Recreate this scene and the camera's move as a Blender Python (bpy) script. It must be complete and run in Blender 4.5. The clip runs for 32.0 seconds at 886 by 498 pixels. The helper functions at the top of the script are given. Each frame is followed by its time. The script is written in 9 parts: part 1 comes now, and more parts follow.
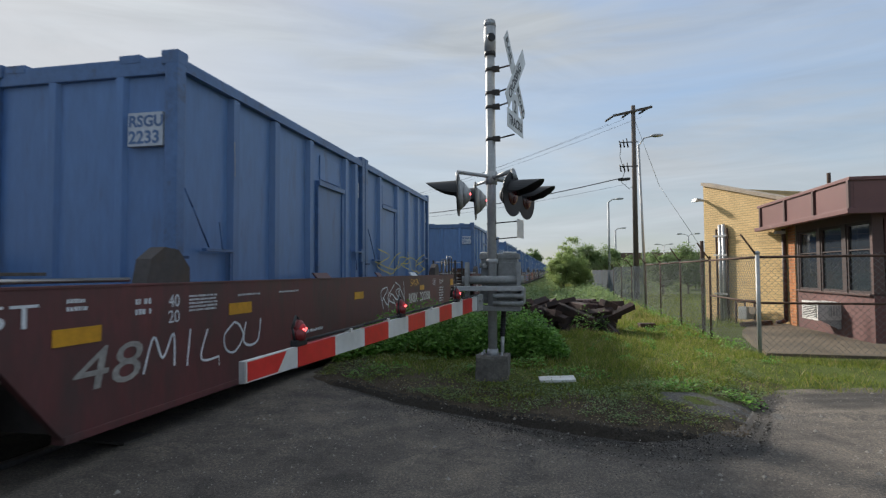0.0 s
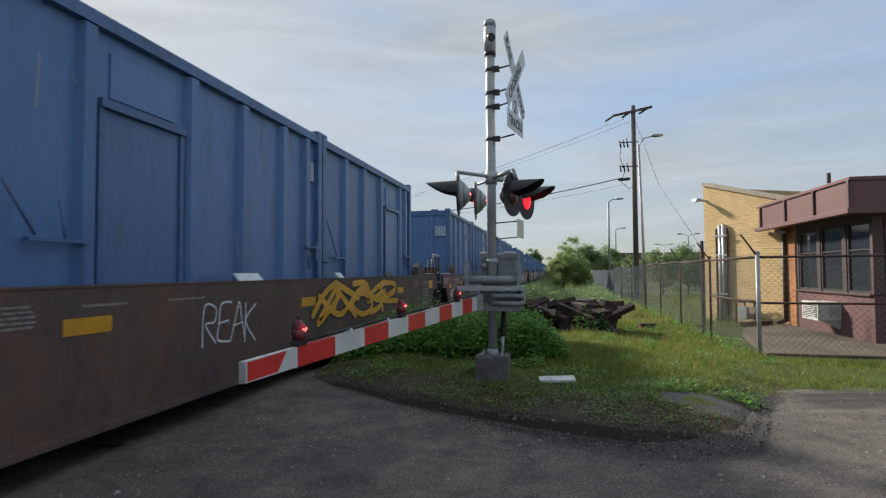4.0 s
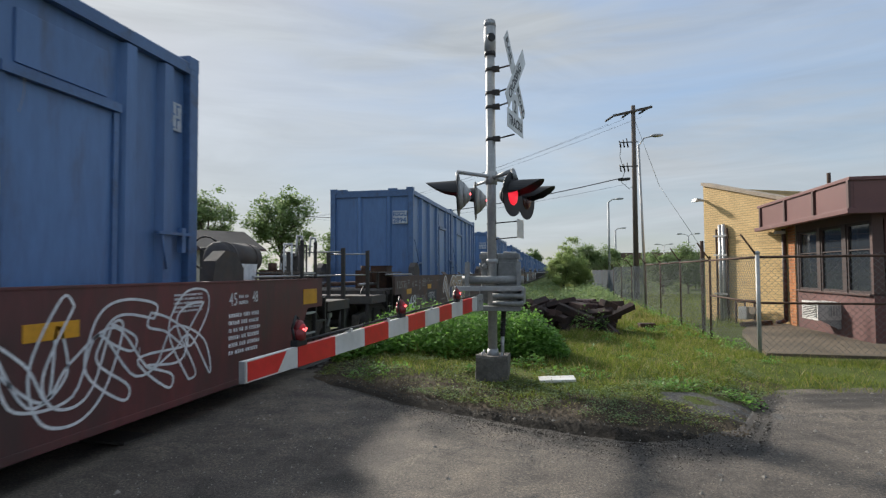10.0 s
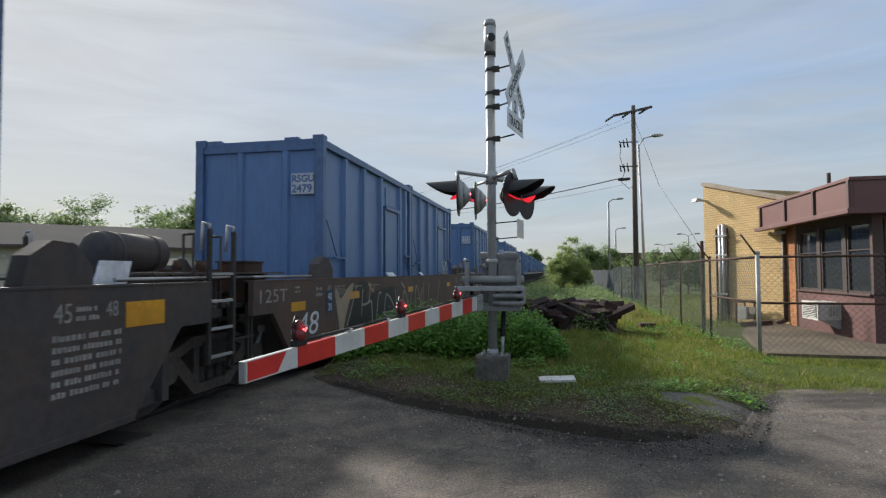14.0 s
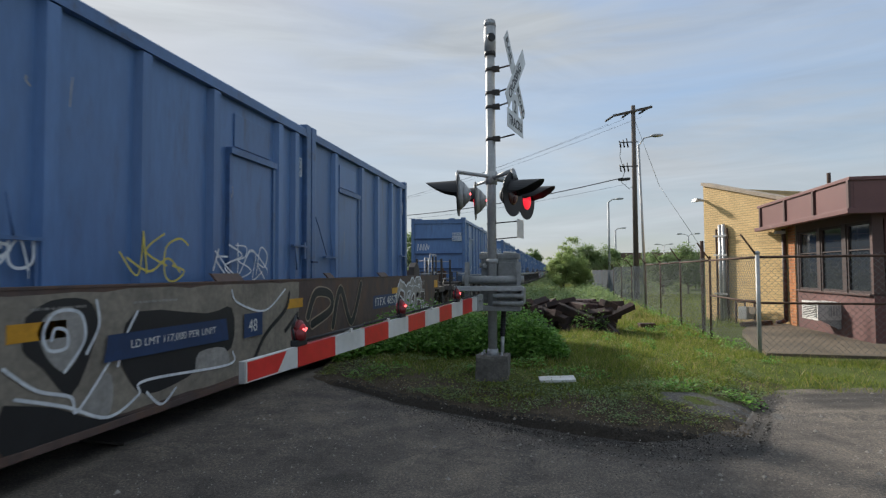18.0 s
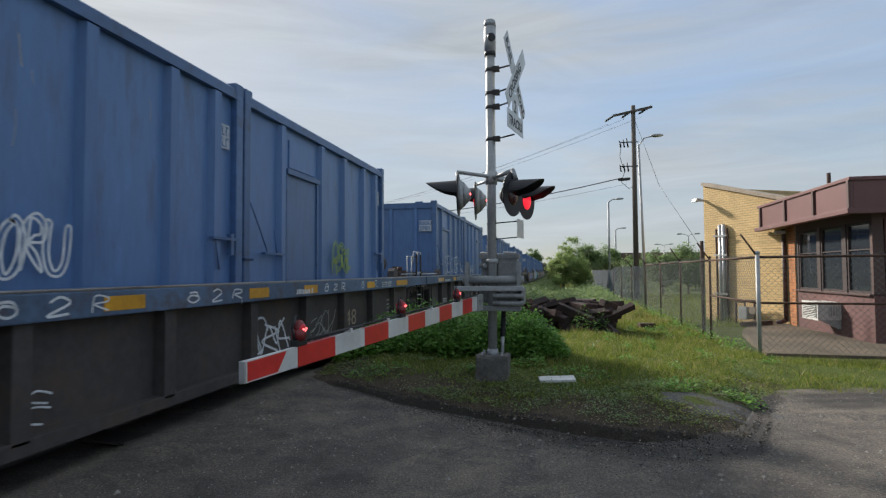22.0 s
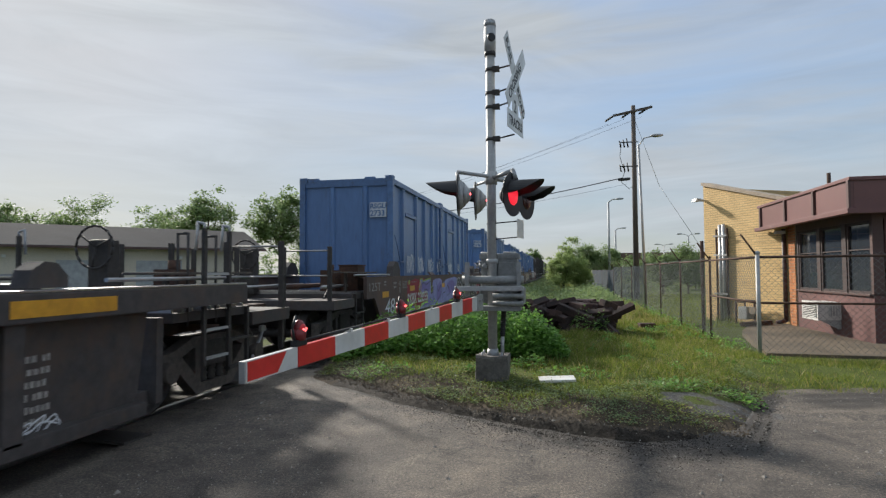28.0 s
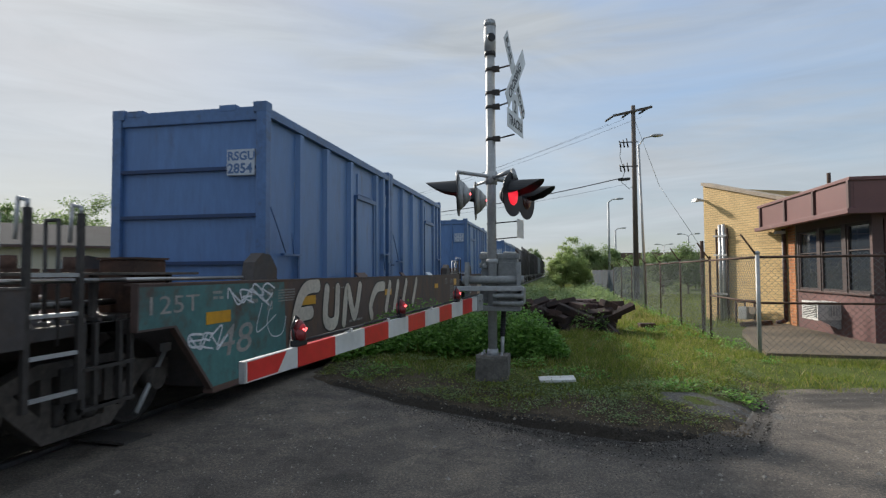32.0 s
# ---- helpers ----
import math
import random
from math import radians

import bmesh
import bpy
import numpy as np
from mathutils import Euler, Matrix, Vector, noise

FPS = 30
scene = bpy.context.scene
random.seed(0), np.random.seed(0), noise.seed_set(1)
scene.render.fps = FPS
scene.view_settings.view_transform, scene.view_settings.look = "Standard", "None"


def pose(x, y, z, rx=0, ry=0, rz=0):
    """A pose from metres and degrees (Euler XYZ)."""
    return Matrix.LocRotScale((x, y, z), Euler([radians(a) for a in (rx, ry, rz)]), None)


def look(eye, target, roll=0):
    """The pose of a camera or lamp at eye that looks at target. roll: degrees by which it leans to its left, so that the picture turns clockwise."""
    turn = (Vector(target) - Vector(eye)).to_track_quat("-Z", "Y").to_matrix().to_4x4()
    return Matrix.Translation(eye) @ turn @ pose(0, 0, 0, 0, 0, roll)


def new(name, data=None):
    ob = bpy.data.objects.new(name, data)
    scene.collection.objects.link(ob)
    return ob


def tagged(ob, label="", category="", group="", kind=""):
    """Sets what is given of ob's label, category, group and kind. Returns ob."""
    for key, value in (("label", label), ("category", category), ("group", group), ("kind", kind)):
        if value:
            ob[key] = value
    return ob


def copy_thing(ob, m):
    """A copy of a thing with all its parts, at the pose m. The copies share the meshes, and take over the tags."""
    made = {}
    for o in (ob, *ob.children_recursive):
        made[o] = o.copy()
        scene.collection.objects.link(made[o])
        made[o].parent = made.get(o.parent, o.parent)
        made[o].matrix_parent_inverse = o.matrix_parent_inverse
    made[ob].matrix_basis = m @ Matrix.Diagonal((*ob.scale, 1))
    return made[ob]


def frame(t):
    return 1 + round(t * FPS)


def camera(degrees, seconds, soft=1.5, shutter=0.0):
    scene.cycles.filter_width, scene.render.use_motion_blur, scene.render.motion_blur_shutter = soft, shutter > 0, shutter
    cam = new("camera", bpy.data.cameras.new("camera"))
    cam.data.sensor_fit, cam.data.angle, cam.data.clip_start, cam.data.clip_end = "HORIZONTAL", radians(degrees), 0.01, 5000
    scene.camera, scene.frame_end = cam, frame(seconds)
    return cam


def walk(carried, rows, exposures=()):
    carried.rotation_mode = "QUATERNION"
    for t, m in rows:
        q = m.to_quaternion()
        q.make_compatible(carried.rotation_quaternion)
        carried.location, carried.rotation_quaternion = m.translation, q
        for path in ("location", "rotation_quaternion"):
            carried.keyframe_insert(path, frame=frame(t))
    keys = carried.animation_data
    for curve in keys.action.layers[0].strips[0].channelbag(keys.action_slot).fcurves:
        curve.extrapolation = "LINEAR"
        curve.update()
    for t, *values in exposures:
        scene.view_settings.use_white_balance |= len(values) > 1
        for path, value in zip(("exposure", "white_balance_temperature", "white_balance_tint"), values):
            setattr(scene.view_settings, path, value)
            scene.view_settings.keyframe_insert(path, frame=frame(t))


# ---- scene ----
cam = camera(75.33, 32.0, soft=1.3, shutter=0.08)
EYE = (0.0, 0.0, 1.5)
_p, _y = 0.04012, 0.19591
_aim = (EYE[0] - math.sin(_y) * math.cos(_p), EYE[1] + math.cos(_y) * math.cos(_p), EYE[2] + math.sin(_p))
walk(cam, [(0.0, look(EYE, _aim, -0.353)), (32.0, look(EYE, _aim, -0.353))])

# ---- sky and sun ----
SUN_AZ, SUN_EL = radians(-47.0), radians(27.0)      # azimuth counted from +Y towards +X
world = bpy.data.worlds.new("sky")
scene.world = world
world.use_nodes = True
wn, wl = world.node_tree.nodes, world.node_tree.links
wn.clear()
w_out = wn.new("ShaderNodeOutputWorld")
w_bg = wn.new("ShaderNodeBackground")
w_bg.inputs["Strength"].default_value = 0.105
sky = wn.new("ShaderNodeTexSky")
sky.sky_type = "NISHITA"
sky.sun_disc = False
sky.sun_elevation, sky.sun_rotation = SUN_EL, SUN_AZ
sky.air_density, sky.dust_density, sky.ozone_density = 1.0, 0.7, 2.5
w_tc = wn.new("ShaderNodeTexCoord")
w_map = wn.new("ShaderNodeMapping")
w_map.inputs["Scale"].default_value = (1.0, 1.0, 5.5)
w_map.inputs["Rotation"].default_value = (0.05, 0.08, 0.4)
w_noise = wn.new("ShaderNodeTexNoise")
w_noise.inputs["Scale"].default_value = 1.5
w_noise.inputs["Detail"].default_value = 6.0
w_noise.inputs["Roughness"].default_value = 0.55
w_noise.inputs["Distortion"].default_value = 0.5
w_ramp = wn.new("ShaderNodeValToRGB")
w_ramp.color_ramp.elements[0].position, w_ramp.color_ramp.elements[0].color = 0.36, (0.3, 0.3, 0.3, 1)
w_ramp.color_ramp.elements[1].position, w_ramp.color_ramp.elements[1].color = 0.66, (0.95, 0.95, 0.95, 1)
w_mix = wn.new("ShaderNodeMixRGB")
w_gray = wn.new("ShaderNodeRGBToBW")
w_cloud = wn.new("ShaderNodeMixRGB")      # cloud takes the sky's own brightness, greyed
w_cloud.blend_type = "MULTIPLY"
w_cloud.inputs["Fac"].default_value = 1.0
w_cloud.inputs[2].default_value = (0.93, 1.01, 1.09, 1)
w_pow = wn.new("ShaderNodeMath")          # thin high cloud evens out the brightness over the sky
w_pow.operation = "POWER"
w_pow.inputs[1].default_value = -0.82
w_even = wn.new("ShaderNodeVectorMath")
w_even.operation = "SCALE"
w_gain = wn.new("ShaderNodeMath")
w_gain.operation = "MULTIPLY"
w_gain.inputs[1].default_value = 2.35
wl.new(w_tc.outputs["Generated"], w_map.inputs["Vector"])
wl.new(w_map.outputs["Vector"], w_noise.inputs["Vector"])
wl.new(w_noise.outputs["Fac"], w_ramp.inputs["Fac"])
wl.new(sky.outputs["Color"], w_gray.inputs["Color"])
wl.new(w_gray.outputs["Val"], w_pow.inputs[0])
wl.new(w_pow.outputs["Value"], w_gain.inputs[0])
wl.new(sky.outputs["Color"], w_even.inputs[0])
wl.new(w_gain.outputs["Value"], w_even.inputs["Scale"])
w_gray2 = wn.new("ShaderNodeRGBToBW")
wl.new(w_even.outputs["Vector"], w_gray2.inputs["Color"])
w_shade = wn.new("ShaderNodeMapRange")     # streaks of thicker and thinner cloud
w_shade.inputs["From Min"].default_value, w_shade.inputs["From Max"].default_value = 0.32, 0.68
w_shade.inputs["To Min"].default_value, w_shade.inputs["To Max"].default_value = 0.90, 1.13
w_n2 = wn.new("ShaderNodeTexNoise")
w_n2.inputs["Scale"].default_value, w_n2.inputs["Detail"].default_value = 2.6, 7.0
w_n2.inputs["Roughness"].default_value, w_n2.inputs["Distortion"].default_value = 0.6, 0.9
w_map2 = wn.new("ShaderNodeMapping")
w_map2.inputs["Scale"].default_value = (1.0, 1.0, 7.0)
w_map2.inputs["Rotation"].default_value = (-0.06, 0.10, 1.0)
wl.new(w_tc.outputs["Generated"], w_map2.inputs["Vector"])
wl.new(w_map2.outputs["Vector"], w_n2.inputs["Vector"])
wl.new(w_n2.outputs["Fac"], w_shade.inputs["Value"])
w_shmul = wn.new("ShaderNodeMath")
w_shmul.operation = "MULTIPLY"
wl.new(w_gray2.outputs["Val"], w_shmul.inputs[0])
wl.new(w_shade.outputs["Result"], w_shmul.inputs[1])
wl.new(w_shmul.outputs["Value"], w_cloud.inputs[1])
wl.new(w_ramp.outputs["Color"], w_mix.inputs["Fac"])
wl.new(w_even.outputs["Vector"], w_mix.inputs[1])
wl.new(w_cloud.outputs["Color"], w_mix.inputs[2])
w_sep = wn.new("ShaderNodeSeparateXYZ")     # unseen sky overhead is brightened, an added fill for shaded surfaces
w_high = wn.new("ShaderNodeMapRange")
w_high.interpolation_type = "SMOOTHSTEP"
w_high.inputs["From Min"].default_value, w_high.inputs["From Max"].default_value = 0.38, 1.0
w_high.inputs["To Min"].default_value, w_high.inputs["To Max"].default_value = 1.0, 1.7
w_warm = wn.new("ShaderNodeMixRGB")         # and tinted warmer up there, so that the added fill is less blue
w_warm.blend_type = "MULTIPLY"
w_warm.inputs[2].default_value = (1.10, 1.0, 0.84, 1)
w_fac = wn.new("ShaderNodeMapRange")
w_fac.inputs["From Min"].default_value, w_fac.inputs["From Max"].default_value = 0.35, 0.75
wl.new(w_mix.outputs["Color"], w_warm.inputs[1])
w_lift = wn.new("ShaderNodeVectorMath")
w_lift.operation = "SCALE"
wl.new(w_tc.outputs["Generated"], w_sep.inputs["Vector"])
wl.new(w_sep.outputs["Z"], w_high.inputs["Value"])
wl.new(w_sep.outputs["Z"], w_fac.inputs["Value"])
wl.new(w_fac.outputs["Result"], w_warm.inputs["Fac"])
wl.new(w_warm.outputs["Color"], w_lift.inputs[0])
wl.new(w_high.outputs["Result"], w_lift.inputs["Scale"])
wl.new(w_lift.outputs["Vector"], w_bg.inputs["Color"])
wl.new(w_bg.outputs["Background"], w_out.inputs["Surface"])

sun_data = bpy.data.lights.new("sun", "SUN")
sun_data.energy, sun_data.angle, sun_data.color = 3.6, radians(4.0), (1.0, 0.94, 0.85)
sun = new("sun", sun_data)
_sd = Vector((math.sin(SUN_AZ) * math.cos(SUN_EL), math.cos(SUN_AZ) * math.cos(SUN_EL), math.sin(SUN_EL)))
sun.matrix_world = look(_sd * 200, (0, 0, 0))
scene.view_settings.exposure = 0.75


# ---- materials ----
def mat(name, col, col2=None, rough=0.6, metal=0.0, big=0.6, small=14.0, mix=0.5, bump=0.15, grain=0.25,
        stretch=(1, 1, 1), spread=0.0, dirt=None, dirt_amount=0.35, spec=0.5):
    """Two-scale procedural surface: slow blotches between two colours, fine grain, optional dirt, bump."""
    m = bpy.data.materials.new(name)
    m.use_nodes = True
    n, l = m.node_tree.nodes, m.node_tree.links
    b = n["Principled BSDF"]
    b.inputs["Metallic"].default_value = metal
    b.inputs["Specular IOR Level"].default_value = spec
    tc = n.new("ShaderNodeTexCoord")
    mp = n.new("ShaderNodeMapping")
    mp.inputs["Scale"].default_value = stretch
    l.new(tc.outputs["Object"], mp.inputs["Vector"])
    n1, n2 = n.new("ShaderNodeTexNoise"), n.new("ShaderNodeTexNoise")
    n1.inputs["Scale"].default_value, n1.inputs["Detail"].default_value = big, 5
    n2.inputs["Scale"].default_value, n2.inputs["Detail"].default_value = small, 6
    n2.inputs["Roughness"].default_value = 0.65
    l.new(mp.outputs["Vector"], n1.inputs["Vector"])
    l.new(mp.outputs["Vector"], n2.inputs["Vector"])
    r1 = n.new("ShaderNodeValToRGB")
    c2 = col2 or tuple(c * 0.72 for c in col)
    r1.color_ramp.elements[0].position, r1.color_ramp.elements[0].color = 0.5 - mix * 0.4, (*c2, 1)
    r1.color_ramp.elements[1].position, r1.color_ramp.elements[1].color = 0.5 + mix * 0.4, (*col, 1)
    l.new(n1.outputs["Fac"], r1.inputs["Fac"])
    g = n.new("ShaderNodeMapRange")
    g.inputs["From Min"].default_value, g.inputs["From Max"].default_value = 0.3, 0.7
    g.inputs["To Min"].default_value, g.inputs["To Max"].default_value = 1 - grain, 1 + grain
    l.new(n2.outputs["Fac"], g.inputs["Value"])
    mul = n.new("ShaderNodeVectorMath")
    mul.operation = "SCALE"
    l.new(r1.outputs["Color"], mul.inputs[0])
    l.new(g.outputs["Result"], mul.inputs["Scale"])
    last = mul.outputs["Vector"]
    if dirt:
        n3 = n.new("ShaderNodeTexNoise")
        n3.inputs["Scale"].default_value, n3.inputs["Detail"].default_value = big * 3.1, 8
        n3.inputs["Roughness"].default_value = 0.7
        l.new(mp.outputs["Vector"], n3.inputs["Vector"])
        r3 = n.new("ShaderNodeValToRGB")
        r3.color_ramp.elements[0].position, r3.color_ramp.elements[1].position = 0.62 - dirt_amount * 0.35, 0.72
        l.new(n3.outputs["Fac"], r3.inputs["Fac"])
        md = n.new("ShaderNodeMixRGB")
        md.inputs[2].default_value = (*dirt, 1)
        l.new(r3.outputs["Color"], md.inputs["Fac"])
        l.new(last, md.inputs[1])
        last = md.outputs["Color"]
    if spread:
        oi = n.new("ShaderNodeObjectInfo")
        mr = n.new("ShaderNodeMapRange")
        mr.inputs["To Min"].default_value, mr.inputs["To Max"].default_value = 1 - spread, 1 + spread
        l.new(oi.outputs["Random"], mr.inputs["Value"])
        ms = n.new("ShaderNodeVectorMath")
        ms.operation = "SCALE"
        l.new(last, ms.inputs[0])
        l.new(mr.outputs["Result"], ms.inputs["Scale"])
        last = ms.outputs["Vector"]
    l.new(last, b.inputs["Base Color"])
    rr = n.new("ShaderNodeMapRange")
    rr.inputs["To Min"].default_value, rr.inputs["To Max"].default_value = max(0.02, rough - 0.12), min(1, rough + 0.12)
    l.new(n2.outputs["Fac"], rr.inputs["Value"])
    l.new(rr.outputs["Result"], b.inputs["Roughness"])
    if bump:
        bp = n.new("ShaderNodeBump")
        bp.inputs["Strength"].default_value = bump
        bp.inputs["Distance"].default_value = 0.02
        l.new(n2.outputs["Fac"], bp.inputs["Height"])
        l.new(bp.outputs["Normal"], b.inputs["Normal"])
    return m


def glow(name, col, strength):
    m = bpy.data.materials.new(name)
    m.use_nodes = True
    b = m.node_tree.nodes["Principled BSDF"]
    b.inputs["Base Color"].default_value = (*col, 1)
    b.inputs["Emission Color"].default_value = (*col, 1)
    b.inputs["Emission Strength"].default_value = strength
    b.inputs["Roughness"].default_value = 0.3
    return m


def glass(name, col=(0.03, 0.035, 0.04), rough=0.06):
    m = bpy.data.materials.new(name)
    m.use_nodes = True
    b = m.node_tree.nodes["Principled BSDF"]
    b.inputs["Base Color"].default_value = (*col, 1)
    b.inputs["Roughness"].default_value = rough
    b.inputs["IOR"].default_value = 1.5
    b.inputs["Specular IOR Level"].default_value = 0.28
    return m


M = {
    "soil": mat("bare_soil", (0.120, 0.092, 0.062), (0.066, 0.053, 0.038), 0.95, big=1.6, small=28, bump=0.8, grain=0.45),
    "mud": mat("mud", (0.036, 0.031, 0.024), (0.014, 0.012, 0.010), 0.85, big=1.4, small=25, bump=0.35, grain=0.4, spec=0.2),
    "yard": mat("worn_yard_concrete", (0.185, 0.138, 0.092), (0.085, 0.070, 0.047), 0.9, big=0.8, small=30, bump=0.3, grain=0.3),
    "concrete": mat("concrete", (0.30, 0.275, 0.24), (0.19, 0.175, 0.15), 0.85, big=0.5, small=40, bump=0.25, grain=0.2),
    "ballast": mat("ballast", (0.20, 0.185, 0.17), (0.10, 0.092, 0.085), 0.95, big=2.0, small=18, bump=0.9, grain=0.55),
    "blue": mat("container_paint", (0.098, 0.190, 0.375), (0.075, 0.150, 0.315), 0.40, big=0.5, small=7, mix=0.6, bump=0.06, grain=0.13,
                stretch=(1.6, 1.6, 0.35), spread=0.12, dirt=(0.075, 0.10, 0.16), dirt_amount=0.22),
    "blue_rail": mat("container_rail_paint", (0.078, 0.155, 0.315), (0.060, 0.120, 0.250), 0.42, big=0.8, small=9, bump=0.08, grain=0.18,
                     spread=0.1, dirt=(0.055, 0.06, 0.075), dirt_amount=0.25),
    "blue_dark": mat("container_shadow_gap_paint", (0.018, 0.045, 0.12), None, 0.6, big=0.8, small=9, bump=0.1, grain=0.2),
    "maroon": mat("maroon_car_paint", (0.150, 0.040, 0.040), (0.078, 0.034, 0.034), 0.55, big=0.5, small=9, mix=0.6, bump=0.1, grain=0.2,
                  stretch=(1, 1, 0.35), dirt=(0.055, 0.040, 0.037), dirt_amount=0.45),
    "yellow_spray": mat("chalky_yellow_spray", (0.62, 0.52, 0.10), (0.48, 0.40, 0.10), 0.8, big=3, small=30, bump=0.0, grain=0.2),
    "navy_patch": mat("worn_navy_patch_paint", (0.020, 0.026, 0.046), (0.036, 0.033, 0.040), 0.6, big=1.5, small=12, mix=0.7, bump=0.1, grain=0.25),
    "brown": mat("brown_car_paint", (0.118, 0.073, 0.058), (0.050, 0.039, 0.038), 0.7, big=0.7, small=9, mix=0.75, bump=0.14, grain=0.3,
                 stretch=(1, 1, 0.6), dirt=(0.135, 0.070, 0.040), dirt_amount=0.4),
    "black_car": mat("grimy_dark_car_paint", (0.070, 0.060, 0.056), (0.044, 0.039, 0.037), 0.75, big=0.6, small=10, bump=0.15, grain=0.3,
                     dirt=(0.09, 0.06, 0.042), dirt_amount=0.35),
    "teal": mat("teal_car_paint", (0.075, 0.20, 0.19), (0.05, 0.12, 0.12), 0.65, big=0.8, small=9, bump=0.1, grain=0.2,
                dirt=(0.09, 0.055, 0.04), dirt_amount=0.3),
    "chord": mat("faded_blue_chord_paint", (0.10, 0.16, 0.26), (0.055, 0.085, 0.14), 0.6, big=0.9, small=11, bump=0.12, grain=0.25,
                 dirt=(0.09, 0.06, 0.045), dirt_amount=0.3),
    "iron": mat("dirty_iron", (0.060, 0.053, 0.048), (0.038, 0.034, 0.031), 0.65, 0.3, big=2, small=18, bump=0.3, grain=0.35),
    "code_plate": mat("faded_white_stencil_paint", (0.50, 0.53, 0.57), (0.38, 0.42, 0.48), 0.6, big=3, small=18, bump=0.02, grain=0.15),
    "truck_iron": mat("dusty_brown_iron", (0.105, 0.088, 0.074), (0.055, 0.047, 0.041), 0.8, 0.1, big=2, small=16, bump=0.3, grain=0.35),
    # darker copy of the fence wire: shade put into the far mesh's colour
    "link_shaded": mat("shaded_blue_grey_wire", (0.085, 0.105, 0.118), (0.055, 0.066, 0.074), 0.75, 0.2, big=1, small=26, bump=0.0, grain=0.2),
    "link": mat("weathered_fence_wire", (0.22, 0.23, 0.225), (0.15, 0.155, 0.15), 0.6, 0.4, big=3, small=26, bump=0.0, grain=0.1),
    "rust": mat("rusty_iron", (0.085, 0.042, 0.026), (0.045, 0.026, 0.018), 0.85, 0.1, big=3, small=22, bump=0.4, grain=0.4),
    "steel": mat("worn_steel", (0.42, 0.41, 0.40), (0.25, 0.24, 0.23), 0.32, 0.9, big=2, small=30, bump=0.05, grain=0.15),
    "grey_cast": mat("grey_painted_casting", (0.27, 0.275, 0.27), (0.18, 0.185, 0.18), 0.6, 0.1, big=4, small=26, bump=0.15, grain=0.2),
    "galv": mat("galvanised_steel", (0.42, 0.425, 0.42), (0.30, 0.305, 0.305), 0.55, 0.3, big=3, small=26, bump=0.08, grain=0.15),
    "alu": mat("weathered_aluminium", (0.52, 0.52, 0.51), (0.36, 0.36, 0.36), 0.45, 0.55, big=2.5, small=22, bump=0.06, grain=0.12),
    "white": mat("white_paint", (0.70, 0.69, 0.66), (0.52, 0.51, 0.48), 0.6, big=2, small=20, bump=0.05, grain=0.1),
    "white_spray": mat("white_spray_paint", (0.74, 0.75, 0.76), (0.52, 0.55, 0.58), 0.7, big=3, small=16, bump=0.02, grain=0.2),
    "base_concrete": mat("stained_concrete", (0.16, 0.145, 0.125), (0.085, 0.078, 0.070), 0.9, big=4, small=26, bump=0.5, grain=0.35),
    "white_sheet": mat("white_reflective_sheeting", (0.66, 0.66, 0.64), (0.50, 0.50, 0.48), 0.35, big=3, small=18, bump=0.03, grain=0.08),
    "red_sheet": mat("red_reflective_sheeting", (0.66, 0.034, 0.030), (0.52, 0.026, 0.024), 0.35, big=3, small=18, bump=0.03, grain=0.12),
    "yellow": mat("yellow_reflective_tape", (0.72, 0.36, 0.025), (0.50, 0.24, 0.02), 0.4, big=3, small=16, bump=0.03, grain=0.15),
    "black": mat("black_paint", (0.016, 0.016, 0.017), (0.010, 0.010, 0.011), 0.55, big=3, small=20, bump=0.08, grain=0.2),
    "rubber": mat("black_rubber", (0.02, 0.02, 0.02), None, 0.75, big=3, small=20, bump=0.1, grain=0.2),
    "pink": mat("pink_spray_paint", (0.55, 0.16, 0.20), None, 0.7, big=3, small=14, bump=0.02, grain=0.2),
    "cyan": mat("cyan_spray_paint", (0.060, 0.42, 0.50), (0.045, 0.33, 0.41), 0.7, big=2, small=14, bump=0.02, grain=0.2),
    "dark_red": mat("dark_red_spray_paint", (0.085, 0.014, 0.018), (0.035, 0.010, 0.012), 0.7, big=2, small=14, bump=0.02, grain=0.25),
    "lilac_pale": mat("pale_lilac_spray_paint", (0.30, 0.32, 0.56), (0.20, 0.22, 0.44), 0.7, big=2, small=14, bump=0.02, grain=0.2),
    "lilac": mat("lilac_spray_paint", (0.235, 0.20, 0.46), (0.16, 0.14, 0.34), 0.7, big=2, small=14, bump=0.02, grain=0.2),
    "tan": mat("tan_spray_paint", (0.42, 0.33, 0.24), (0.28, 0.22, 0.16), 0.7, big=2, small=14, bump=0.02, grain=0.2),
    "olive_grey": mat("grey_brown_spray_paint", (0.27, 0.235, 0.185), (0.16, 0.14, 0.112), 0.7, big=2, small=14, bump=0.02, grain=0.25),
    "pale_tan": mat("pale_tan_spray_paint", (0.60, 0.53, 0.45), (0.42, 0.36, 0.30), 0.7, big=2, small=14, bump=0.02, grain=0.2),
    "orange": mat("orange_spray_paint", (0.62, 0.19, 0.04), None, 0.7, big=2, small=14, bump=0.02, grain=0.2),
    "skyblue": mat("pale_blue_spray_paint", (0.16, 0.36, 0.52), None, 0.7, big=2, small=14, bump=0.02, grain=0.2),
    "grey_spray": mat("grey_spray_paint", (0.36, 0.34, 0.31), (0.22, 0.21, 0.195), 0.7, big=2, small=14, bump=0.02, grain=0.25),
    "green_spray": mat("lime_spray_paint", (0.34, 0.44, 0.10), None, 0.7, big=2, small=14, bump=0.02, grain=0.2),
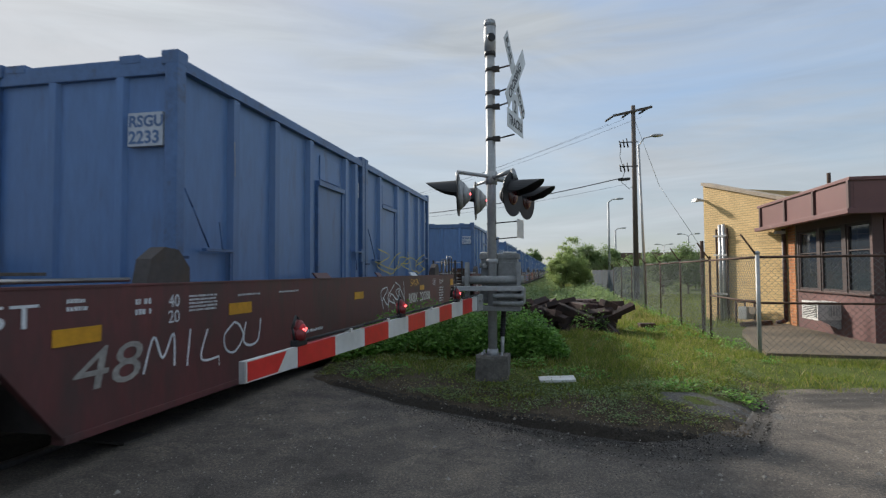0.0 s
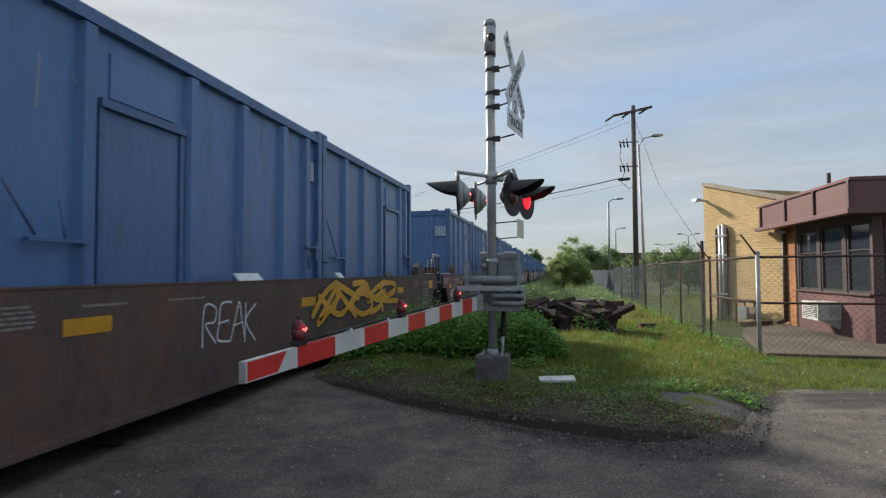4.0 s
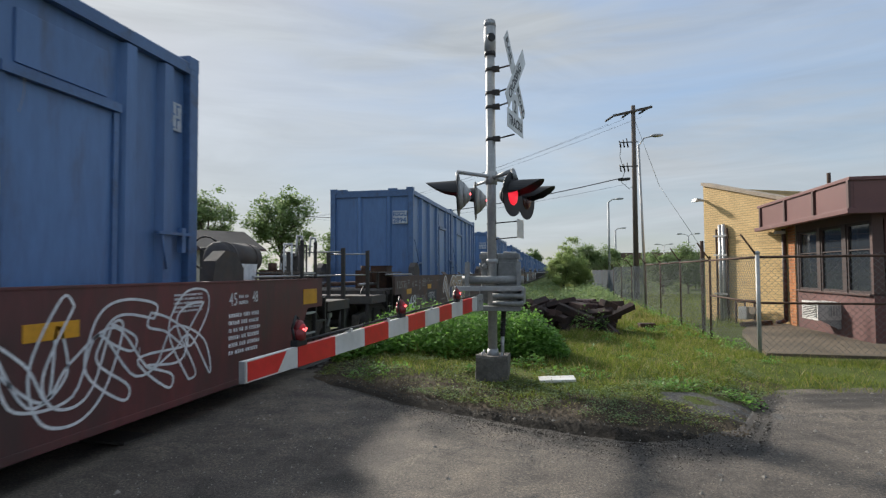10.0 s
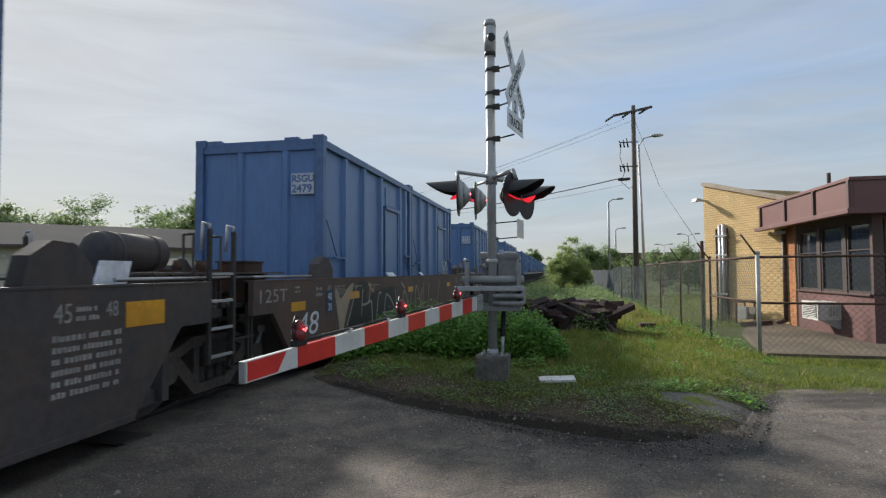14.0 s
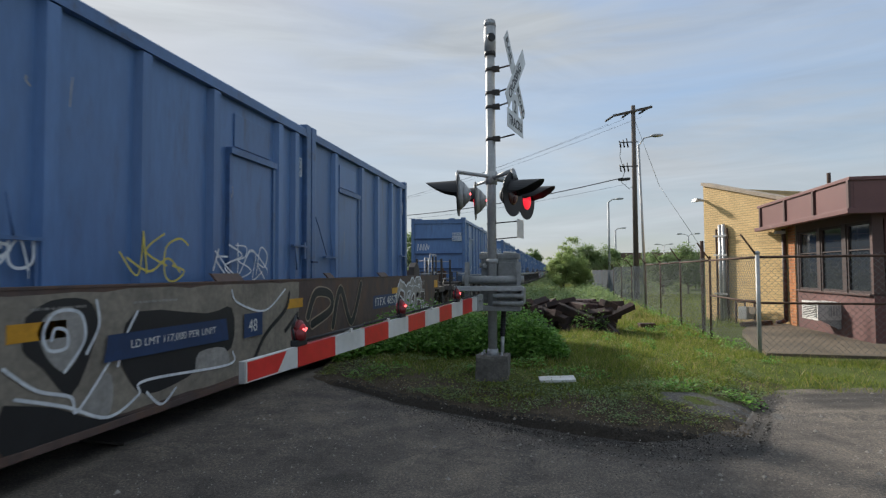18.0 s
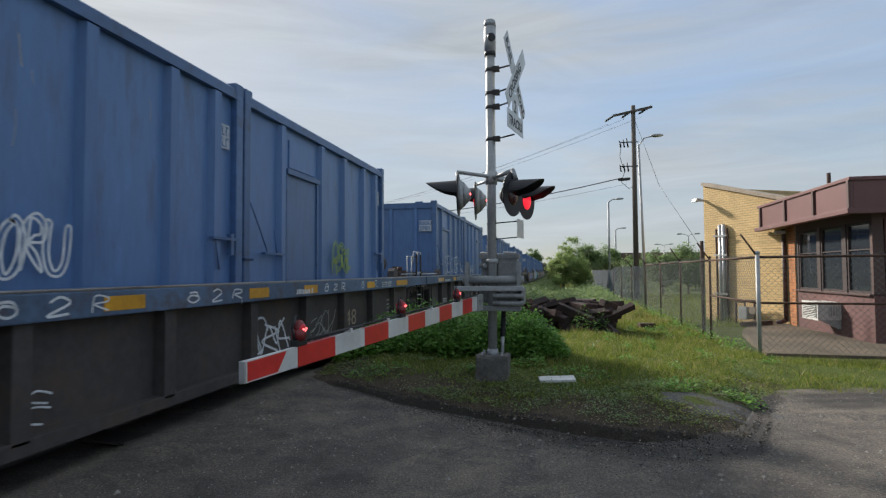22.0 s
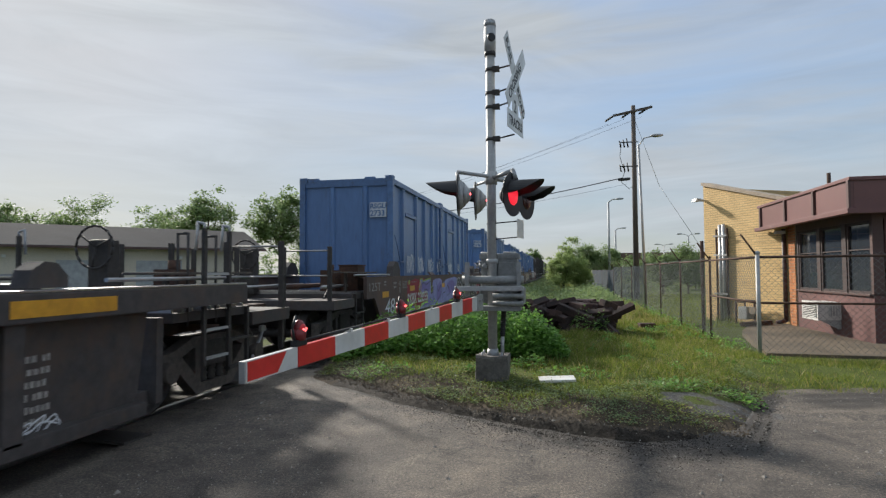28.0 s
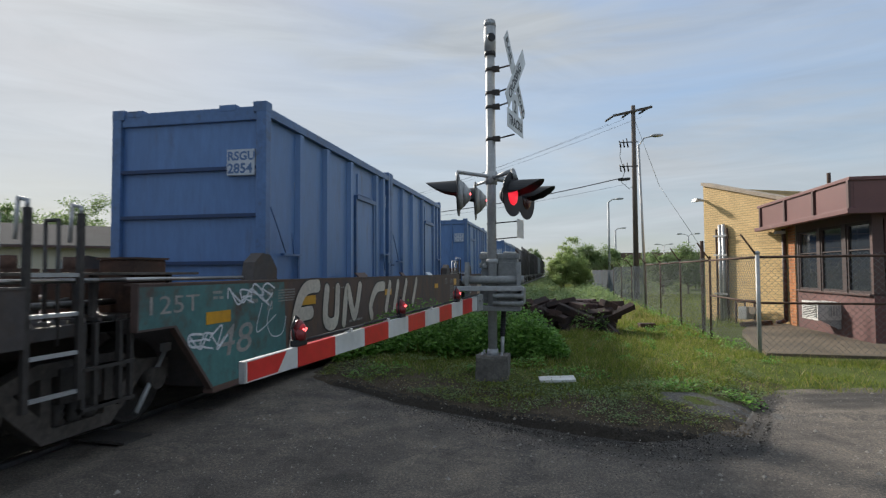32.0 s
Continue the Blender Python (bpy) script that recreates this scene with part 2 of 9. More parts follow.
    "red_spray": mat("red_spray_paint", (0.30, 0.030, 0.042), None, 0.7, big=2, small=14, bump=0.02, grain=0.2),
    "yellow_brick": mat("yellow_brick", (0.56, 0.40, 0.17), (0.44, 0.30, 0.12), 0.85, big=3, small=40, bump=0.3, grain=0.18, spread=0.12),
    "orange_brick": mat("orange_brick", (0.50, 0.20, 0.07), (0.38, 0.14, 0.05), 0.85, big=3, small=40, bump=0.3, grain=0.2, spread=0.2),
    "mortar": mat("mortar", (0.42, 0.36, 0.25), None, 0.95, big=3, small=40, bump=0.3, grain=0.2),
    "brown_wall": mat("maroon_wall_paint", (0.135, 0.060, 0.054), (0.105, 0.047, 0.043), 0.75, big=0.7, small=24, bump=0.12, grain=0.1),
    "brown_metal": mat("maroon_fascia_metal", (0.165, 0.072, 0.066), (0.13, 0.056, 0.052), 0.5, big=0.8, small=18, bump=0.04, grain=0.08),
    # frame brown darkened: the roof overhang's shade is put into this colour
    "sash_shaded": mat("shaded_brown_sash_paint", (0.050, 0.029, 0.027), None, 0.6, big=2, small=18, bump=0.05, grain=0.12),
    "frame_brown": mat("brown_window_frame_paint", (0.10, 0.052, 0.045), None, 0.55, big=2, small=18, bump=0.05, grain=0.12),
    "beige": mat("beige_wall", (0.60, 0.53, 0.42), (0.50, 0.44, 0.35), 0.85, big=0.2, small=9, bump=0.1, grain=0.1),
    "roof": mat("dark_shingle_roof", (0.040, 0.042, 0.047), (0.030, 0.031, 0.035), 0.97, spec=0.1, big=0.5, small=8, bump=0.3, grain=0.2),
    "bark": mat("bark", (0.11, 0.085, 0.06), (0.06, 0.045, 0.034), 0.95, big=4, small=22, bump=0.8, grain=0.35),
    "pole_wood": mat("weathered_pole_wood", (0.115, 0.095, 0.080), (0.075, 0.062, 0.052), 0.9, big=3, small=18, bump=0.4, grain=0.3, stretch=(1, 1, 0.1)),
    "tie": mat("creosoted_timber", (0.062, 0.033, 0.027), (0.018, 0.014, 0.013), 0.9, big=3, small=18, bump=0.6, grain=0.45, spread=0.3),
    "glass": glass("dark_window_glass"),
    "blind": mat("pale_roller_blind", (0.22, 0.22, 0.21), None, 0.8, big=1, small=20, bump=0.05, grain=0.06),
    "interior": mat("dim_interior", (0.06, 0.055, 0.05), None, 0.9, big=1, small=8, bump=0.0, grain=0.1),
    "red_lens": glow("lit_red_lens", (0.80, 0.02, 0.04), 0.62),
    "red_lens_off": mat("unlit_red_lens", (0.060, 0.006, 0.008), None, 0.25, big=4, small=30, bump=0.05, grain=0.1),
    "lamp_red": glow("red_gate_lamp_lens", (0.40, 0.008, 0.012), 0.12),
    "lamp_core": glow("gate_lamp_glow", (1.0, 0.10, 0.10), 3.0),
    "lamp_shell": mat("dull_red_lamp_shell", (0.20, 0.02, 0.022), None, 0.4, big=4, small=30, bump=0.05, grain=0.1),
    "overpass": mat("brown_concrete_overpass", (0.16, 0.10, 0.085), (0.12, 0.078, 0.065), 0.9, big=0.1, small=2, bump=0.0, grain=0.1),
}


def ragged(n, l, key, mid_, fine):
    """A mask from the sheet, its border broken up by noise at two scales."""
    at = n.new("ShaderNodeAttribute")
    at.attribute_name = key
    s1 = n.new("ShaderNodeMath")
    s1.operation = "MULTIPLY_ADD"
    s1.inputs[1].default_value = 1.5
    l.new(mid_, s1.inputs[0])
    l.new(at.outputs["Fac"], s1.inputs[2])
    s2 = n.new("ShaderNodeMath")
    s2.operation = "MULTIPLY_ADD"
    s2.inputs[1].default_value = 0.6
    l.new(fine, s2.inputs[0])
    l.new(s1.outputs["Value"], s2.inputs[2])
    mr = n.new("ShaderNodeMapRange")
    mr.interpolation_type = "SMOOTHSTEP"
    mr.inputs["From Min"].default_value, mr.inputs["From Max"].default_value = 1.36, 1.74
    l.new(s2.outputs["Value"], mr.inputs["Value"])
    return mr.outputs["Result"]


def asphalt_material():
    """Worn asphalt: pale dust and dark stains over fine aggregate, with cracks."""
    m = bpy.data.materials.new("worn_asphalt")
    m.use_nodes = True
    n, l = m.node_tree.nodes, m.node_tree.links
    b = n["Principled BSDF"]
    tc = n.new("ShaderNodeTexCoord")

    def tex(kind, scale, detail=4, rough=0.6, dist=0.0):
        t = n.new(kind)
        t.inputs["Scale"].default_value = scale
        if kind == "ShaderNodeTexNoise":
            t.inputs["Detail"].default_value, t.inputs["Roughness"].default_value, t.inputs["Distortion"].default_value = detail, rough, dist
        l.new(tc.outputs["Object"], t.inputs["Vector"])
        return t

    def ramp(src, stops):
        r = n.new("ShaderNodeValToRGB")
        r.color_ramp.elements[0].position, r.color_ramp.elements[0].color = stops[0][0], (*stops[0][1], 1)
        r.color_ramp.elements[1].position, r.color_ramp.elements[1].color = stops[-1][0], (*stops[-1][1], 1)
        for q, c in stops[1:-1]:
            e = r.color_ramp.elements.new(q)
            e.color = (*c, 1)
        l.new(src, r.inputs["Fac"])
        return r.outputs["Color"]

    def mixc(f, a_, b_, mode="MIX"):
        x = n.new("ShaderNodeMixRGB")
        x.blend_type = mode
        if isinstance(f, float):
            x.inputs["Fac"].default_value = f
        else:
            l.new(f, x.inputs["Fac"])
        for i, v in ((1, a_), (2, b_)):
            if isinstance(v, tuple):
                x.inputs[i].default_value = (*v, 1)
            else:
                l.new(v, x.inputs[i])
        return x.outputs["Color"]
    slow = tex("ShaderNodeTexNoise", 0.45, 6, 0.6, 0.6)
    mid_ = tex("ShaderNodeTexNoise", 2.3, 8, 0.7, 0.4)
    fine = tex("ShaderNodeTexNoise", 48, 4, 0.85)
    vor = tex("ShaderNodeTexVoronoi", 95)
    crk = n.new("ShaderNodeTexVoronoi")
    crk.feature = "DISTANCE_TO_EDGE"
    crk.inputs["Scale"].default_value = 0.55
    wob = n.new("ShaderNodeVectorMath")
    wob.operation = "ADD"
    l.new(tc.outputs["Object"], wob.inputs[0])
    l.new(mid_.outputs["Color"], wob.inputs[1])
    l.new(wob.outputs["Vector"], crk.inputs["Vector"])
    base = ramp(slow.outputs["Fac"], [(0.32, (0.078, 0.065, 0.054)), (0.5, (0.116, 0.097, 0.079)), (0.68, (0.166, 0.138, 0.109))])
    blot = ramp(mid_.outputs["Fac"], [(0.34, (0.50, 0.50, 0.51)), (0.52, (1, 1, 1)), (0.70, (1.38, 1.34, 1.28))])
    c = mixc(1.0, base, blot, "MULTIPLY")
    spk = ramp(fine.outputs["Fac"], [(0.36, (0.42, 0.42, 0.42)), (0.52, (1, 1, 1)), (0.66, (2.1, 2.05, 1.95))])
    c = mixc(1.0, c, spk, "MULTIPLY")
    st = ramp(vor.outputs["Distance"], [(0.0, (1.5, 1.48, 1.42)), (0.30, (1.0, 1.0, 1.0)), (0.6, (0.8, 0.8, 0.8))])
    c = mixc(0.7, c, st, "MULTIPLY")
    ck = ramp(crk.outputs["Distance"], [(0.0, (1, 1, 1)), (0.017, (0, 0, 0))])
    hide = ramp(slow.outputs["Fac"], [(0.42, (0, 0, 0)), (0.54, (0.85, 0.85, 0.85))])
    c = mixc(mixc(1.0, ck, hide, "MULTIPLY"), c, (0.03, 0.028, 0.026))
    c = mixc(mixc(0.38, (0.0, 0.0, 0.0), ragged(n, l, "dust", mid_.outputs["Fac"], fine.outputs["Fac"])), c, mixc(1.0, (0.30, 0.255, 0.20), spk, "MULTIPLY"))
    c = mixc(ragged(n, l, "gravel", mid_.outputs["Fac"], fine.outputs["Fac"]), c, mixc(1.0, (0.085, 0.082, 0.078), spk, "MULTIPLY"))
    wet = ragged(n, l, "mud", mid_.outputs["Fac"], fine.outputs["Fac"])
    c = mixc(wet, c, ramp(mid_.outputs["Fac"], [(0.35, (0.016, 0.014, 0.012)), (0.65, (0.060, 0.050, 0.040))]))
    l.new(c, b.inputs["Base Color"])
    b.inputs["Roughness"].default_value = 0.82
    bp = n.new("ShaderNodeBump")
    bp.inputs["Strength"].default_value, bp.inputs["Distance"].default_value = 0.7, 0.012
    l.new(fine.outputs["Fac"], bp.inputs["Height"])
    l.new(bp.outputs["Normal"], b.inputs["Normal"])
    return m


M["asphalt"] = asphalt_material()


def ground_material():
    """Grassy soil that turns to bare brown soil and wet mud where the masks say so, with ragged borders."""
    m = bpy.data.materials.new("grassy_soil")
    m.use_nodes = True
    n, l = m.node_tree.nodes, m.node_tree.links
    b = n["Principled BSDF"]
    tc = n.new("ShaderNodeTexCoord")

    def tex(scale, detail=6, rough=0.65):
        t = n.new("ShaderNodeTexNoise")
        t.inputs["Scale"].default_value, t.inputs["Detail"].default_value, t.inputs["Roughness"].default_value = scale, detail, rough
        l.new(tc.outputs["Object"], t.inputs["Vector"])
        return t.outputs["Fac"]

    def blend(fac, c0, c1):
        x = n.new("ShaderNodeMixRGB")
        l.new(fac, x.inputs["Fac"])
        for i, v in ((1, c0), (2, c1)):
            if isinstance(v, tuple):
                x.inputs[i].default_value = (*v, 1)
            else:
                l.new(v, x.inputs[i])
        return x.outputs["Color"]
    slow, mid_, fine = tex(0.9), tex(5.0, 8, 0.7), tex(38, 5, 0.75)
    grass_c = blend(slow, (0.045, 0.064, 0.014), (0.105, 0.128, 0.030))
    soil_c = blend(mid_, (0.040, 0.031, 0.022), (0.120, 0.094, 0.066))
    c = blend(ragged(n, l, "bare", mid_, fine), grass_c, soil_c)
    mud_c = blend(mid_, (0.014, 0.012, 0.010), (0.055, 0.046, 0.036))
    wet = ragged(n, l, "mud", mid_, fine)
    c = blend(wet, c, mud_c)
    c = blend(ragged(n, l, "gravel", mid_, fine), c, blend(fine, (0.030, 0.029, 0.027), (0.155, 0.150, 0.142)))
    g = n.new("ShaderNodeMapRange")
    g.inputs["From Min"].default_value, g.inputs["From Max"].default_value = 0.3, 0.7
    g.inputs["To Min"].default_value, g.inputs["To Max"].default_value = 0.55, 1.5
    l.new(fine, g.inputs["Value"])
    sc = n.new("ShaderNodeVectorMath")
    sc.operation = "SCALE"
    l.new(c, sc.inputs[0])
    l.new(g.outputs["Result"], sc.inputs["Scale"])
    l.new(sc.outputs["Vector"], b.inputs["Base Color"])
    ro = n.new("ShaderNodeMapRange")
    ro.inputs["To Min"].default_value, ro.inputs["To Max"].default_value = 0.95, 0.80
    l.new(wet, ro.inputs["Value"])
    l.new(ro.outputs["Result"], b.inputs["Roughness"])
    b.inputs["Specular IOR Level"].default_value = 0.15
    bp = n.new("ShaderNodeBump")
    bp.inputs["Strength"].default_value, bp.inputs["Distance"].default_value = 0.8, 0.02
    l.new(fine, bp.inputs["Height"])
    l.new(bp.outputs["Normal"], b.inputs["Normal"])
    return m


M["ground"] = ground_material()


def leafy(name, a, b):
    """Leaf surface: colour varies from leaf to leaf, a little light passes through."""
    m = bpy.data.materials.new(name)
    m.use_nodes = True
    n, l = m.node_tree.nodes, m.node_tree.links
    p = n["Principled BSDF"]
    geo = n.new("ShaderNodeNewGeometry")
    r = n.new("ShaderNodeValToRGB")
    r.color_ramp.elements[0].color, r.color_ramp.elements[1].color = (*a, 1), (*b, 1)
    l.new(geo.outputs["Random Per Island"], r.inputs["Fac"])
    l.new(r.outputs["Color"], p.inputs["Base Color"])
    p.inputs["Roughness"].default_value = 0.55
    tr = n.new("ShaderNodeBsdfTranslucent")
    l.new(r.outputs["Color"], tr.inputs["Color"])
    mx = n.new("ShaderNodeMixShader")
    mx.inputs["Fac"].default_value = 0.5
    l.new(p.outputs["BSDF"], mx.inputs[1])
    l.new(tr.outputs["BSDF"], mx.inputs[2])
    l.new(mx.outputs["Shader"], n["Material Output"].inputs["Surface"])
    return m


M["leaf"] = leafy("tree_leaves", (0.125, 0.190, 0.070), (0.27, 0.36, 0.15))
M["leaf_light"] = leafy("light_tree_leaves", (0.24, 0.32, 0.11), (0.42, 0.50, 0.20))
M["weed"] = leafy("weed_leaves", (0.085, 0.200, 0.036), (0.23, 0.42, 0.085))
M["grass"] = leafy("grass_blades", (0.074, 0.115, 0.016), (0.250, 0.292, 0.046))
M["dry_grass"] = leafy("dry_grass_blades", (0.25, 0.21, 0.08), (0.40, 0.33, 0.14))


# ---- building helpers ----
def box(bm, x0, y0, z0, x1, y1, z1, m=None):
    vs = [bm.verts.new(v) for v in ((x0, y0, z0), (x1, y0, z0), (x1, y1, z0), (x0, y1, z0),
                                    (x0, y0, z1), (x1, y0, z1), (x1, y1, z1), (x0, y1, z1))]
    for f in ((3, 2, 1, 0), (4, 5, 6, 7), (0, 1, 5, 4), (1, 2, 6, 5), (2, 3, 7, 6), (3, 0, 4, 7)):
        bm.faces.new([vs[i] for i in f])
    if m is not None:
        for v in vs:
            v.co = m @ v.co
    return vs


def bbox(x0, y0, z0, x1, y1, z1, bevel=0.0, m=None):
    """A new bmesh with one box, its edges rounded by bevel."""
    bm = bmesh.new()
    box(bm, x0, y0, z0, x1, y1, z1, m)
    if bevel:
        bmesh.ops.bevel(bm, geom=bm.edges[:], offset=bevel, segments=2, profile=0.7, affect="EDGES")
    return bm


def tube(bm, a, b, r, seg=10, r2=None, caps=True):
    a, b = Vector(a), Vector(b)
    q = (b - a).to_track_quat("Z", "Y")
    r2 = r if r2 is None else r2
    rings = []
    for p, rad in ((a, r), (b, r2)):
        rings.append([bm.verts.new(p + q @ Vector((rad * math.cos(2 * math.pi * i / seg), rad * math.sin(2 * math.pi * i / seg), 0))) for i in range(seg)])
    for i in range(seg):
        f = bm.faces.new((rings[0][i], rings[0][(i + 1) % seg], rings[1][(i + 1) % seg], rings[1][i]))
        f.smooth = True
    if caps:
        bm.faces.new(rings[0][::-1])
        bm.faces.new(rings[1])
    return bm


def tubes(points, r, seg=8, bm=None):
    """A bent pipe through the points."""
    bm = bm or bmesh.new()
    for a, b in zip(points[:-1], points[1:]):
        tube(bm, a, b, r, seg)
    for p in points[1:-1]:
        ball(bm, p, r * 1.02, 6, 4)
    return bm


def ball(bm, c, r, u=10, v=6, sc=(1, 1, 1)):
    res = bmesh.ops.create_uvsphere(bm, u_segments=u, v_segments=v, radius=r)
    for w in res["verts"]:
        w.co = Vector((w.co.x * sc[0], w.co.y * sc[1], w.co.z * sc[2])) + Vector(c)
        for f in w.link_faces:
            f.smooth = True


def prism(bm, pts, axis, a, b):
    """Extrude a closed outline of 2D points along 'x', 'y' or 'z' from a to b."""
    def co(p, h):
        return {"x": (h, p[0], p[1]), "y": (p[0], h, p[1]), "z": (p[0], p[1], h)}[axis]
    lo = [bm.verts.new(co(p, a)) for p in pts]
    hi = [bm.verts.new(co(p, b)) for p in pts]
    bm.faces.new(lo[::-1])
    bm.faces.new(hi)
    for i in range(len(pts)):
        j = (i + 1) % len(pts)
        bm.faces.new((lo[i], lo[j], hi[j], hi[i]))
    return bm


def done(bm, name, material):
    bmesh.ops.recalc_face_normals(bm, faces=bm.faces[:])
    me = bpy.data.meshes.new(name)
    bm.to_mesh(me)
    bm.free()
    for m_ in (material if isinstance(material, (list, tuple)) else [material]):
        me.materials.append(m_)
    return me


def part(name, bm, material, parent, label="", m=None):
    """Link a bmesh (or a finished mesh) as one mesh object under a thing or a part."""
    me = bm if isinstance(bm, bpy.types.Mesh) else done(bm, name, material)
    ob = new(name, me)
    ob.parent = parent
    if m is not None:
        ob.matrix_basis = m
    return tagged(ob, label)


def thing(name, label, category, m=None, group="", kind=""):
    ob = new(name)
    ob.empty_display_size = 0.2
    if m is not None:
        ob.matrix_basis = m
    return tagged(ob, label, category, group, kind)


def solid(name, bm, material, label, category, m=None, group="", kind=""):
    me = bm if isinstance(bm, bpy.types.Mesh) else done(bm, name, material)
    ob = new(name, me)
    if m is not None:
        ob.matrix_basis = m
    return tagged(ob, label, category, group, kind)


_texts = {}


def text_mesh(s, size, material, shear=0.0, bold=0.0):
    """Flat lettering in the built-in font as a mesh, in the XY plane, from the lower left corner."""
    key = (s, size, material.name, shear, bold)
    if key not in _texts:
        cu = bpy.data.curves.new("lettering", "FONT")
        cu.body, cu.size, cu.shear, cu.offset, cu.resolution_u = s, size, shear, bold, 3
        cu.extrude = 0.001
        ob = bpy.data.objects.new("lettering", cu)
        me = bpy.data.meshes.new_from_object(ob)
        me.name = "lettering"
        me.materials.clear()
        me.materials.append(material)
        bpy.data.objects.remove(ob)
        _texts[key] = me
    return _texts[key]


# ---- ground, road, tracks ----
XT = -5.12                      # centre of the near track
EDGE = [(-60, 8.6), (-3.8, 7.9), (-1.85, 6.45), (-0.5, 5.75), (0.5, 5.36), (1.1, 5.36), (1.65, 5.52), (1.95, 6.2), (2.2, 6.9), (2.7, 7.6), (3.6, 7.8), (60, 8.6)]


def edge_y(x):
    for (a, ya), (b, yb) in zip(EDGE[:-1], EDGE[1:]):
        if a <= x <= b:
            return ya + (yb - ya) * (x - a) / (b - a)
    return 8.6


def smooth(a, b, v):
    k = min(1, max(0, (v - a) / (b - a)))
    return k * k * (3 - 2 * k)


def mud_at(x, y):
    """How muddy the ground is: a churned band along the road edge, broadest where wheels cut the corner."""
    if not (-3.7 < x < 7.5 and 3.5 < y < 9.5):
        return 0.0
    sd = y - edge_y(x)
    # a dirty strip of road along the grass beyond the corner
    strip = 0.66 * (1 - smooth(0.15, 0.85, abs(sd + 0.26))) * smooth(7.4, 5.0, x) * smooth(2.0, 3.0, x)
    if x > 3.2:
        return strip
    broad = math.exp(-((x - 0.9) / 1.2) ** 2)
    wide = 0.20 + 0.38 * broad + 0.05 * noise.noise(Vector((x * 1.3, 1.7, 0)))
    u = abs(sd - 0.10 + 0.24 * broad) / wide
    streak = 0.75 + 0.5 * noise.noise(Vector((x * 0.8 - y * 0.5, y * 5.5 + x * 1.6, 2)))
    return max(strip, (1 - smooth(0.45, 1.25, u)) * smooth(-3.6, -2.4, x) * smooth(3.2, 1.9, x) * min(1, streak + 0.4 * smooth(0.9, 0.3, u)))


def gravel_at(x, y):
    """Wet grey gravel washed out over the end of the verge."""
    q = ((x - 1.62) / 0.70) ** 2 + ((y - 6.50) / 0.46) ** 2
    return (1 - smooth(0.35, 1.25, q)) * (0.62 + 0.7 * noise.noise(Vector((x * 3.2, y * 4.5, 8))))


def bare_at(x, y):
    """How bare of grass the soil is near the road."""
    sd = y - edge_y(x)
    return smooth(1.9, 0.3, sd) * smooth(3.6, 2.0, x) * 0.85 + 0.25 * smooth(-2.4, -3.6, x)


def ruts(x, y):
    m = mud_at(x, y)
    if m < 0.02:
        return 0.0
    sd = y - edge_y(x)
    return m * (0.016 * math.sin(sd * 21 + 1.5 * noise.noise(Vector((x * 0.6, y * 0.6, 3)))) + 0.022 * noise.noise(Vector((x * 5, y * 5, 5))) + 0.01 * noise.noise(Vector((x * 13, y * 13, 6))))


def ground_z(x, y):
    sd = y - edge_y(x)
    n = noise.noise(Vector((x * 0.9, y * 0.9, 0))) * 0.05 + noise.noise(Vector((x * 3.1, y * 3.1, 4))) * 0.025
    low_end = smooth(0.8, 1.7, x)
    h = -0.10 + (0.15 - 0.028 * low_end) * smooth(-0.35 - 0.2 * low_end, 0.25 + 0.5 * low_end, sd) + n * smooth(-0.5, 0.2, sd) * (1 - 0.6 * low_end)
    h += 0.15 * smooth(0.2, 1.6, sd) * smooth(4.5, 0.2, x)
    h -= 0.13 * smooth(9.0, 14.0, y)
    h -= 0.10 * smooth(-3.0, -3.9, x) + 0.35 * smooth(-3.7, -4.0, x) * smooth(7.6, 9.0, y)
    if x < -4.2:
        h = min(h, -0.16)
    return h + ruts(x, y)


def grid_lines(spans):
    out = []
    for a, b, n in spans:
        out += [a + (b - a) * i / n for i in range(n)]
    return out + [spans[-1][1]]


def sheet(name, xs, ys, zf, material, label, category, masks=None):
    vs = [(x, y, zf(x, y)) for y in ys for x in xs]
    w = len(xs)
    fs = [(j * w + i, j * w + i + 1, (j + 1) * w + i + 1, (j + 1) * w + i) for j in range(len(ys) - 1) for i in range(w - 1)]
    me = bpy.data.meshes.new(name)
    me.from_pydata(vs, [], fs)
    me.polygons.foreach_set("use_smooth", [True] * len(fs))
    me.materials.append(material)
    for key, fn in (masks or {}).items():
        at = me.attributes.new(key, "FLOAT", "POINT")
        at.data.foreach_set("value", [fn(v[0], v[1]) for v in vs])
    return tagged(new(name, me), label, category, kind="structure")


gx = grid_lines([(-2500, -200, 6), (-200, -30, 8), (-30, -6, 10), (-6, -3.5, 12), (-3.5, 3.5, 130), (3.5, 6, 20), (6, 30, 16), (30, 200, 8), (200, 2500, 6)])
gy = grid_lines([(-2500, -100, 5), (-100, 2, 10), (2, 5, 15), (5, 9, 100), (9, 16, 64), (16, 40, 60), (40, 120, 16), (120, 400, 8), (400, 3000, 6)])
ground = sheet("ground", gx, gy, ground_z, M["ground"], "uneven ground of soil and short grass", "ground", {"mud": mud_at, "bare": bare_at, "gravel": gravel_at})


def road_z(x, y):
    return noise.noise(Vector((x * 0.5, y * 0.5, 9))) * 0.012 + noise.noise(Vector((x * 2.5, y * 2.5, 2))) * 0.004 + 0.5 * ruts(x, y)


def dust_at(x, y):
    """Pale dust lies where wheels do not run: the shoulder beyond the corner and the middle of the lane."""
    a = smooth(2.9, 3.9, x) * smooth(4.5, 5.4, y) * smooth(7.1, 6.3, y)
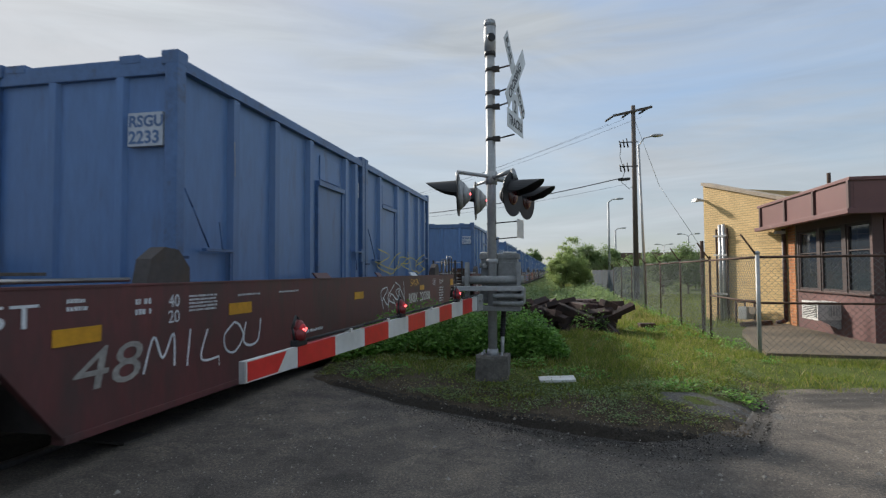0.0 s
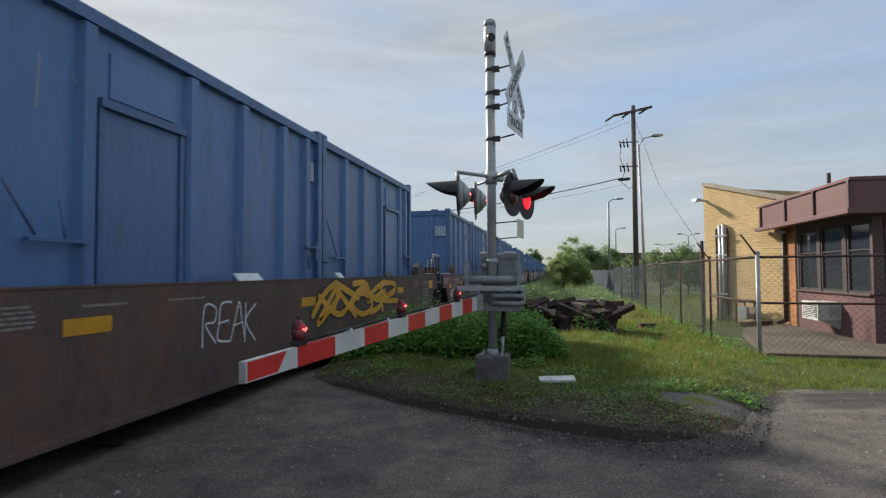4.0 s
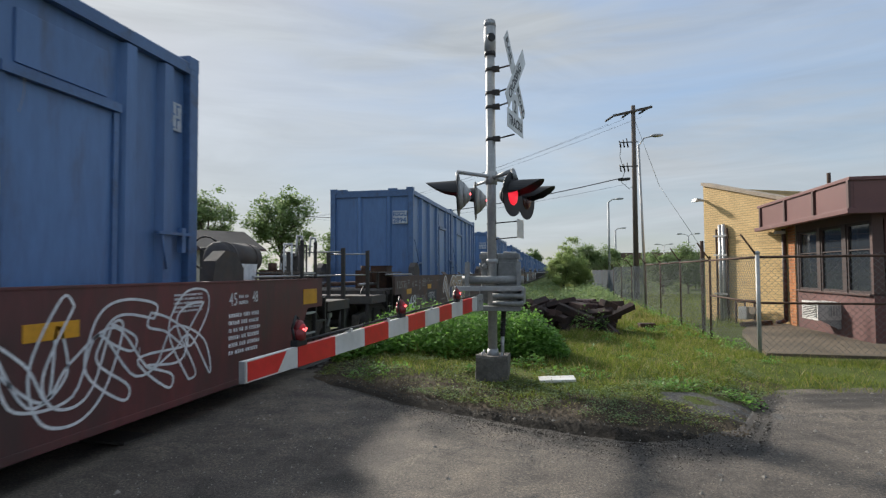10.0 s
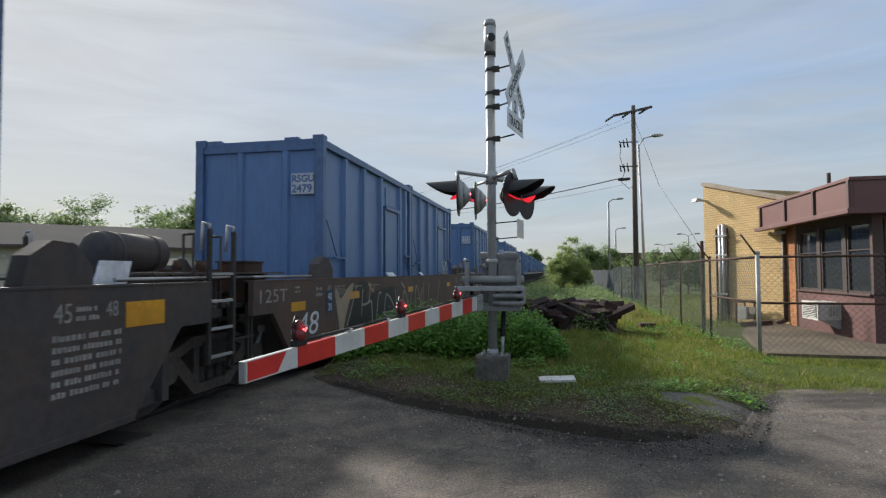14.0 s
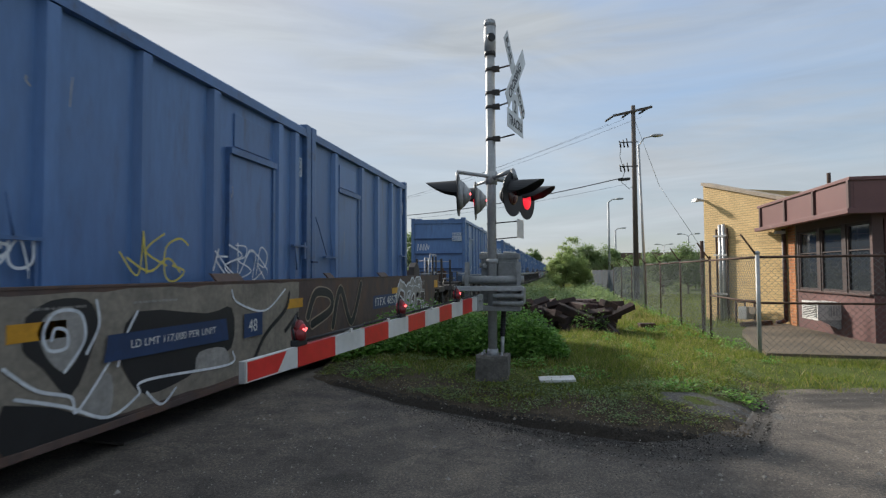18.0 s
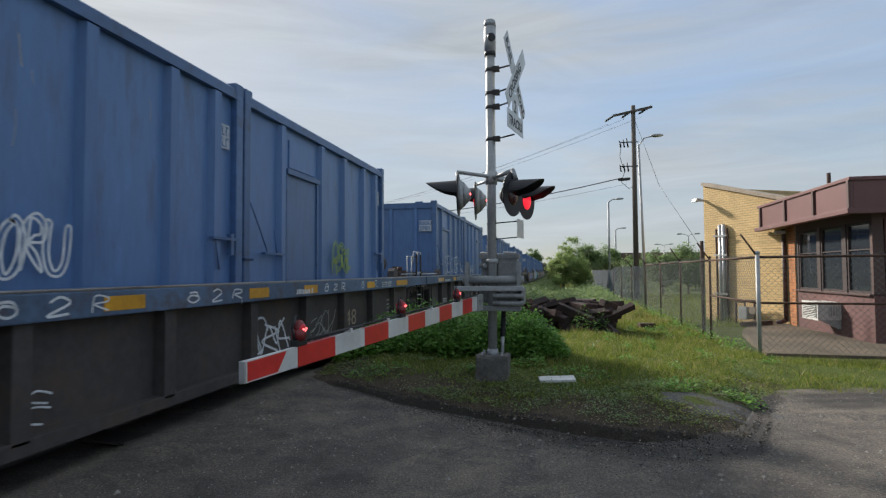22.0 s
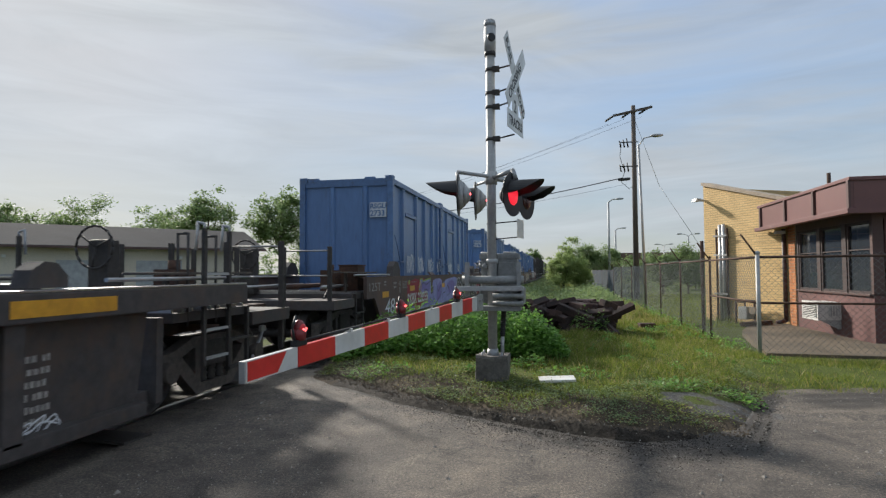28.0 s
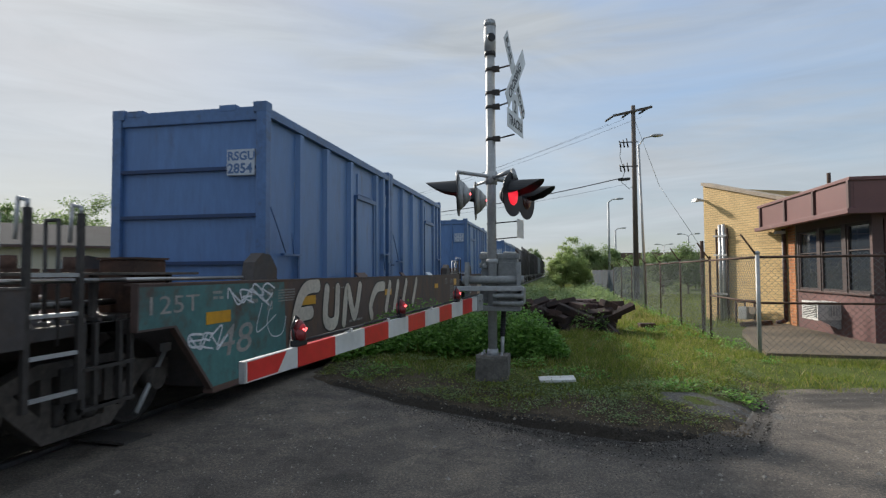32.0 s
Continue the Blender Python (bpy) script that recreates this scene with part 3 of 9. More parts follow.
    b = 0.55 * math.exp(-((x - 0.1) / 1.0) ** 2 - ((y - 3.6) / 0.55) ** 2)
    return min(1.0, 0.8 * a + b)


rx = grid_lines([(-3.74, -3.0, 6), (-3.0, 3.2, 110), (3.2, 5, 16), (5, 14, 20)])
ry = grid_lines([(-10, 2, 16), (2, 4.5, 24), (4.5, 8.6, 96)])
road = sheet("road", rx, ry, road_z, M["asphalt"], "worn patched asphalt road at a level crossing", "road", {"mud": mud_at, "dust": dust_at, "gravel": gravel_at})
sheet("road", grid_lines([(-60, -15.2, 20)]), grid_lines([(-10, 8.6, 8)]), lambda x, y: 0.0, M["asphalt"],
                 "worn asphalt road beyond the tracks", "road")
sheet("road", grid_lines([(-9.0, -7.2, 4)]), grid_lines([(-6, 8.6, 8)]), lambda x, y: -0.01, M["asphalt"],
                "asphalt strip between the two tracks", "road")


def ballast_bed(xc):
    bm = bmesh.new()
    prism(bm, [(xc - 2.1, -0.45), (xc + 1.75, -0.45), (xc + 1.32, -0.17), (xc - 1.5, -0.17)], "y", -120, 900)
    return done(bm, "ballast", M["ballast"])


def stone_layer(xc, y0, y1, count, rng):
    """Loose crushed stones, joined: nobody could count them."""
    vs, fs = [], []
    for _ in range(count):
        y = y0 + (y1 - y0) * rng.random() ** 1.6
        x = xc + rng.uniform(-1.3, 1.75)
        z = -0.17 if x < xc + 1.32 else -0.17 - (x - xc - 1.32) * 0.65
        r = rng.uniform(0.02, 0.045)
        b = len(vs)
        for k in range(4):
            a = k * 1.57 + rng.uniform(-0.5, 0.5)
            vs.append((x + r * math.cos(a), y + r * math.sin(a), z - 0.01))
        vs.append((x + rng.uniform(-.4, .4) * r, y + rng.uniform(-.4, .4) * r, z + r * rng.uniform(0.6, 1.0)))
        fs += [(b + k, b + (k + 1) % 4, b + 4) for k in range(4)]
    me = bpy.data.meshes.new("ballast_stones")
    me.from_pydata(vs, [], fs)
    me.materials.append(M["ballast"])
    return me


def rail_profile(x):
    return [(x - .07, -.165), (x + .07, -.165), (x + .07, -.15), (x + .012, -.13), (x + .012, -.045), (x + .037, -.035),
            (x + .037, -.006), (x + .03, 0), (x - .03, 0), (x - .037, -.006), (x - .037, -.035), (x - .012, -.045), (x - .012, -.13), (x - .07, -.15)]


rng0 = random.Random(5)
for xc, word in ((XT, "near"), (XT - 4.6, "second")):
    tagged(new("ballast", ballast_bed(xc)), "grey crushed-stone track ballast", "ballast", kind="structure")
    track = thing("railway_track", "steel rails on dark timber ties, worn bright on top", "railway track", group="railway tracks")
    for sx in (-1, 1):
        part("rail", prism(bmesh.new(), rail_profile(xc + sx * 0.754), "y", -120, 900), M["steel"], track, "worn steel rail, bright on top")
    tie_me = done(bbox(-1.29, -0.115, -0.34, 1.29, 0.115, -0.155, 0.012), "tie", M["tie"])
    for i in range(100):
        y = 8.9 + i * 0.53
        part("tie", tie_me, None, track, m=pose(xc + rng0.uniform(-.03, .03), y, rng0.uniform(-.01, .005), 0, 0, rng0.uniform(-1, 1)))
    tagged(new("ballast_stones", stone_layer(xc, 8.7, 90, 9000, rng0)), "loose crushed stones on the track bed", "ballast", kind="stuff")
    crossing = thing("crossing_surface", "dark timber and asphalt crossing panels flush with the rails", "crossing surface", group="crossing surfaces")
    for a, b in ((-1.30, -0.84), (-0.64, -0.02), (0.0, 0.64), (0.84, 1.33)):
        for i in range(5):
            y0 = -5.0 + i * 2.72
            part("panel", bbox(xc + a, y0, -0.16, xc + b, y0 + 2.70, -0.018 + rng0.uniform(-.006, .004), 0.015), M["asphalt"], crossing)
steel_plate = solid("steel_plate", bbox(-0.30, -0.16, 0, 0.30, 0.16, 0.022, 0.004), M["iron"], "thin steel plate lying on the crossing beside the rail",
                    "steel plate", pose(-4.02, 4.62, 0.0, 0, 0, -4))


# ---- the train ----
V = 10.55                       # metres a second, towards -Y
S = [-12.68, 5.32, 27.35, 45.30, 63.24, 81.08, 99.09, 120.92, 138.99, 156.87, 174.93, 192.55, 214.59, 232.69, 250.65, 268.76, 286.60,
     308.82, 326.71, 344.80, 362.80, 380.80]      # where each unit's containers begin at 0 s
SIDE = Matrix(((0, 0, 1, 0), (1, 0, 0, 0), (0, 1, 0, 0), (0, 0, 0, 1)))     # lettering on the side that faces +X
ENDF = Matrix(((1, 0, 0, 0), (0, 0, -1, 0), (0, 1, 0, 0), (0, 0, 0, 1)))    # lettering on the end that faces -Y
CT, CB, CL, CW = 3.83, 0.52, 6.03, 1.219


def rib_mesh(name, h0, h1, w=0.2, d=0.075):
    """A hat-section stiffener standing on a plane x = 0, rising towards +x."""
    bm = bmesh.new()
    prism(bm, [(0, -w / 2), (d, -w / 2 + 0.035), (d, w / 2 - 0.035), (0, w / 2)], "z", h0, h1)
    return done(bm, name, M["blue"])


def build_container(ribbed=False, flip=False):
    c = thing("container", "blue steel waste container with ribbed sides in a railway well car", "container", group="containers on the train")
    bm = bbox(-CW + 0.085, 0.07, CB, CW - 0.085, CL - 0.07, CT - 0.12)
    part("shell", bm, M["blue"], c)
    post = done(bbox(-0.075, -0.075, CB, 0.075, 0.075, CT - 0.02, 0.018), "corner_post", M["blue_rail"])
    fit_me = done(bbox(-0.10, -0.09, -0.10, 0.10, 0.09, 0.05, 0.015), "corner_fitting", M["blue_rail"])
    for sx in (-1, 1):
        for y in (0.075, CL - 0.075):
            part("corner_post", post, None, c, m=pose(sx * (CW - 0.075), y, 0))
            part("corner_fitting", fit_me, None, c, m=pose(sx * (CW - 0.098), 0.088 if y < 1 else CL - 0.088, CT))
        top = bmesh.new()
        prism(top, [(sx * (CW - 0.10), CT - 0.15), (sx * (CW - 0.004), CT - 0.15), (sx * (CW - 0.004), CT - 0.035), (sx * (CW - 0.04), CT - 0.005), (sx * (CW - 0.10), CT - 0.005)],
              "y", 0.15, CL - 0.15)
        part("top_rail", top, M["blue_rail"], c)
        part("bottom_rail", bbox(sx * CW - 0.05 - sx * 0.045, 0.15, CB, sx * CW + 0.05 - sx * 0.06, CL - 0.15, CB + 0.18), M["blue_rail"], c)
    long_rib = rib_mesh("side_rib", CB + 0.1, CT - 0.165)
    ys = [0.60, 1.17, 2.24, 3.42, 5.02, 5.55] if not flip else [0.55, 1.10, 2.55, 3.62, 4.72, 5.50]
    ys = ys[1:]
    for y in ys:
        part("side_rib", long_rib, None, c, m=pose(CW - 0.086, y, 0))
        part("side_rib", long_rib, None, c, m=pose(-CW + 0.086, y, 0, 0, 0, 180))
    for ye, a in ((0.071, -90), (CL - 0.071, 90)):
        if ribbed:
            for z in (1.62, 2.28, 2.94):
                r = bmesh.new()
                prism(r, [(-CW + 0.15, 0), (CW - 0.15, 0), (CW - 0.15, 0.05), (-CW + 0.15, 0.05)], "y", -0.06, 0.0)
                part("end_rib", r, M["blue_dark"], c, m=pose(0, ye + (0.0 if a < 0 else 0.06), z))
        else:
            er = rib_mesh("end_rib", CB + 0.1, CT - 0.2, 0.16, 0.05)
            for x in (-0.36, 0.50):
                part("end_rib", er, None, c, m=pose(x, ye, 0, 0, 0, a))
        part("end_rail", bbox(-CW + 0.15, ye - 0.05, CT - 0.20, CW - 0.15, ye + 0.05, CT - 0.01, 0.012), M["blue_rail"], c)
        for x in (-0.86, 0.62):
            part("lug", bbox(x - 0.13, ye - 0.055, CT - 0.06, x + 0.13, ye + 0.055, CT + 0.03, 0.008), M["blue_rail"], c)
    # access hatch on the near side
    hy = 3.78 if not flip else 1.28
    xs = CW - 0.086
    part("hatch", bbox(xs, hy, 1.30, xs + 0.03, hy + 1.05, 2.98, 0.008), M["blue"], c)
    hood = bmesh.new()
    box(hood, xs, hy - 0.06, 2.98, xs + 0.085, hy + 1.11, 3.06)
    box(hood, xs, hy - 0.06, 1.30, xs + 0.055, hy, 2.98)
    box(hood, xs, hy + 1.05, 1.30, xs + 0.055, hy + 1.11, 2.98)
    part("hatch_frame", hood, M["blue_rail"], c)
    part("hatch_panel", bbox(xs, hy + 0.1, 3.10, xs + 0.02, hy + 1.0, 3.52, 0.008), M["blue"], c)
    # latch gear near the corner
    la = tubes([(CW + 0.0, 0.14, 2.42), (CW + 0.02, 0.26, 2.22), (CW + 0.02, 0.56, 1.80)], 0.011, 6)
    part("brace", la, M["blue_rail"], c, "thin dark latch brace")
    lb = bmesh.new()
    box(lb, CW - 0.03, 0.50, 1.755, CW + 0.03, 1.08, 1.785)
    box(lb, CW - 0.03, 1.04, 0.80, CW - 0.005, 1.065, 1.755)
    part("corner_latch", bbox(CW - 0.02, -0.01, 1.66, CW + 0.02, 0.20, 1.69), M["blue_dark"], c)
    tube(lb, (CW + 0.015, 0.84, 1.78), (CW + 0.01, 0.78, 2.10), 0.010, 6)
    part("latch_bar", lb, M["blue_rail"], c)
    lc = bmesh.new()
    box(lc, CW - 0.03, CL - 0.66, 1.90, CW + 0.03, CL - 0.12, 1.93)
    box(lc, CW - 0.03, CL - 0.30, 1.72, CW + 0.03, CL - 0.24, 1.98)
    tube(lc, (CW + 0.01, CL - 0.60, 1.92), (CW + 0.01, CL - 0.52, 1.55), 0.012, 6)
    part("latch_bar", lc, M["blue_rail"], c)
    pk = part("placard", bbox(xs + 0.02, CL - 0.56, 3.02, xs + 0.03, CL - 0.22, 3.32), M["code_plate"], c, "small faded white stencilled code")
    for z in (3.04, 3.18):
        bars = bmesh.new()
        for k in range(4):
            y = CL - 0.545 + k * 0.08
            box(bars, xs + 0.03, y, z, xs + 0.032, y + 0.018, z + 0.115)
            box(bars, xs + 0.03, y + 0.018, z + 0.095 * (k % 2), xs + 0.032, y + 0.055, z + 0.02 + 0.095 * (k % 2))
        part("lettering", bars, M["blue_rail"], pk)
    return c


def code_plate(c, code):
    """The white square plate with the container's code, on the end that faces the crossing."""
    x0 = 0.63
    pl = part("code_plate", bbox(x0, 0.0, 2.86, x0 + 0.42, 0.068, 3.22), M["code_plate"], c, "faded white stencilled code on the blue end")
    if code:
        for s, z in (("RSGU", 3.07), (code, 2.89)):
            part("lettering", text_mesh(s, 0.168 if s == "RSGU" else 0.19, M["blue_rail"], bold=0.005), None, pl, m=Matrix.Translation((x0 + 0.008, -0.002, z)) @ ENDF)
    else:
        for z in (3.07, 2.89):
            bm = bmesh.new()
            for k in range(4):
                box(bm, x0 + 0.02 + k * 0.1, -0.003, z, x0 + 0.045 + k * 0.1, 0.0, z + 0.13)
                box(bm, x0 + 0.045 + k * 0.1, -0.003, z + 0.1 * (k % 2), x0 + 0.095 + k * 0.1, 0.0, z + 0.1 * (k % 2) + 0.03)
            part("lettering", bm, M["blue_rail"], pl)
    return c


XS, ZT, ZB = 1.52, 1.40, 0.26     # well side: half width, top, bottom
A_END, B_END = -2.75, 14.91       # ends of the side sills along the unit


def wheel_mesh():
    bm = bmesh.new()
    prof = [(0.46, -0.03), (0.46, 0.0), (0.425, 0.012), (0.42, 0.11), (0.40, 0.115), (0.37, 0.095), (0.36, 0.06), (0.16, 0.05), (0.14, 0.12), (0.075, 0.125), (0.075, -0.03)]
    seg = 28
    rings = [[bm.verts.new((x, r * math.cos(2 * math.pi * i / seg), r * math.sin(2 * math.pi * i / seg))) for i in range(seg)] for r, x in prof]
    for a, b in zip(rings, rings[1:] + rings[:1]):
        for i in range(seg):
            f = bm.faces.new((a[i], a[(i + 1) % seg], b[(i + 1) % seg], b[i]))
            f.smooth = True
    for k in range(3):          # casting marks on the plate
        a = k * 2.1
        box(bm, 0.05, 0.24 * math.cos(a) - 0.03, 0.24 * math.sin(a) - 0.03, 0.075, 0.24 * math.cos(a) + 0.03, 0.24 * math.sin(a) + 0.03)
    return done(bm, "wheel", M["iron"])


WHEEL = wheel_mesh()
AXLE = done(tube(bmesh.new(), (-0.85, 0, 0), (0.85, 0, 0), 0.08, 10), "axle", M["iron"])


def side_frame_mesh():
    """Cast truck side frame with window openings, in the YZ plane."""
    bm = bmesh.new()
    x0, x1 = -0.07, 0.07
    arch = [(-1.15, 0.40), (-1.15, 0.62), (-0.75, 0.66), (-0.42, 0.78), (0.42, 0.78), (0.75, 0.66), (1.15, 0.62), (1.15, 0.40), (1.02, 0.52), (0.72, 0.54), (0.42, 0.66), (-0.42, 0.66), (-0.72, 0.54), (-1.02, 0.52)]
    prism(bm, arch, "x", x0, x1)
    prism(bm, [(-0.80, 0.54), (-0.62, 0.58), (-0.26, 0.24), (0.26, 0.24), (0.62, 0.58), (0.80, 0.54), (0.36, 0.13), (-0.36, 0.13)], "x", x0, x1)
    for y in (-0.33, 0.33):
        box(bm, x0, y - 0.05, 0.22, x1, y + 0.05, 0.70)
    return done(bm, "side_frame", M["truck_iron"])


SIDE_FRAME = side_frame_mesh()


def spring_mesh():
    bm = bmesh.new()
    rad = [0.07 if k % 2 else 0.055 for k in range(11)]
    for k in range(10):
        tube(bm, (0, 0, 0.24 + k * 0.03), (0, 0, 0.27 + k * 0.03), rad[k], 8, rad[k + 1], caps=False)
    bmesh.ops.remove_doubles(bm, verts=bm.verts[:], dist=0.002)
    return done(bm, "spring", M["iron"])


SPRING = spring_mesh()


def truck(unit, y, wheels):
    t = part("truck", bbox(-1.1, -0.22, 0.42, 1.1, 0.22, 0.72, 0.02), M["iron"], unit, "dark grimy four-wheel truck", m=pose(0, y, 0))
    for sx in (-1, 1):
        part("side_frame", SIDE_FRAME, None, t, m=pose(sx * 1.0, 0, 0))
        for ys_ in (-0.17, 0.0, 0.17):
            part("spring", SPRING, None, t, m=pose(sx * 1.0, ys_, 0))
        for yy in (-0.89, 0.89):
            cap = tube(bmesh.new(), (sx * 1.0, yy, 0.45), (sx * 1.16, yy, 0.45), 0.11, 12)
            part("bearing_cap", cap, M["truck_iron"], t)
        lever = tube(bmesh.new(), (sx * 1.12, 0.62, 0.16), (sx * 1.12, 1.06, 0.74), 0.028, 8, 0.022)
        box(lever, sx * 1.12 - 0.02, 0.98, 0.70, sx * 1.12 + 0.02, 1.10, 0.78)
        part("brake_lever", lever, M["galv"], t, "pale worn brake lever")
    for yy in (-0.89, 0.89):
        ax = part("wheelset", AXLE, None, t, m=pose(0, yy, 0.42))
        part("wheel", WHEEL, None, ax, m=pose(0.74, 0, 0))
        part("wheel", WHEEL, None, ax, m=pose(-0.74, 0, 0, 0, 0, 180))
        wheels.append((ax, yy, y, unit))
    return t


WHEELSETS = []


def outline_side(far, low):
    return [(A_END, 0.98), (-2.25, 0.98), (-1.62, ZB), (low, ZB), (low + 0.62, 0.98), (far, 0.98), (far, ZT), (A_END, ZT)]


def end_gear(unit, y0, dirn, paint, brake, seed, tank=False, chest=False):
    """Deck, tank, ladders and brake gear on the platform at one end of a unit; dirn -1 towards the crossing."""
    r = random.Random(seed)
    ye = y0 + dirn * 1.45
    lo, hi = min(y0, ye), max(y0, ye)
    part("end_deck", bbox(-1.35, lo, 1.00, 1.35, hi, 1.10, 0.01), paint, unit)
    gr = bmesh.new()
    for k in range(9):
        yy = lo + 0.06 + k * (hi - lo - 0.12) / 8
        box(gr, -1.3, yy - 0.012, 1.10, 1.3, yy + 0.012, 1.135)
    part("walkway_grating", gr, M["steel"], unit, "bright worn steel grating")
    part("platform_beam", bbox(-0.30, lo - 0.1, 0.72, 0.30, hi + 0.1, 1.00, 0.015), paint, unit)
    if tank:
        ta, tb = sorted((y0 + dirn * 0.25, y0 + dirn * 1.15))
        tk = tube(bmesh.new(), (0.15, ta, 1.74), (0.15, tb, 1.74), 0.235, 20)
        ball(tk, (0.15, ta, 1.74), 0.235, 20, 8, (1, 0.35, 1))
        ball(tk, (0.15, tb, 1.74), 0.235, 20, 8, (1, 0.35, 1))
        for y in (ta + 0.15, tb - 0.15):
            box(tk, -0.05, y - 0.03, 1.12, 0.35, y + 0.03, 1.56)
            tube(tk, (0.15, y - 0.025, 1.74), (0.15, y + 0.025, 1.74), 0.243, 20)
        part("air_tank", tk, M["black_car"], unit, "dark grimy air tank on saddles")
    shelf = bbox(1.06, lo - 0.35, ZT + 0.09, 1.34, hi + 0.1, ZT + 0.115, 0.005)
    for y in (lo + 0.1, hi - 0.2):
        box(shelf, 1.15, y, 1.10, 1.20, y + 0.05, ZT + 0.09)
    part("side_walkway", shelf, M["truck_iron"], unit, "worn steel running board")
    vb = bmesh.new()
    box(vb, 0.55, y0 + dirn * 0.9 - 0.16, 1.12, 0.85, y0 + dirn * 0.9 + 0.16, 1.55)
    tube(vb, (0.7, y0 + dirn * 0.9, 1.5), (0.7, y0 + dirn * 0.9, 1.66), 0.07, 10)
    part("brake_valve", vb, M["rust"], unit)
    part("brake_pipe", tubes([(0.6, y0 + dirn * 0.2, 1.2), (0.75, y0 + dirn * 0.7, 1.32), (0.9, ye, 1.22), (0.9, ye + dirn * 0.4, 0.9)], 0.028, 6), M["iron"], unit)
    if chest:
        eb = bbox(0.78, y0 - 0.66, 1.12, 1.18, y0 - 0.22, 1.64, 0.02)
        box(eb, 0.76, y0 - 0.68, 1.64, 1.20, y0 - 0.20, 1.66)
        part("equipment_box", eb, M["rust"], unit, "rusty steel equipment box")
    for x, dy, h in (((1.34, 0.25, 0.52), (1.34, 0.75, 0.52)) if dirn > 0 else ((-1.34, 0.25, 0.52), (-1.34, 0.75, 0.52))):
        part("grab_iron", tubes([(x, y0 + dirn * dy, 0.95), (x, y0 + dirn * dy, ZT + h), (x - 0.12, y0 + dirn * dy, ZT + h), (x - 0.12, y0 + dirn * dy, 1.0)], 0.016, 6), M["galv"] if r.random() < 0.15 else M["iron"], unit)
    part("handrail", tubes([(1.38, y0 - dirn * 0.9, ZT + 0.05), (1.38, y0 + dirn * 1.4, ZT + 0.05)], 0.022, 6), M["steel"], unit, "worn bright handrail")
    part("handrail", tubes([(-1.38, y0 - dirn * 0.9, ZT + 0.05), (-1.38, y0 + dirn * 1.4, ZT + 0.05)], 0.022, 6), M["iron"], unit)
    sl = bmesh.new()                      # side step ladder below the deck
    for dy in (0.95, 1.35):
        box(sl, 1.36, y0 + dirn * dy - 0.02, 0.38, 1.40, y0 + dirn * dy + 0.02, 1.1)
    for z in (0.40, 0.72):
        box(sl, 1.34, y0 + dirn * 1.15 - 0.22, z, 1.42, y0 + dirn * 1.15 + 0.22, z + 0.03)
    part("step_ladder", sl, M["iron"], unit)
    if dirn > 0:
        for sx in (1, -1):
            st = part("ladder", bbox(sx * 1.44 - 0.02, y0 + 0.36, 0.52, sx * 1.44 + 0.02, y0 + 0.41, 1.98, 0.006), M["iron"], unit, "dark steel end ladder")
            part("ladder_stile", bbox(sx * 1.44 - 0.02, y0 + 0.83, 0.52, sx * 1.44 + 0.02, y0 + 0.88, 1.98, 0.006), M["iron"], st)
            for z in (0.58, 0.88, 1.18, 1.48):
                part("rung", bbox(sx * 1.44 - 0.015, y0 + 0.41, z, sx * 1.44 + 0.015, y0 + 0.83, z + 0.03), M["galv"], st)
            for y_ in (0.385, 0.855):
                part("stile_tip", tubes([(sx * 1.44, y0 + y_, 1.98), (sx * 1.44, y0 + y_, 2.03), (sx * 1.36, y0 + y_, 2.05), (sx * 1.34, y0 + y_, 1.75)], 0.016, 6), M["galv"], st)
    for xq, rq in ((0.95, 0.03), (0.2, 0.045), (-0.55, 0.03)):
        part("drawbar_rod", tube(bmesh.new(), (xq, lo - 0.5, 1.24), (xq, hi + 0.5, 1.24), rq, 8), M["steel"] if rq < 0.04 else M["rust"], unit)
    if brake:
        part("brake_stand", bbox(-0.9, ye - 0.1, 1.1, -0.6, ye + 0.1, 1.95, 0.02), M["iron"], unit)
        wh = bmesh.new()
        for k in range(16):
            a, b = 2 * math.pi * k / 16, 2 * math.pi * (k + 1) / 16
            tube(wh, (-0.75 + 0.28 * math.cos(a), ye - 0.16, 1.85 + 0.28 * math.sin(a)), (-0.75 + 0.28 * math.cos(b), ye - 0.16, 1.85 + 0.28 * math.sin(b)), 0.016, 6)
        for k in range(3):
            a = k * 2.09 + 0.4
            tube(wh, (-0.75, ye - 0.14, 1.85), (-0.75 + 0.28 * math.cos(a), ye - 0.16, 1.85 + 0.28 * math.sin(a)), 0.014, 6)
        part("brake_wheel", wh, M["iron"], unit)
        ex = bmesh.new()
        box(ex, -1.40, min(ye, ye + dirn * 1.0), 0.86, 1.40, max(ye, ye + dirn * 1.0), 1.02)
        part("end_platform", ex, paint, unit)
        part("coupler", bbox(-0.14, min(ye, ye + dirn * 2.0), 0.70, 0.14, max(ye, ye + dirn * 2.0), 0.98, 0.03), M["rust"], unit)
        for x in (-1.30, -0.45, 0.45, 1.30):
            part("end_post", bbox(x - 0.035, ye + dirn * 0.95 - 0.03, 0.45, x + 0.035, ye + dirn * 0.95 + 0.03, ZT + 0.55, 0.008), M["iron"], unit)
        for z in (1.45, ZT + 0.48):
            part("end_rung", tubes([(0.45, ye + dirn * 0.95, z), (1.30, ye + dirn * 0.95, z)], 0.016, 6), M["steel"], unit)


def well_unit(idx, style, paint, first, last, seed):
    word = {"A": "articulated well car with deep plate sides", "B": "well car with pale blue chord, ribbed sides"}[style]
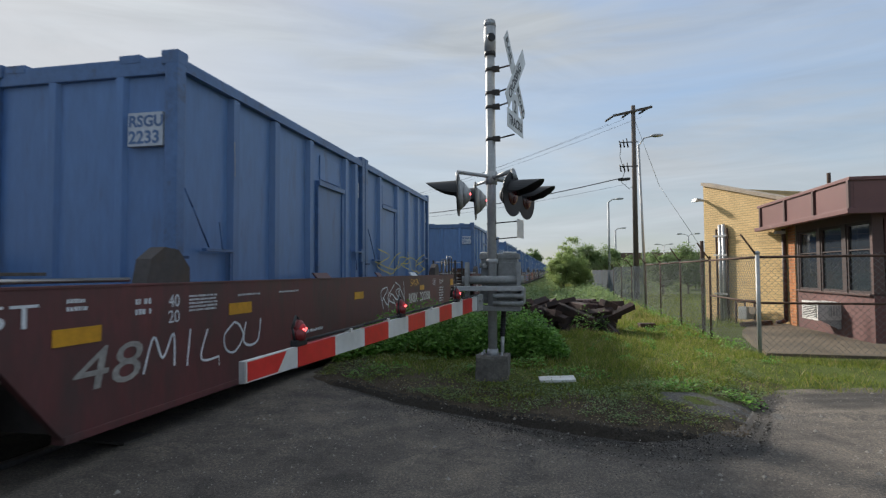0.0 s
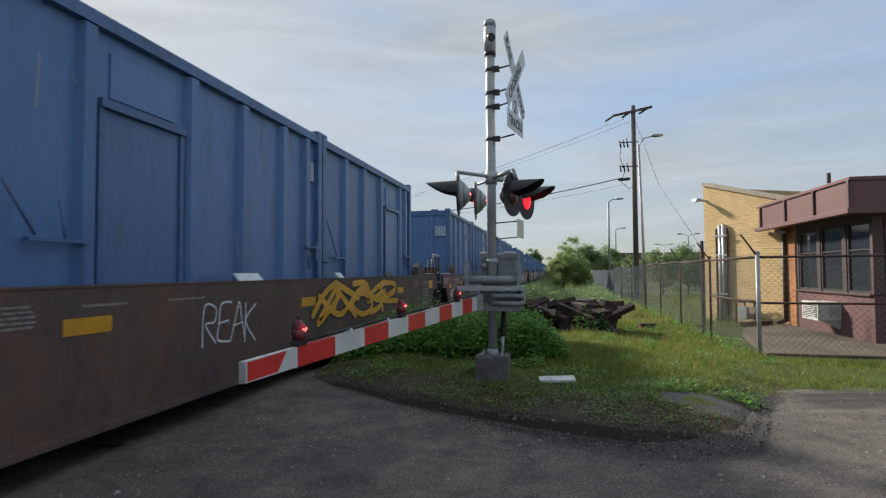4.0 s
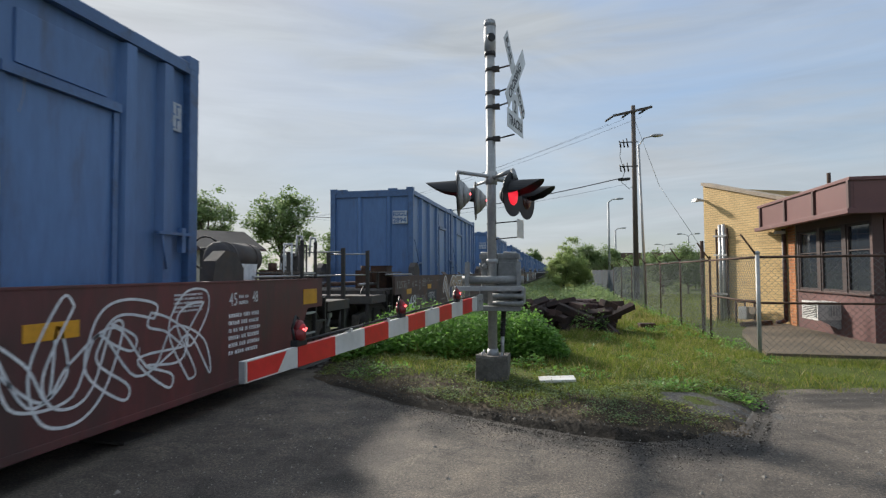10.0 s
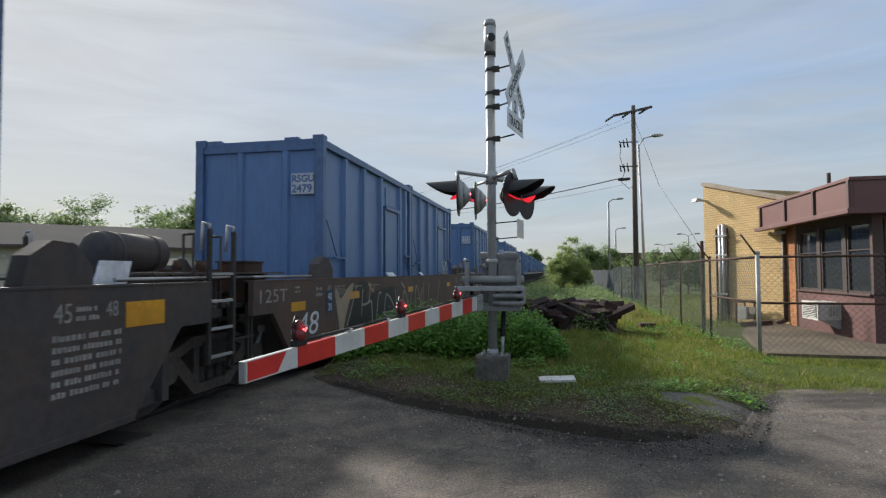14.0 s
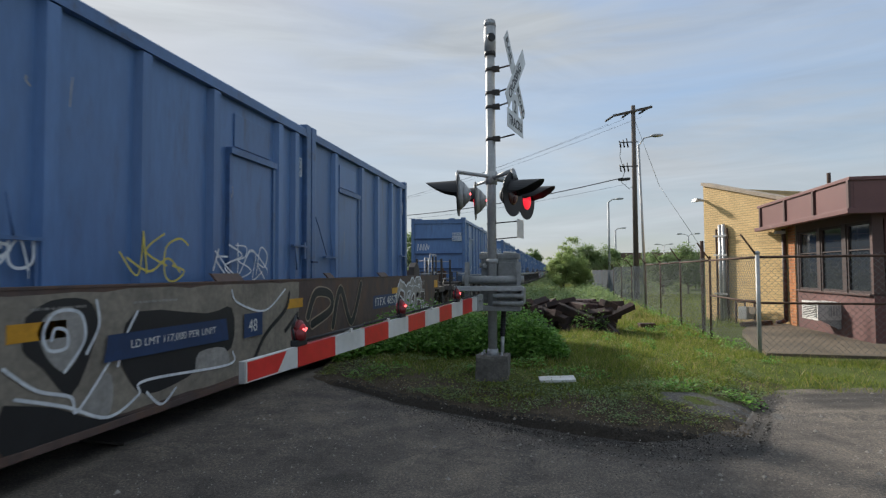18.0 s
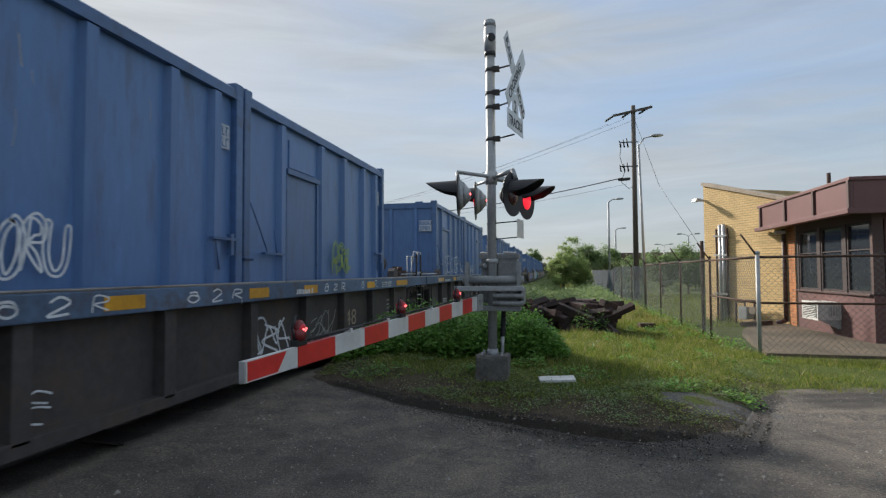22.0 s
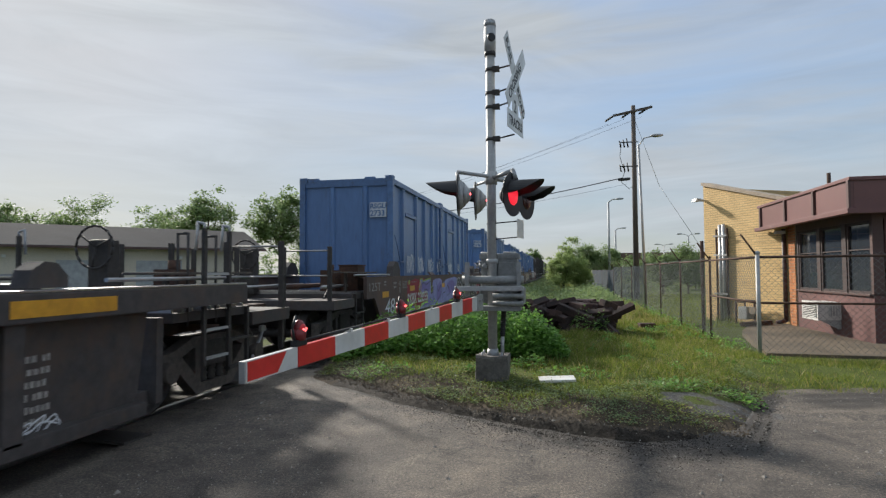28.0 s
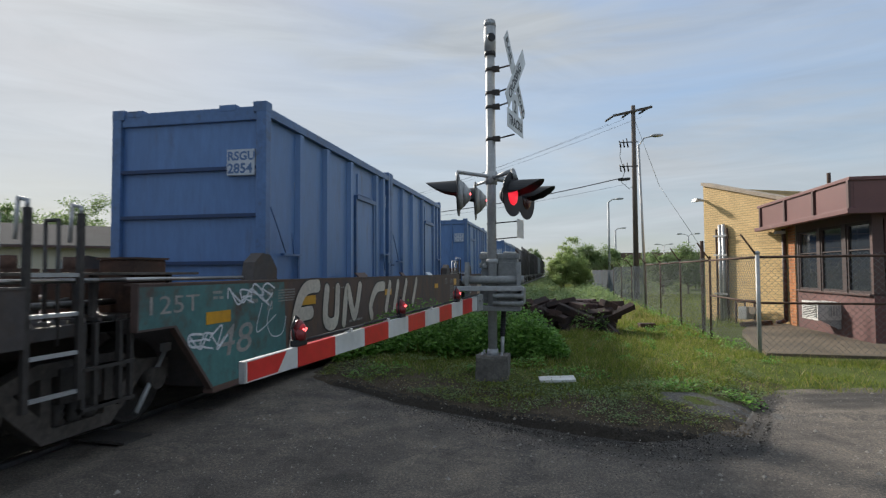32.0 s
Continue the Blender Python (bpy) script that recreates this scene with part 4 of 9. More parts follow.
    colour = {"maroon": "maroon", "brown": "rust-brown", "black_car": "grimy dark", "teal": "graffiti-covered brown"}[paint]
    u = thing("well_car", f"{colour} {word}, loaded", "rail car", group="well cars of the train")
    pm = M[paint]
    far, low = (B_END, 13.78) if last else (14.25, 13.15)
    for sx in (1, -1):
        if style == "A":
            bm = bmesh.new()
            prism(bm, outline_side(far, low), "x", sx * (XS - 0.03), sx * (XS - 0.10))
            s = part("side_sill", bm, pm, u)
            part("top_chord", bbox(sx * XS - 0.075 - sx * 0.098, A_END, ZT - 0.008, sx * XS + 0.075 - sx * 0.098, far, ZT + 0.014, 0.004), pm, s)
            part("bottom_chord", bbox(sx * XS - 0.06 - sx * 0.08, -1.62, ZB - 0.04, sx * XS + 0.06 - sx * 0.08, low, ZB + 0.025, 0.008), pm, s)
            if sx > 0:
                for y in (2.2, 6.08, 9.9):
                    part("panel_seam", bbox(XS - 0.034, y, ZB + 0.05, XS - 0.0292, y + 0.02, ZT - 0.02), pm, s)
        else:
            s = part("top_chord", bbox(sx * XS - 0.10 - sx * 0.08, -2.84, 1.16, sx * XS + 0.10 - sx * 0.08, 15.0, 1.37, 0.015), M["chord"] if idx != 16 else M["black_car"], u, "worn top chord")
            part("chord_lip", bbox(sx * XS - 0.11 - sx * 0.08, -2.84, 1.37, sx * XS + 0.09 - sx * 0.08, 15.0, 1.39, 0.006), M["steel"], u, "worn bright chord lip")
            bm = bmesh.new()
            prism(bm, [(-1.76, 1.16), (-1.62, ZB), (13.40, ZB), (13.54, 1.16)], "x", sx * (XS - 0.16), sx * (XS - 0.22))
            part("side_sill", bm, M["black_car"], u)
            part("bottom_chord", bbox(sx * XS - 0.08 - sx * 0.12, -1.62, ZB - 0.03, sx * XS + 0.08 - sx * 0.12, 13.40, ZB + 0.09, 0.012), M["black_car"], u)
            for k in range(9):
                y = -0.34 + k * 1.555
                part("side_post", bbox(sx * (XS - 0.10) - 0.06, y - 0.08, ZB + 0.05, sx * (XS - 0.10) + 0.06, y + 0.08, 1.16, 0.01), M["black_car"], u)
        # container guides standing on the sill
        for y in (-0.35, 12.42):
            g = bmesh.new()
            k_ = 1.0 if style == "A" else 0.55
            prism(g, [(y - 0.30 * k_, ZT), (y - 0.24 * k_, ZT + 0.24 * k_), (y - 0.05 * k_, ZT + 0.36 * k_), (y + 0.16 * k_, ZT + 0.34 * k_), (y + 0.34 * k_, ZT + 0.16 * k_), (y + 0.34 * k_, ZT)], "x", sx * (XS - 0.28), sx * (XS - 0.12))
            part("corner_guide", g, M["black_car"], u, "dark faceted container guide")
        if style == "A":
            for y, w in ((3.0, 0.55), (6.1, 0.26), (8.9, 0.55)):
                f = bmesh.new()
                prism(f, [(XS - 0.02, ZT + 0.012), (XS - 0.10, ZT + 0.10), (XS - 0.13, ZT + 0.10), (XS - 0.05, ZT + 0.012)], "y", y, y + w)
                fl = part("guide_flap", f, pm if (idx + int(y)) % 3 else M["white_spray"], u)
                if sx < 0:
                    fl.matrix_basis = Matrix.Rotation(math.pi, 4, "Z") @ Matrix.Translation((0, -2 * y - w, 0))
        if style == "A":
            dp = bmesh.new()
            prism(dp, [(12.98, ZT), (13.06, ZT + 0.22), (13.42, ZT + 0.22), (13.36, ZT)], "x", sx * (XS - 0.34), sx * (XS - 0.31))
            part("deflector_plate", dp, M["white_spray"], u, "pale steel deflector plate")
    part("well_floor", bbox(-1.32, -1.5, ZB, 1.32, 13.66, ZB + 0.14), M["black_car"], u)
    for y in (-1.55, 13.62):
        part("bulkhead", bbox(-1.40, y, ZB + 0.02, 1.40, y + 0.09, 1.08), M["black_car"], u)
    end_gear(u, -1.75, -1, M["black_car"], first, seed, chest=style == "A")
    end_gear(u, 13.91, 1, M["black_car"], last, seed + 1, idx in (1, 6, 8, 11, 12, 13))
    truck(u, -2.92, WHEELSETS)
    if last:
        truck(u, 15.08, WHEELSETS)
    # yellow reflectors
    zz = 0.98 if style == "A" else 1.20
    hh = 0.13 if style == "A" else 0.12
    xx = XS - 0.028 if style == "A" else XS + 0.021
    if style == "A":
        tapes = [(-1.74, -0.02, 0.46), (0.57, 0.05, 0.48), (4.66, 0.03, 0.48), (9.75, 0.04, 0.48)] + ([(14.23, 0.06, 0.47)] if last else [(13.02, 0.06, 0.49)])
    else:
        tapes = [(-1.30, 0, 0.92), (1.38, 0, 0.49), (3.42, 0, 0.47), (5.65, 0, 0.46), (7.15, 0, 0.47), (9.95, 0, 0.46), (12.0, 0, 0.95)]
    for y, dz, ln in tapes:
        part("reflector", bbox(xx - 0.004, y, zz + dz, xx + 0.004, y + ln, zz + (0.22 if style == "A" and y > 12 else hh) + dz), M["yellow"], u, "yellow reflective strip")
    return u


STYLE = [("A", "brown", 0, 0), ("A", "maroon", 0, 1)] + \
        [("A", p, i == 0, i == 4) for i, p in enumerate(("maroon", "brown", "maroon", "maroon", "maroon"))] + \
        [("A", p, i == 0, i == 4) for i, p in enumerate(("brown", "black_car", "brown", "brown", "brown"))] + \
        [("B", "black_car", i == 0, i == 4) for i in range(5)] + \
        [("A", p, i == 0, i == 4) for i, p in enumerate(("brown", "black_car", "brown", "brown", "maroon"))]
CODES = {1: "2233", 2: "2911", 3: "2500", 5: "2043", 6: "2770", 7: "2894", 8: "2197", 9: "2479", 11: "2640", 12: "2651", 13: "2941",
         14: "2781", 15: "2633", 16: "2217", 17: "2733", 18: "2196", 19: "2854"}
RIBBED = {12, 19}

MOVERS = []                     # (thing, its start along the track)
proto = {(r, f): build_container(r, f) for r in (False, True) for f in (False, True)}
rng1 = random.Random(11)
UNITS = []
for i, (style, paint, first, last) in enumerate(STYLE):
    u = well_unit(i, style, paint, first, last, 100 + i * 2)
    UNITS.append(u)
    MOVERS.append((u, S[i]))
    for k in range(2):
        c = copy_thing(proto[(i in RIBBED, rng1.random() < 0.5)], pose(XT, S[i] + k * 6.07, 0))
        if k == 0:
            code_plate(c, CODES.get(i))
        MOVERS.append((c, S[i] + k * 6.07))
for c in proto.values():
    for o in list(c.children_recursive) + [c]:
        bpy.data.objects.remove(o)


def hopper_car(y, paint, label, cyl):
    """A tall covered freight car far down the line."""
    h = thing("freight_car", label, "rail car", group="freight cars of the train")
    bm = bmesh.new()
    if cyl:
        pts = [(1.5 * math.cos(a), 2.5 + 1.75 * math.sin(a)) for a in [math.pi * k / 10 for k in range(-3, 14)]]
        prism(bm, pts, "y", 0.8, 15.2)
    else:
        box(bm, -1.5, 0.5, 1.1, 1.5, 15.5, 4.3)
    part("body", bm, paint, h)
    for k in range(9):
        part("side_post", bbox(1.5, 0.9 + k * 1.75, 1.1, 1.58, 1.05 + k * 1.75, 4.1), paint, h)
    part("frame", bbox(-1.4, 0.0, 0.85, 1.4, 16.0, 1.1), M["iron"], h)
    part("roof_walk", bbox(-0.4, 0.5, 4.32, 0.4, 15.5, 4.40), M["galv"], h)
    for yy in (2.0, 14.0):
        truck(h, yy, [])
    MOVERS.append((h, y))


for k in range(7):
    hopper_car(397.0 + 17.2 * k, (M["black_car"], M["iron"], M["black_car"], M["grey_cast"], M["black_car"], M["iron"], M["grey_cast"])[k],
               ("dark rounded tank-like hopper car", "dark rounded covered hopper car", "dark covered freight car", "grey covered freight car", "dark rounded tank-like hopper car",
                "dark covered freight car", "grey covered freight car")[k], k in (0, 1, 4))


# ---- crossing signal and gate ----
MX, MY, MZ = -0.80, 7.19, 0.20


def frame_of(xa, up, nrm, at_):
    m = Matrix((xa, up, nrm)).transposed().to_4x4()
    return Matrix.Translation(at_) @ m


SX = Vector((0.20, 0.98, 0)).normalized()
SIGN = frame_of(SX, Vector((0, 0, 1)), Vector((SX.y, -SX.x, 0)), (0, 0, 0))


def crossing_signal():
    sig = thing("crossing_signal", "grey crossing signal mast with flashers and signs on concrete base", "crossing signal", pose(MX, MY, 0))
    fb = bbox(-0.20, -0.18, MZ - 0.25, 0.20, 0.18, MZ + 0.27, 0.035)
    bmesh.ops.subdivide_edges(fb, edges=fb.edges[:], cuts=3, use_grid_fill=True)
    for v in fb.verts:
        v.co += 0.022 * Vector(noise.noise_vector(v.co * 7)) * (1.0 if v.co.z > MZ else 0.6)
    part("foundation", fb, M["base_concrete"], sig, "dirty grey concrete base")
    fl = bmesh.new()
    tube(fl, (0, 0, MZ + 0.24), (0, 0, MZ + 0.34), 0.085, 16, 0.066)
    for x in (-.12, .12):
        for y in (-.10, .10):
            tube(fl, (x, y, MZ + 0.22), (x, y, MZ + 0.31), 0.014, 6)
    part("base_flange", fl, M["galv"], sig)
    part("mast", tube(bmesh.new(), (0, 0, MZ + 0.22), (0, 0, 4.30), 0.058, 20), M["galv"], sig, "weathered aluminium mast")
    cap = tube(bmesh.new(), (0, 0, 4.29), (0, 0, 4.62), 0.072, 20, 0.076)
    tube(cap, (0, 0, 4.62), (0, 0, 4.70), 0.078, 20, 0.070)
    bell = part("bell", cap, M["galv"], sig, "grey electronic bell on the mast top")
    part("bell_mouth", tube(bmesh.new(), (0.02, -0.066, 4.46), (0.035, -0.085, 4.46), 0.052, 14), M["black"], bell)
    part("bell_clamp", tube(bmesh.new(), (0, 0, 4.24), (0, 0, 4.30), 0.072, 16), M["black"], bell)
    # pipe collars with brackets for the signs
    for z, dx in ((4.06, 0.28), (3.76, 0.22), (3.58, 0.22), (3.17, 0.28)):
        br = tube(bmesh.new(), (0, 0, z - 0.02), (0, 0, z + 0.02), 0.066, 16)
        box(br, 0.03, -0.07, z - 0.03, 0.12, 0.0, z + 0.03)
        tube(br, (0.08, -0.04, z), (dx + 0.02, -0.02, z + 0.05), 0.011, 6)
        part("sign_bracket", br, M["iron"], sig)
    # crossbuck
    c0 = Vector((0.31, 0.03, 3.96))
    for word, ang, dz in (("RAILROAD", -45, 0.0), ("CROSSING", 45, 0.012)):
        bl = part("crossbuck_blade", bbox(-0.575, -0.105, -0.004, 0.575, 0.105, 0.004, 0.003), M["white_sheet"], sig, "white reflective blade with black letters",
                  Matrix.Translation(c0 + dz * Vector((SX.y, -SX.x, 0))) @ SIGN @ pose(0, 0, 0, 0, 0, ang))
        if word == "RAILROAD":
            for w, x in (("RAIL", -0.53), ("ROAD", 0.14)):
                part("lettering", text_mesh(w, 0.16, M["black"], bold=0.004), None, bl, m=pose(x, -0.065, 0.005))
        else:
            part("lettering", text_mesh(word, 0.16, M["black"], bold=0.004), None, bl, m=pose(-0.46, -0.055, 0.005))
    tr = bmesh.new()
    box(tr, -0.36, -0.115, -0.004, 0.36, 0.115, 0.004)
    box(tr, -0.13, 0.115, -0.004, 0.13, 0.37, 0.004)
    tp = part("tracks_plaque", tr, M["white_sheet"], sig, "white plaque reading 2 TRACKS", Matrix.Translation((0.31, 0.03, 3.37)) @ SIGN)
    part("lettering", text_mesh("TRACKS", 0.165, M["black"], bold=0.003), None, tp, m=pose(-0.31, -0.06, 0.005))
    part("lettering", text_mesh("2", 0.22, M["black"], bold=0.004), None, tp, m=pose(-0.075, 0.13, 0.005))
    # flasher arms and lamps
    arm = tubes([(-0.36, -0.42, 2.70), (-0.30, -0.36, 2.70), (0.26, 0.30, 2.70)], 0.024, 8)
    tubes([(-0.36, -0.42, 2.70), (-0.36, -0.42, 2.58)], 0.02, 8, arm)
    tubes([(0, 0, 2.68), (0.30, -0.38, 2.70), (0.33, -0.38, 2.60)], 0.03, 8, arm)
    tubes([(0, 0, 2.68), (0.38, 0.40, 2.66), (0.42, 0.40, 2.58)], 0.03, 8, arm)
    tubes([(0, 0, 2.66), (-0.26, 0.40, 2.66), (-0.26, 0.40, 2.55)], 0.02, 8, arm)
    tube(arm, (0, 0, 2.60), (0, 0, 2.76), 0.075, 16)
    part("flasher_arm", arm, M["galv"], sig)
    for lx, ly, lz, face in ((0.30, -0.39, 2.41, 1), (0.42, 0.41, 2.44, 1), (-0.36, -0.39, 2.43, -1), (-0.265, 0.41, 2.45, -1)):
        nv = Vector((0.93, -0.36, 0)) if face > 0 else Vector((-0.992, -0.08, 0))
        nv.normalize()
        fm = frame_of(nv.cross(Vector((0, 0, 1))).normalized() * -1, Vector((0, 0, 1)), nv, (lx, ly, lz))
        disc = tube(bmesh.new(), (0, 0, -0.012), (0, 0, 0.0), 0.258, 32)
        fl_ = part("flasher", disc, M["black"], sig, "black round flasher background with hooded red lens", fm)
        hb = tube(bmesh.new(), (0, 0, -0.012), (0, 0, -0.07), 0.19, 20, 0.15)
        tube(hb, (0, 0, -0.07), (0, 0, -0.15), 0.15, 20, 0.06)
        part("housing", hb, M["galv"] if face < 0 else M["black"], fl_)
        hd = bmesh.new()
        segs = 18
        a0, a1 = radians(2), radians(178)
        rows = []
        for k in range(segs + 1):
            a = a0 + (a1 - a0) * k / segs
            ln = 0.05 + 0.34 * max(0.0, math.sin((k / segs) * math.pi)) ** 0.6
            rows.append([hd.verts.new((r * math.cos(a), r * math.sin(a), z)) for r, z in ((0.175, 0), (0.155, ln), (0.149, ln), (0.169, 0))])
        for a, b in zip(rows[:-1], rows[1:]):
            for i in range(4):
                hd.faces.new((a[i], b[i], b[(i + 1) % 4], a[(i + 1) % 4]))
        part("hood", hd, M["black"], fl_)
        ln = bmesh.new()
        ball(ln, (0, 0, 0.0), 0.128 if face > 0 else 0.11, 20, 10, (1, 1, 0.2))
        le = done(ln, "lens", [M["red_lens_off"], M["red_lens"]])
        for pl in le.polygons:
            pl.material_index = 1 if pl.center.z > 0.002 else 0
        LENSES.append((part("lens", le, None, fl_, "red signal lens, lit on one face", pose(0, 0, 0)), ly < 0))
        ix = tube(bmesh.new(), (0.05, 0.0, -0.16), (0.05, 0.0, -0.10), 0.014, 10)
        part("tell_tale", ix, M["lamp_core"], fl_, "small red tell-tale light")
    # small blue notice on two rods
    for z in (2.10, 1.90):
        part("notice_rod", tubes([(-0.06, -0.02, z), (0.36, -0.02, z + 0.03)], 0.008, 6), M["iron"], sig)
    part("notice_plate", bbox(-0.15, -0.115, -0.002, 0.15, 0.115, 0.002), M["white_sheet"], sig, "small pale blue notice plate",
         Matrix.Translation((0.36, -0.02, 2.03)) @ SIGN)
    # gate mechanism
    mc = bbox(-0.20, -0.20, 1.10, 0.26, 0.12, 1.70, 0.03)
    mech = part("mechanism_case", mc, M["grey_cast"], sig, "grey gate mechanism case", pose(0.05, 0.27, 0))
    part("case_lid", bbox(-0.22, -0.22, 1.66, 0.28, 0.14, 1.73, 0.02), M["grey_cast"], mech)
    for x in (-0.12, 0.17):
        rb = tubes([(x - 0.08, -0.21, 1.74), (x + 0.08, -0.21, 1.74)], 0.012, 6)
        part("lid_handle", rb, M["white"], mech)
    for z in (1.25, 1.42, 1.58):
        part("hinge", tube(bmesh.new(), (-0.20, -0.215, z - 0.03), (-0.20, -0.215, z + 0.03), 0.018, 8), M["grey_cast"], mech)
    part("case_door", bbox(0.02, -0.222, 1.16, 0.22, -0.20, 1.62, 0.01), M["grey_cast"], mech)
    for x in (-0.30, 0.34):
        ch = bmesh.new()
        prism(ch, [(-0.06, 1.05), (0.06, 1.05), (0.06, 1.50), (0.03, 1.62), (-0.03, 1.62), (-0.06, 1.50)], "x", x - 0.025, x + 0.025)
        part("gate_support", ch, M["grey_cast"], sig, m=pose(0, -0.10, 0))
    part("pivot_shaft", tube(bmesh.new(), (-0.36, -0.10, 1.40), (0.40, -0.10, 1.40), 0.05, 12), M["grey_cast"], sig)
    part("guard_plate", bbox(-0.44, -0.25, 1.265, 0.40, -0.19, 1.325, 0.012), M["galv"], sig, "flat grey guard bar")
    for z in (1.205, 1.115):
        part("guard_bar", tube(bmesh.new(), (0.03, -0.22, z), (0.40, -0.22, z), 0.029, 12), M["grey_cast"], sig, "grey tubular guard bar")
    for z in (1.42, 1.57):
        knob = tube(bmesh.new(), (-0.09, -0.02, z), (-0.09, 0.06, z), 0.035, 12)
        ball(knob, (-0.09, -0.02, z), 0.035, 12, 6, (1, 0.5, 1))
        part("knob", knob, M["grey_cast"], sig)
    part("counterweight", bbox(0.24, -0.16, 1.10, 0.40, 0.30, 1.30, 0.02), M["grey_cast"], sig)
    part("lower_bracket", bbox(-0.14, -0.20, 1.02, 0.36, 0.02, 1.08, 0.01), M["grey_cast"], sig)
    part("clamp", tube(bmesh.new(), (0, 0, 1.60), (0, 0, 1.66), 0.075, 16), M["galv"], sig)
    part("conduit", tubes([(0.12, -0.02, MZ + 0.24), (0.125, -0.02, 0.72)], 0.022, 8), M["galv"], sig)
    hose = bmesh.new()
    for k in range(14):
        tube(hose, (0.125 + 0.0015 * k, -0.02, 0.70 + 0.027 * k), (0.1265 + 0.0015 * k, -0.02, 0.727 + 0.027 * k), 0.034 if k % 2 else 0.029, 8)
    part("flexible_conduit", hose, M["black"], sig, "black flexible conduit")
    return sig


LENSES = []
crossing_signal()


def gate_arm():
    base, tip = Vector((-0.915, 6.93, 1.135)), Vector((-1.405, 2.40, 1.05))
    ax = (tip - base).normalized()
    side = ax.cross(Vector((0, 0, 1))).normalized()
    up = side.cross(ax)
    m = frame_of(ax, up, ax.cross(up), base)
    g = thing("crossing_gate", "lowered crossing gate with red and white reflective stripes", "crossing gate", m)
    length = (tip - base).length
    step, i0 = 0.4055, length - 0.44

    def hgt(x):
        return 0.080 - 0.030 * x / length

    def seg(x0, x1, material, slant=0.0, z=0.016):
        bm = bmesh.new()
        h0, h1 = hgt(x0), hgt(x1)
        prism(bm, [(x0, -h0), (x1, -h1), (x1 - slant, h1), (x0, h0)], "z", -z, z)
        return bm
    k, x1 = 0, i0
    while x1 > 0.25:
        x0 = max(0.20, x1 - step)
        part("stripe", seg(x0, x1, None), M["red_sheet"] if k % 2 == 0 else M["white_sheet"], g)
        x1, k = x0, k + 1
    part("stripe", seg(i0 + 0.004, length, None, 0.0, 0.0135), M["white_sheet"], g)
    w = bmesh.new()
    prism(w, [(i0 + 0.19, -0.044), (length - 0.012, -0.044), (length - 0.012, 0.044), (i0 + 0.11, 0.048)][::1], "z", -0.0155, 0.0155)
    part("stripe", w, M["red_sheet"], g)
    part("arm_end", bbox(length, -0.05, -0.016, length + 0.012, 0.05, 0.016, 0.002), M["alu"], g)
    part("arm_sleeve", bbox(-0.02, -0.095, -0.03, 0.24, 0.095, 0.03, 0.008), M["galv"], g, "galvanised arm sleeve")
    for x in (0.05, 0.17):
        part("bolt", tube(bmesh.new(), (x, 0.03, -0.045), (x, 0.03, 0.045), 0.014, 8), M["steel"], g)
    wire = tubes([(0.1, 0.10, 0.0), (1.5, 0.088, 0.0), (2.4, 0.085, 0.0), (3.3, 0.078, 0.0), (i0 - 0.05, 0.075, 0.0)], 0.009, 6)
    part("cable", wire, M["rubber"], g)
    for x in (0.9, 1.9, 2.9, 3.5):
        part("cable_clip", bbox(x - 0.012, hgt(x) - 0.005, -0.02, x + 0.012, hgt(x) + 0.022, 0.02), M["white"], g)
    for x in (i0 - 0.03, i0 - 3.72 * step, i0 - 7.6 * step):
        y = hgt(x)
        lp = part("gate_lamp", bbox(x - 0.05, y, -0.022, x + 0.05, y + 0.035, 0.022, 0.008), M["black"], g, "red gate lamp")
        sh = bmesh.new()
        ball(sh, (x, y + 0.09, 0), 0.042, 14, 8, (0.85, 1.2, 0.8))
        tube(sh, (x, y + 0.03, 0), (x, y + 0.09, 0), 0.036, 14, 0.042)
        part("lamp_shell", sh, M["lamp_shell"], lp)
        for s_ in (-1, 1):
            le = bmesh.new()
            ball(le, (x, y + 0.085, s_ * 0.022), 0.030, 14, 8, (1, 1.2, 0.55))
            part("lens", le, M["lamp_red"], lp, "red lamp lens")
            if s_ > 0:
                continue
            co = bmesh.new()
            for q in ((0.0, 0.0), (0.014, 0.008), (-0.012, 0.01)):
                ball(co, (x + q[0], y + 0.082 + q[1], s_ * 0.038), 0.006, 8, 6)
            part("diode", co, M["lamp_core"], lp, "bright red diodes")
        bk = tubes([(x + 0.04, y + 0.03, 0.0), (x + 0.062, y + 0.10, 0.0), (x + 0.03, y + 0.16, 0.0), (x, y + 0.145, 0.0)], 0.007, 6)
        part("bracket", bk, M["black"], lp)
    return g


gate_arm()


# ---- chain-link fence ----
def link_mesh(length, z0, z1, cell, material, r=0.0026):
    """Diamond wire mesh in the XZ plane from x = 0 to length."""
    vs, fs = [], []

    def wire(a, b):
        d = (Vector(b) - Vector(a)).normalized()
        n1 = Vector((0, 1, 0))
        n2 = d.cross(n1)
        k = len(vs)
        for p in (a, b):
            for j in range(3):
                an = j * 2.094
                vs.append(tuple(Vector(p) + r * (math.cos(an) * n1 + math.sin(an) * n2)))
        for j in range(3):
            fs.append((k + j, k + (j + 1) % 3, k + 3 + (j + 1) % 3, k + 3 + j))
    h = z1 - z0
    n = int((length + h) / cell)
    for i in range(-int(h / cell) - 1, n + 1):
        for s_ in (1, -1):
            x = i * cell
            pts = []
            xa, za = (x, z0) if s_ > 0 else (x, z1)
            xb, zb = x + h, (z1 if s_ > 0 else z0)
            t0, t1 = max(0, (0 - xa) / h), min(1, (length - xa) / h)
            if t1 - t0 < 0.02:
                continue
            y = 0.003 * s_
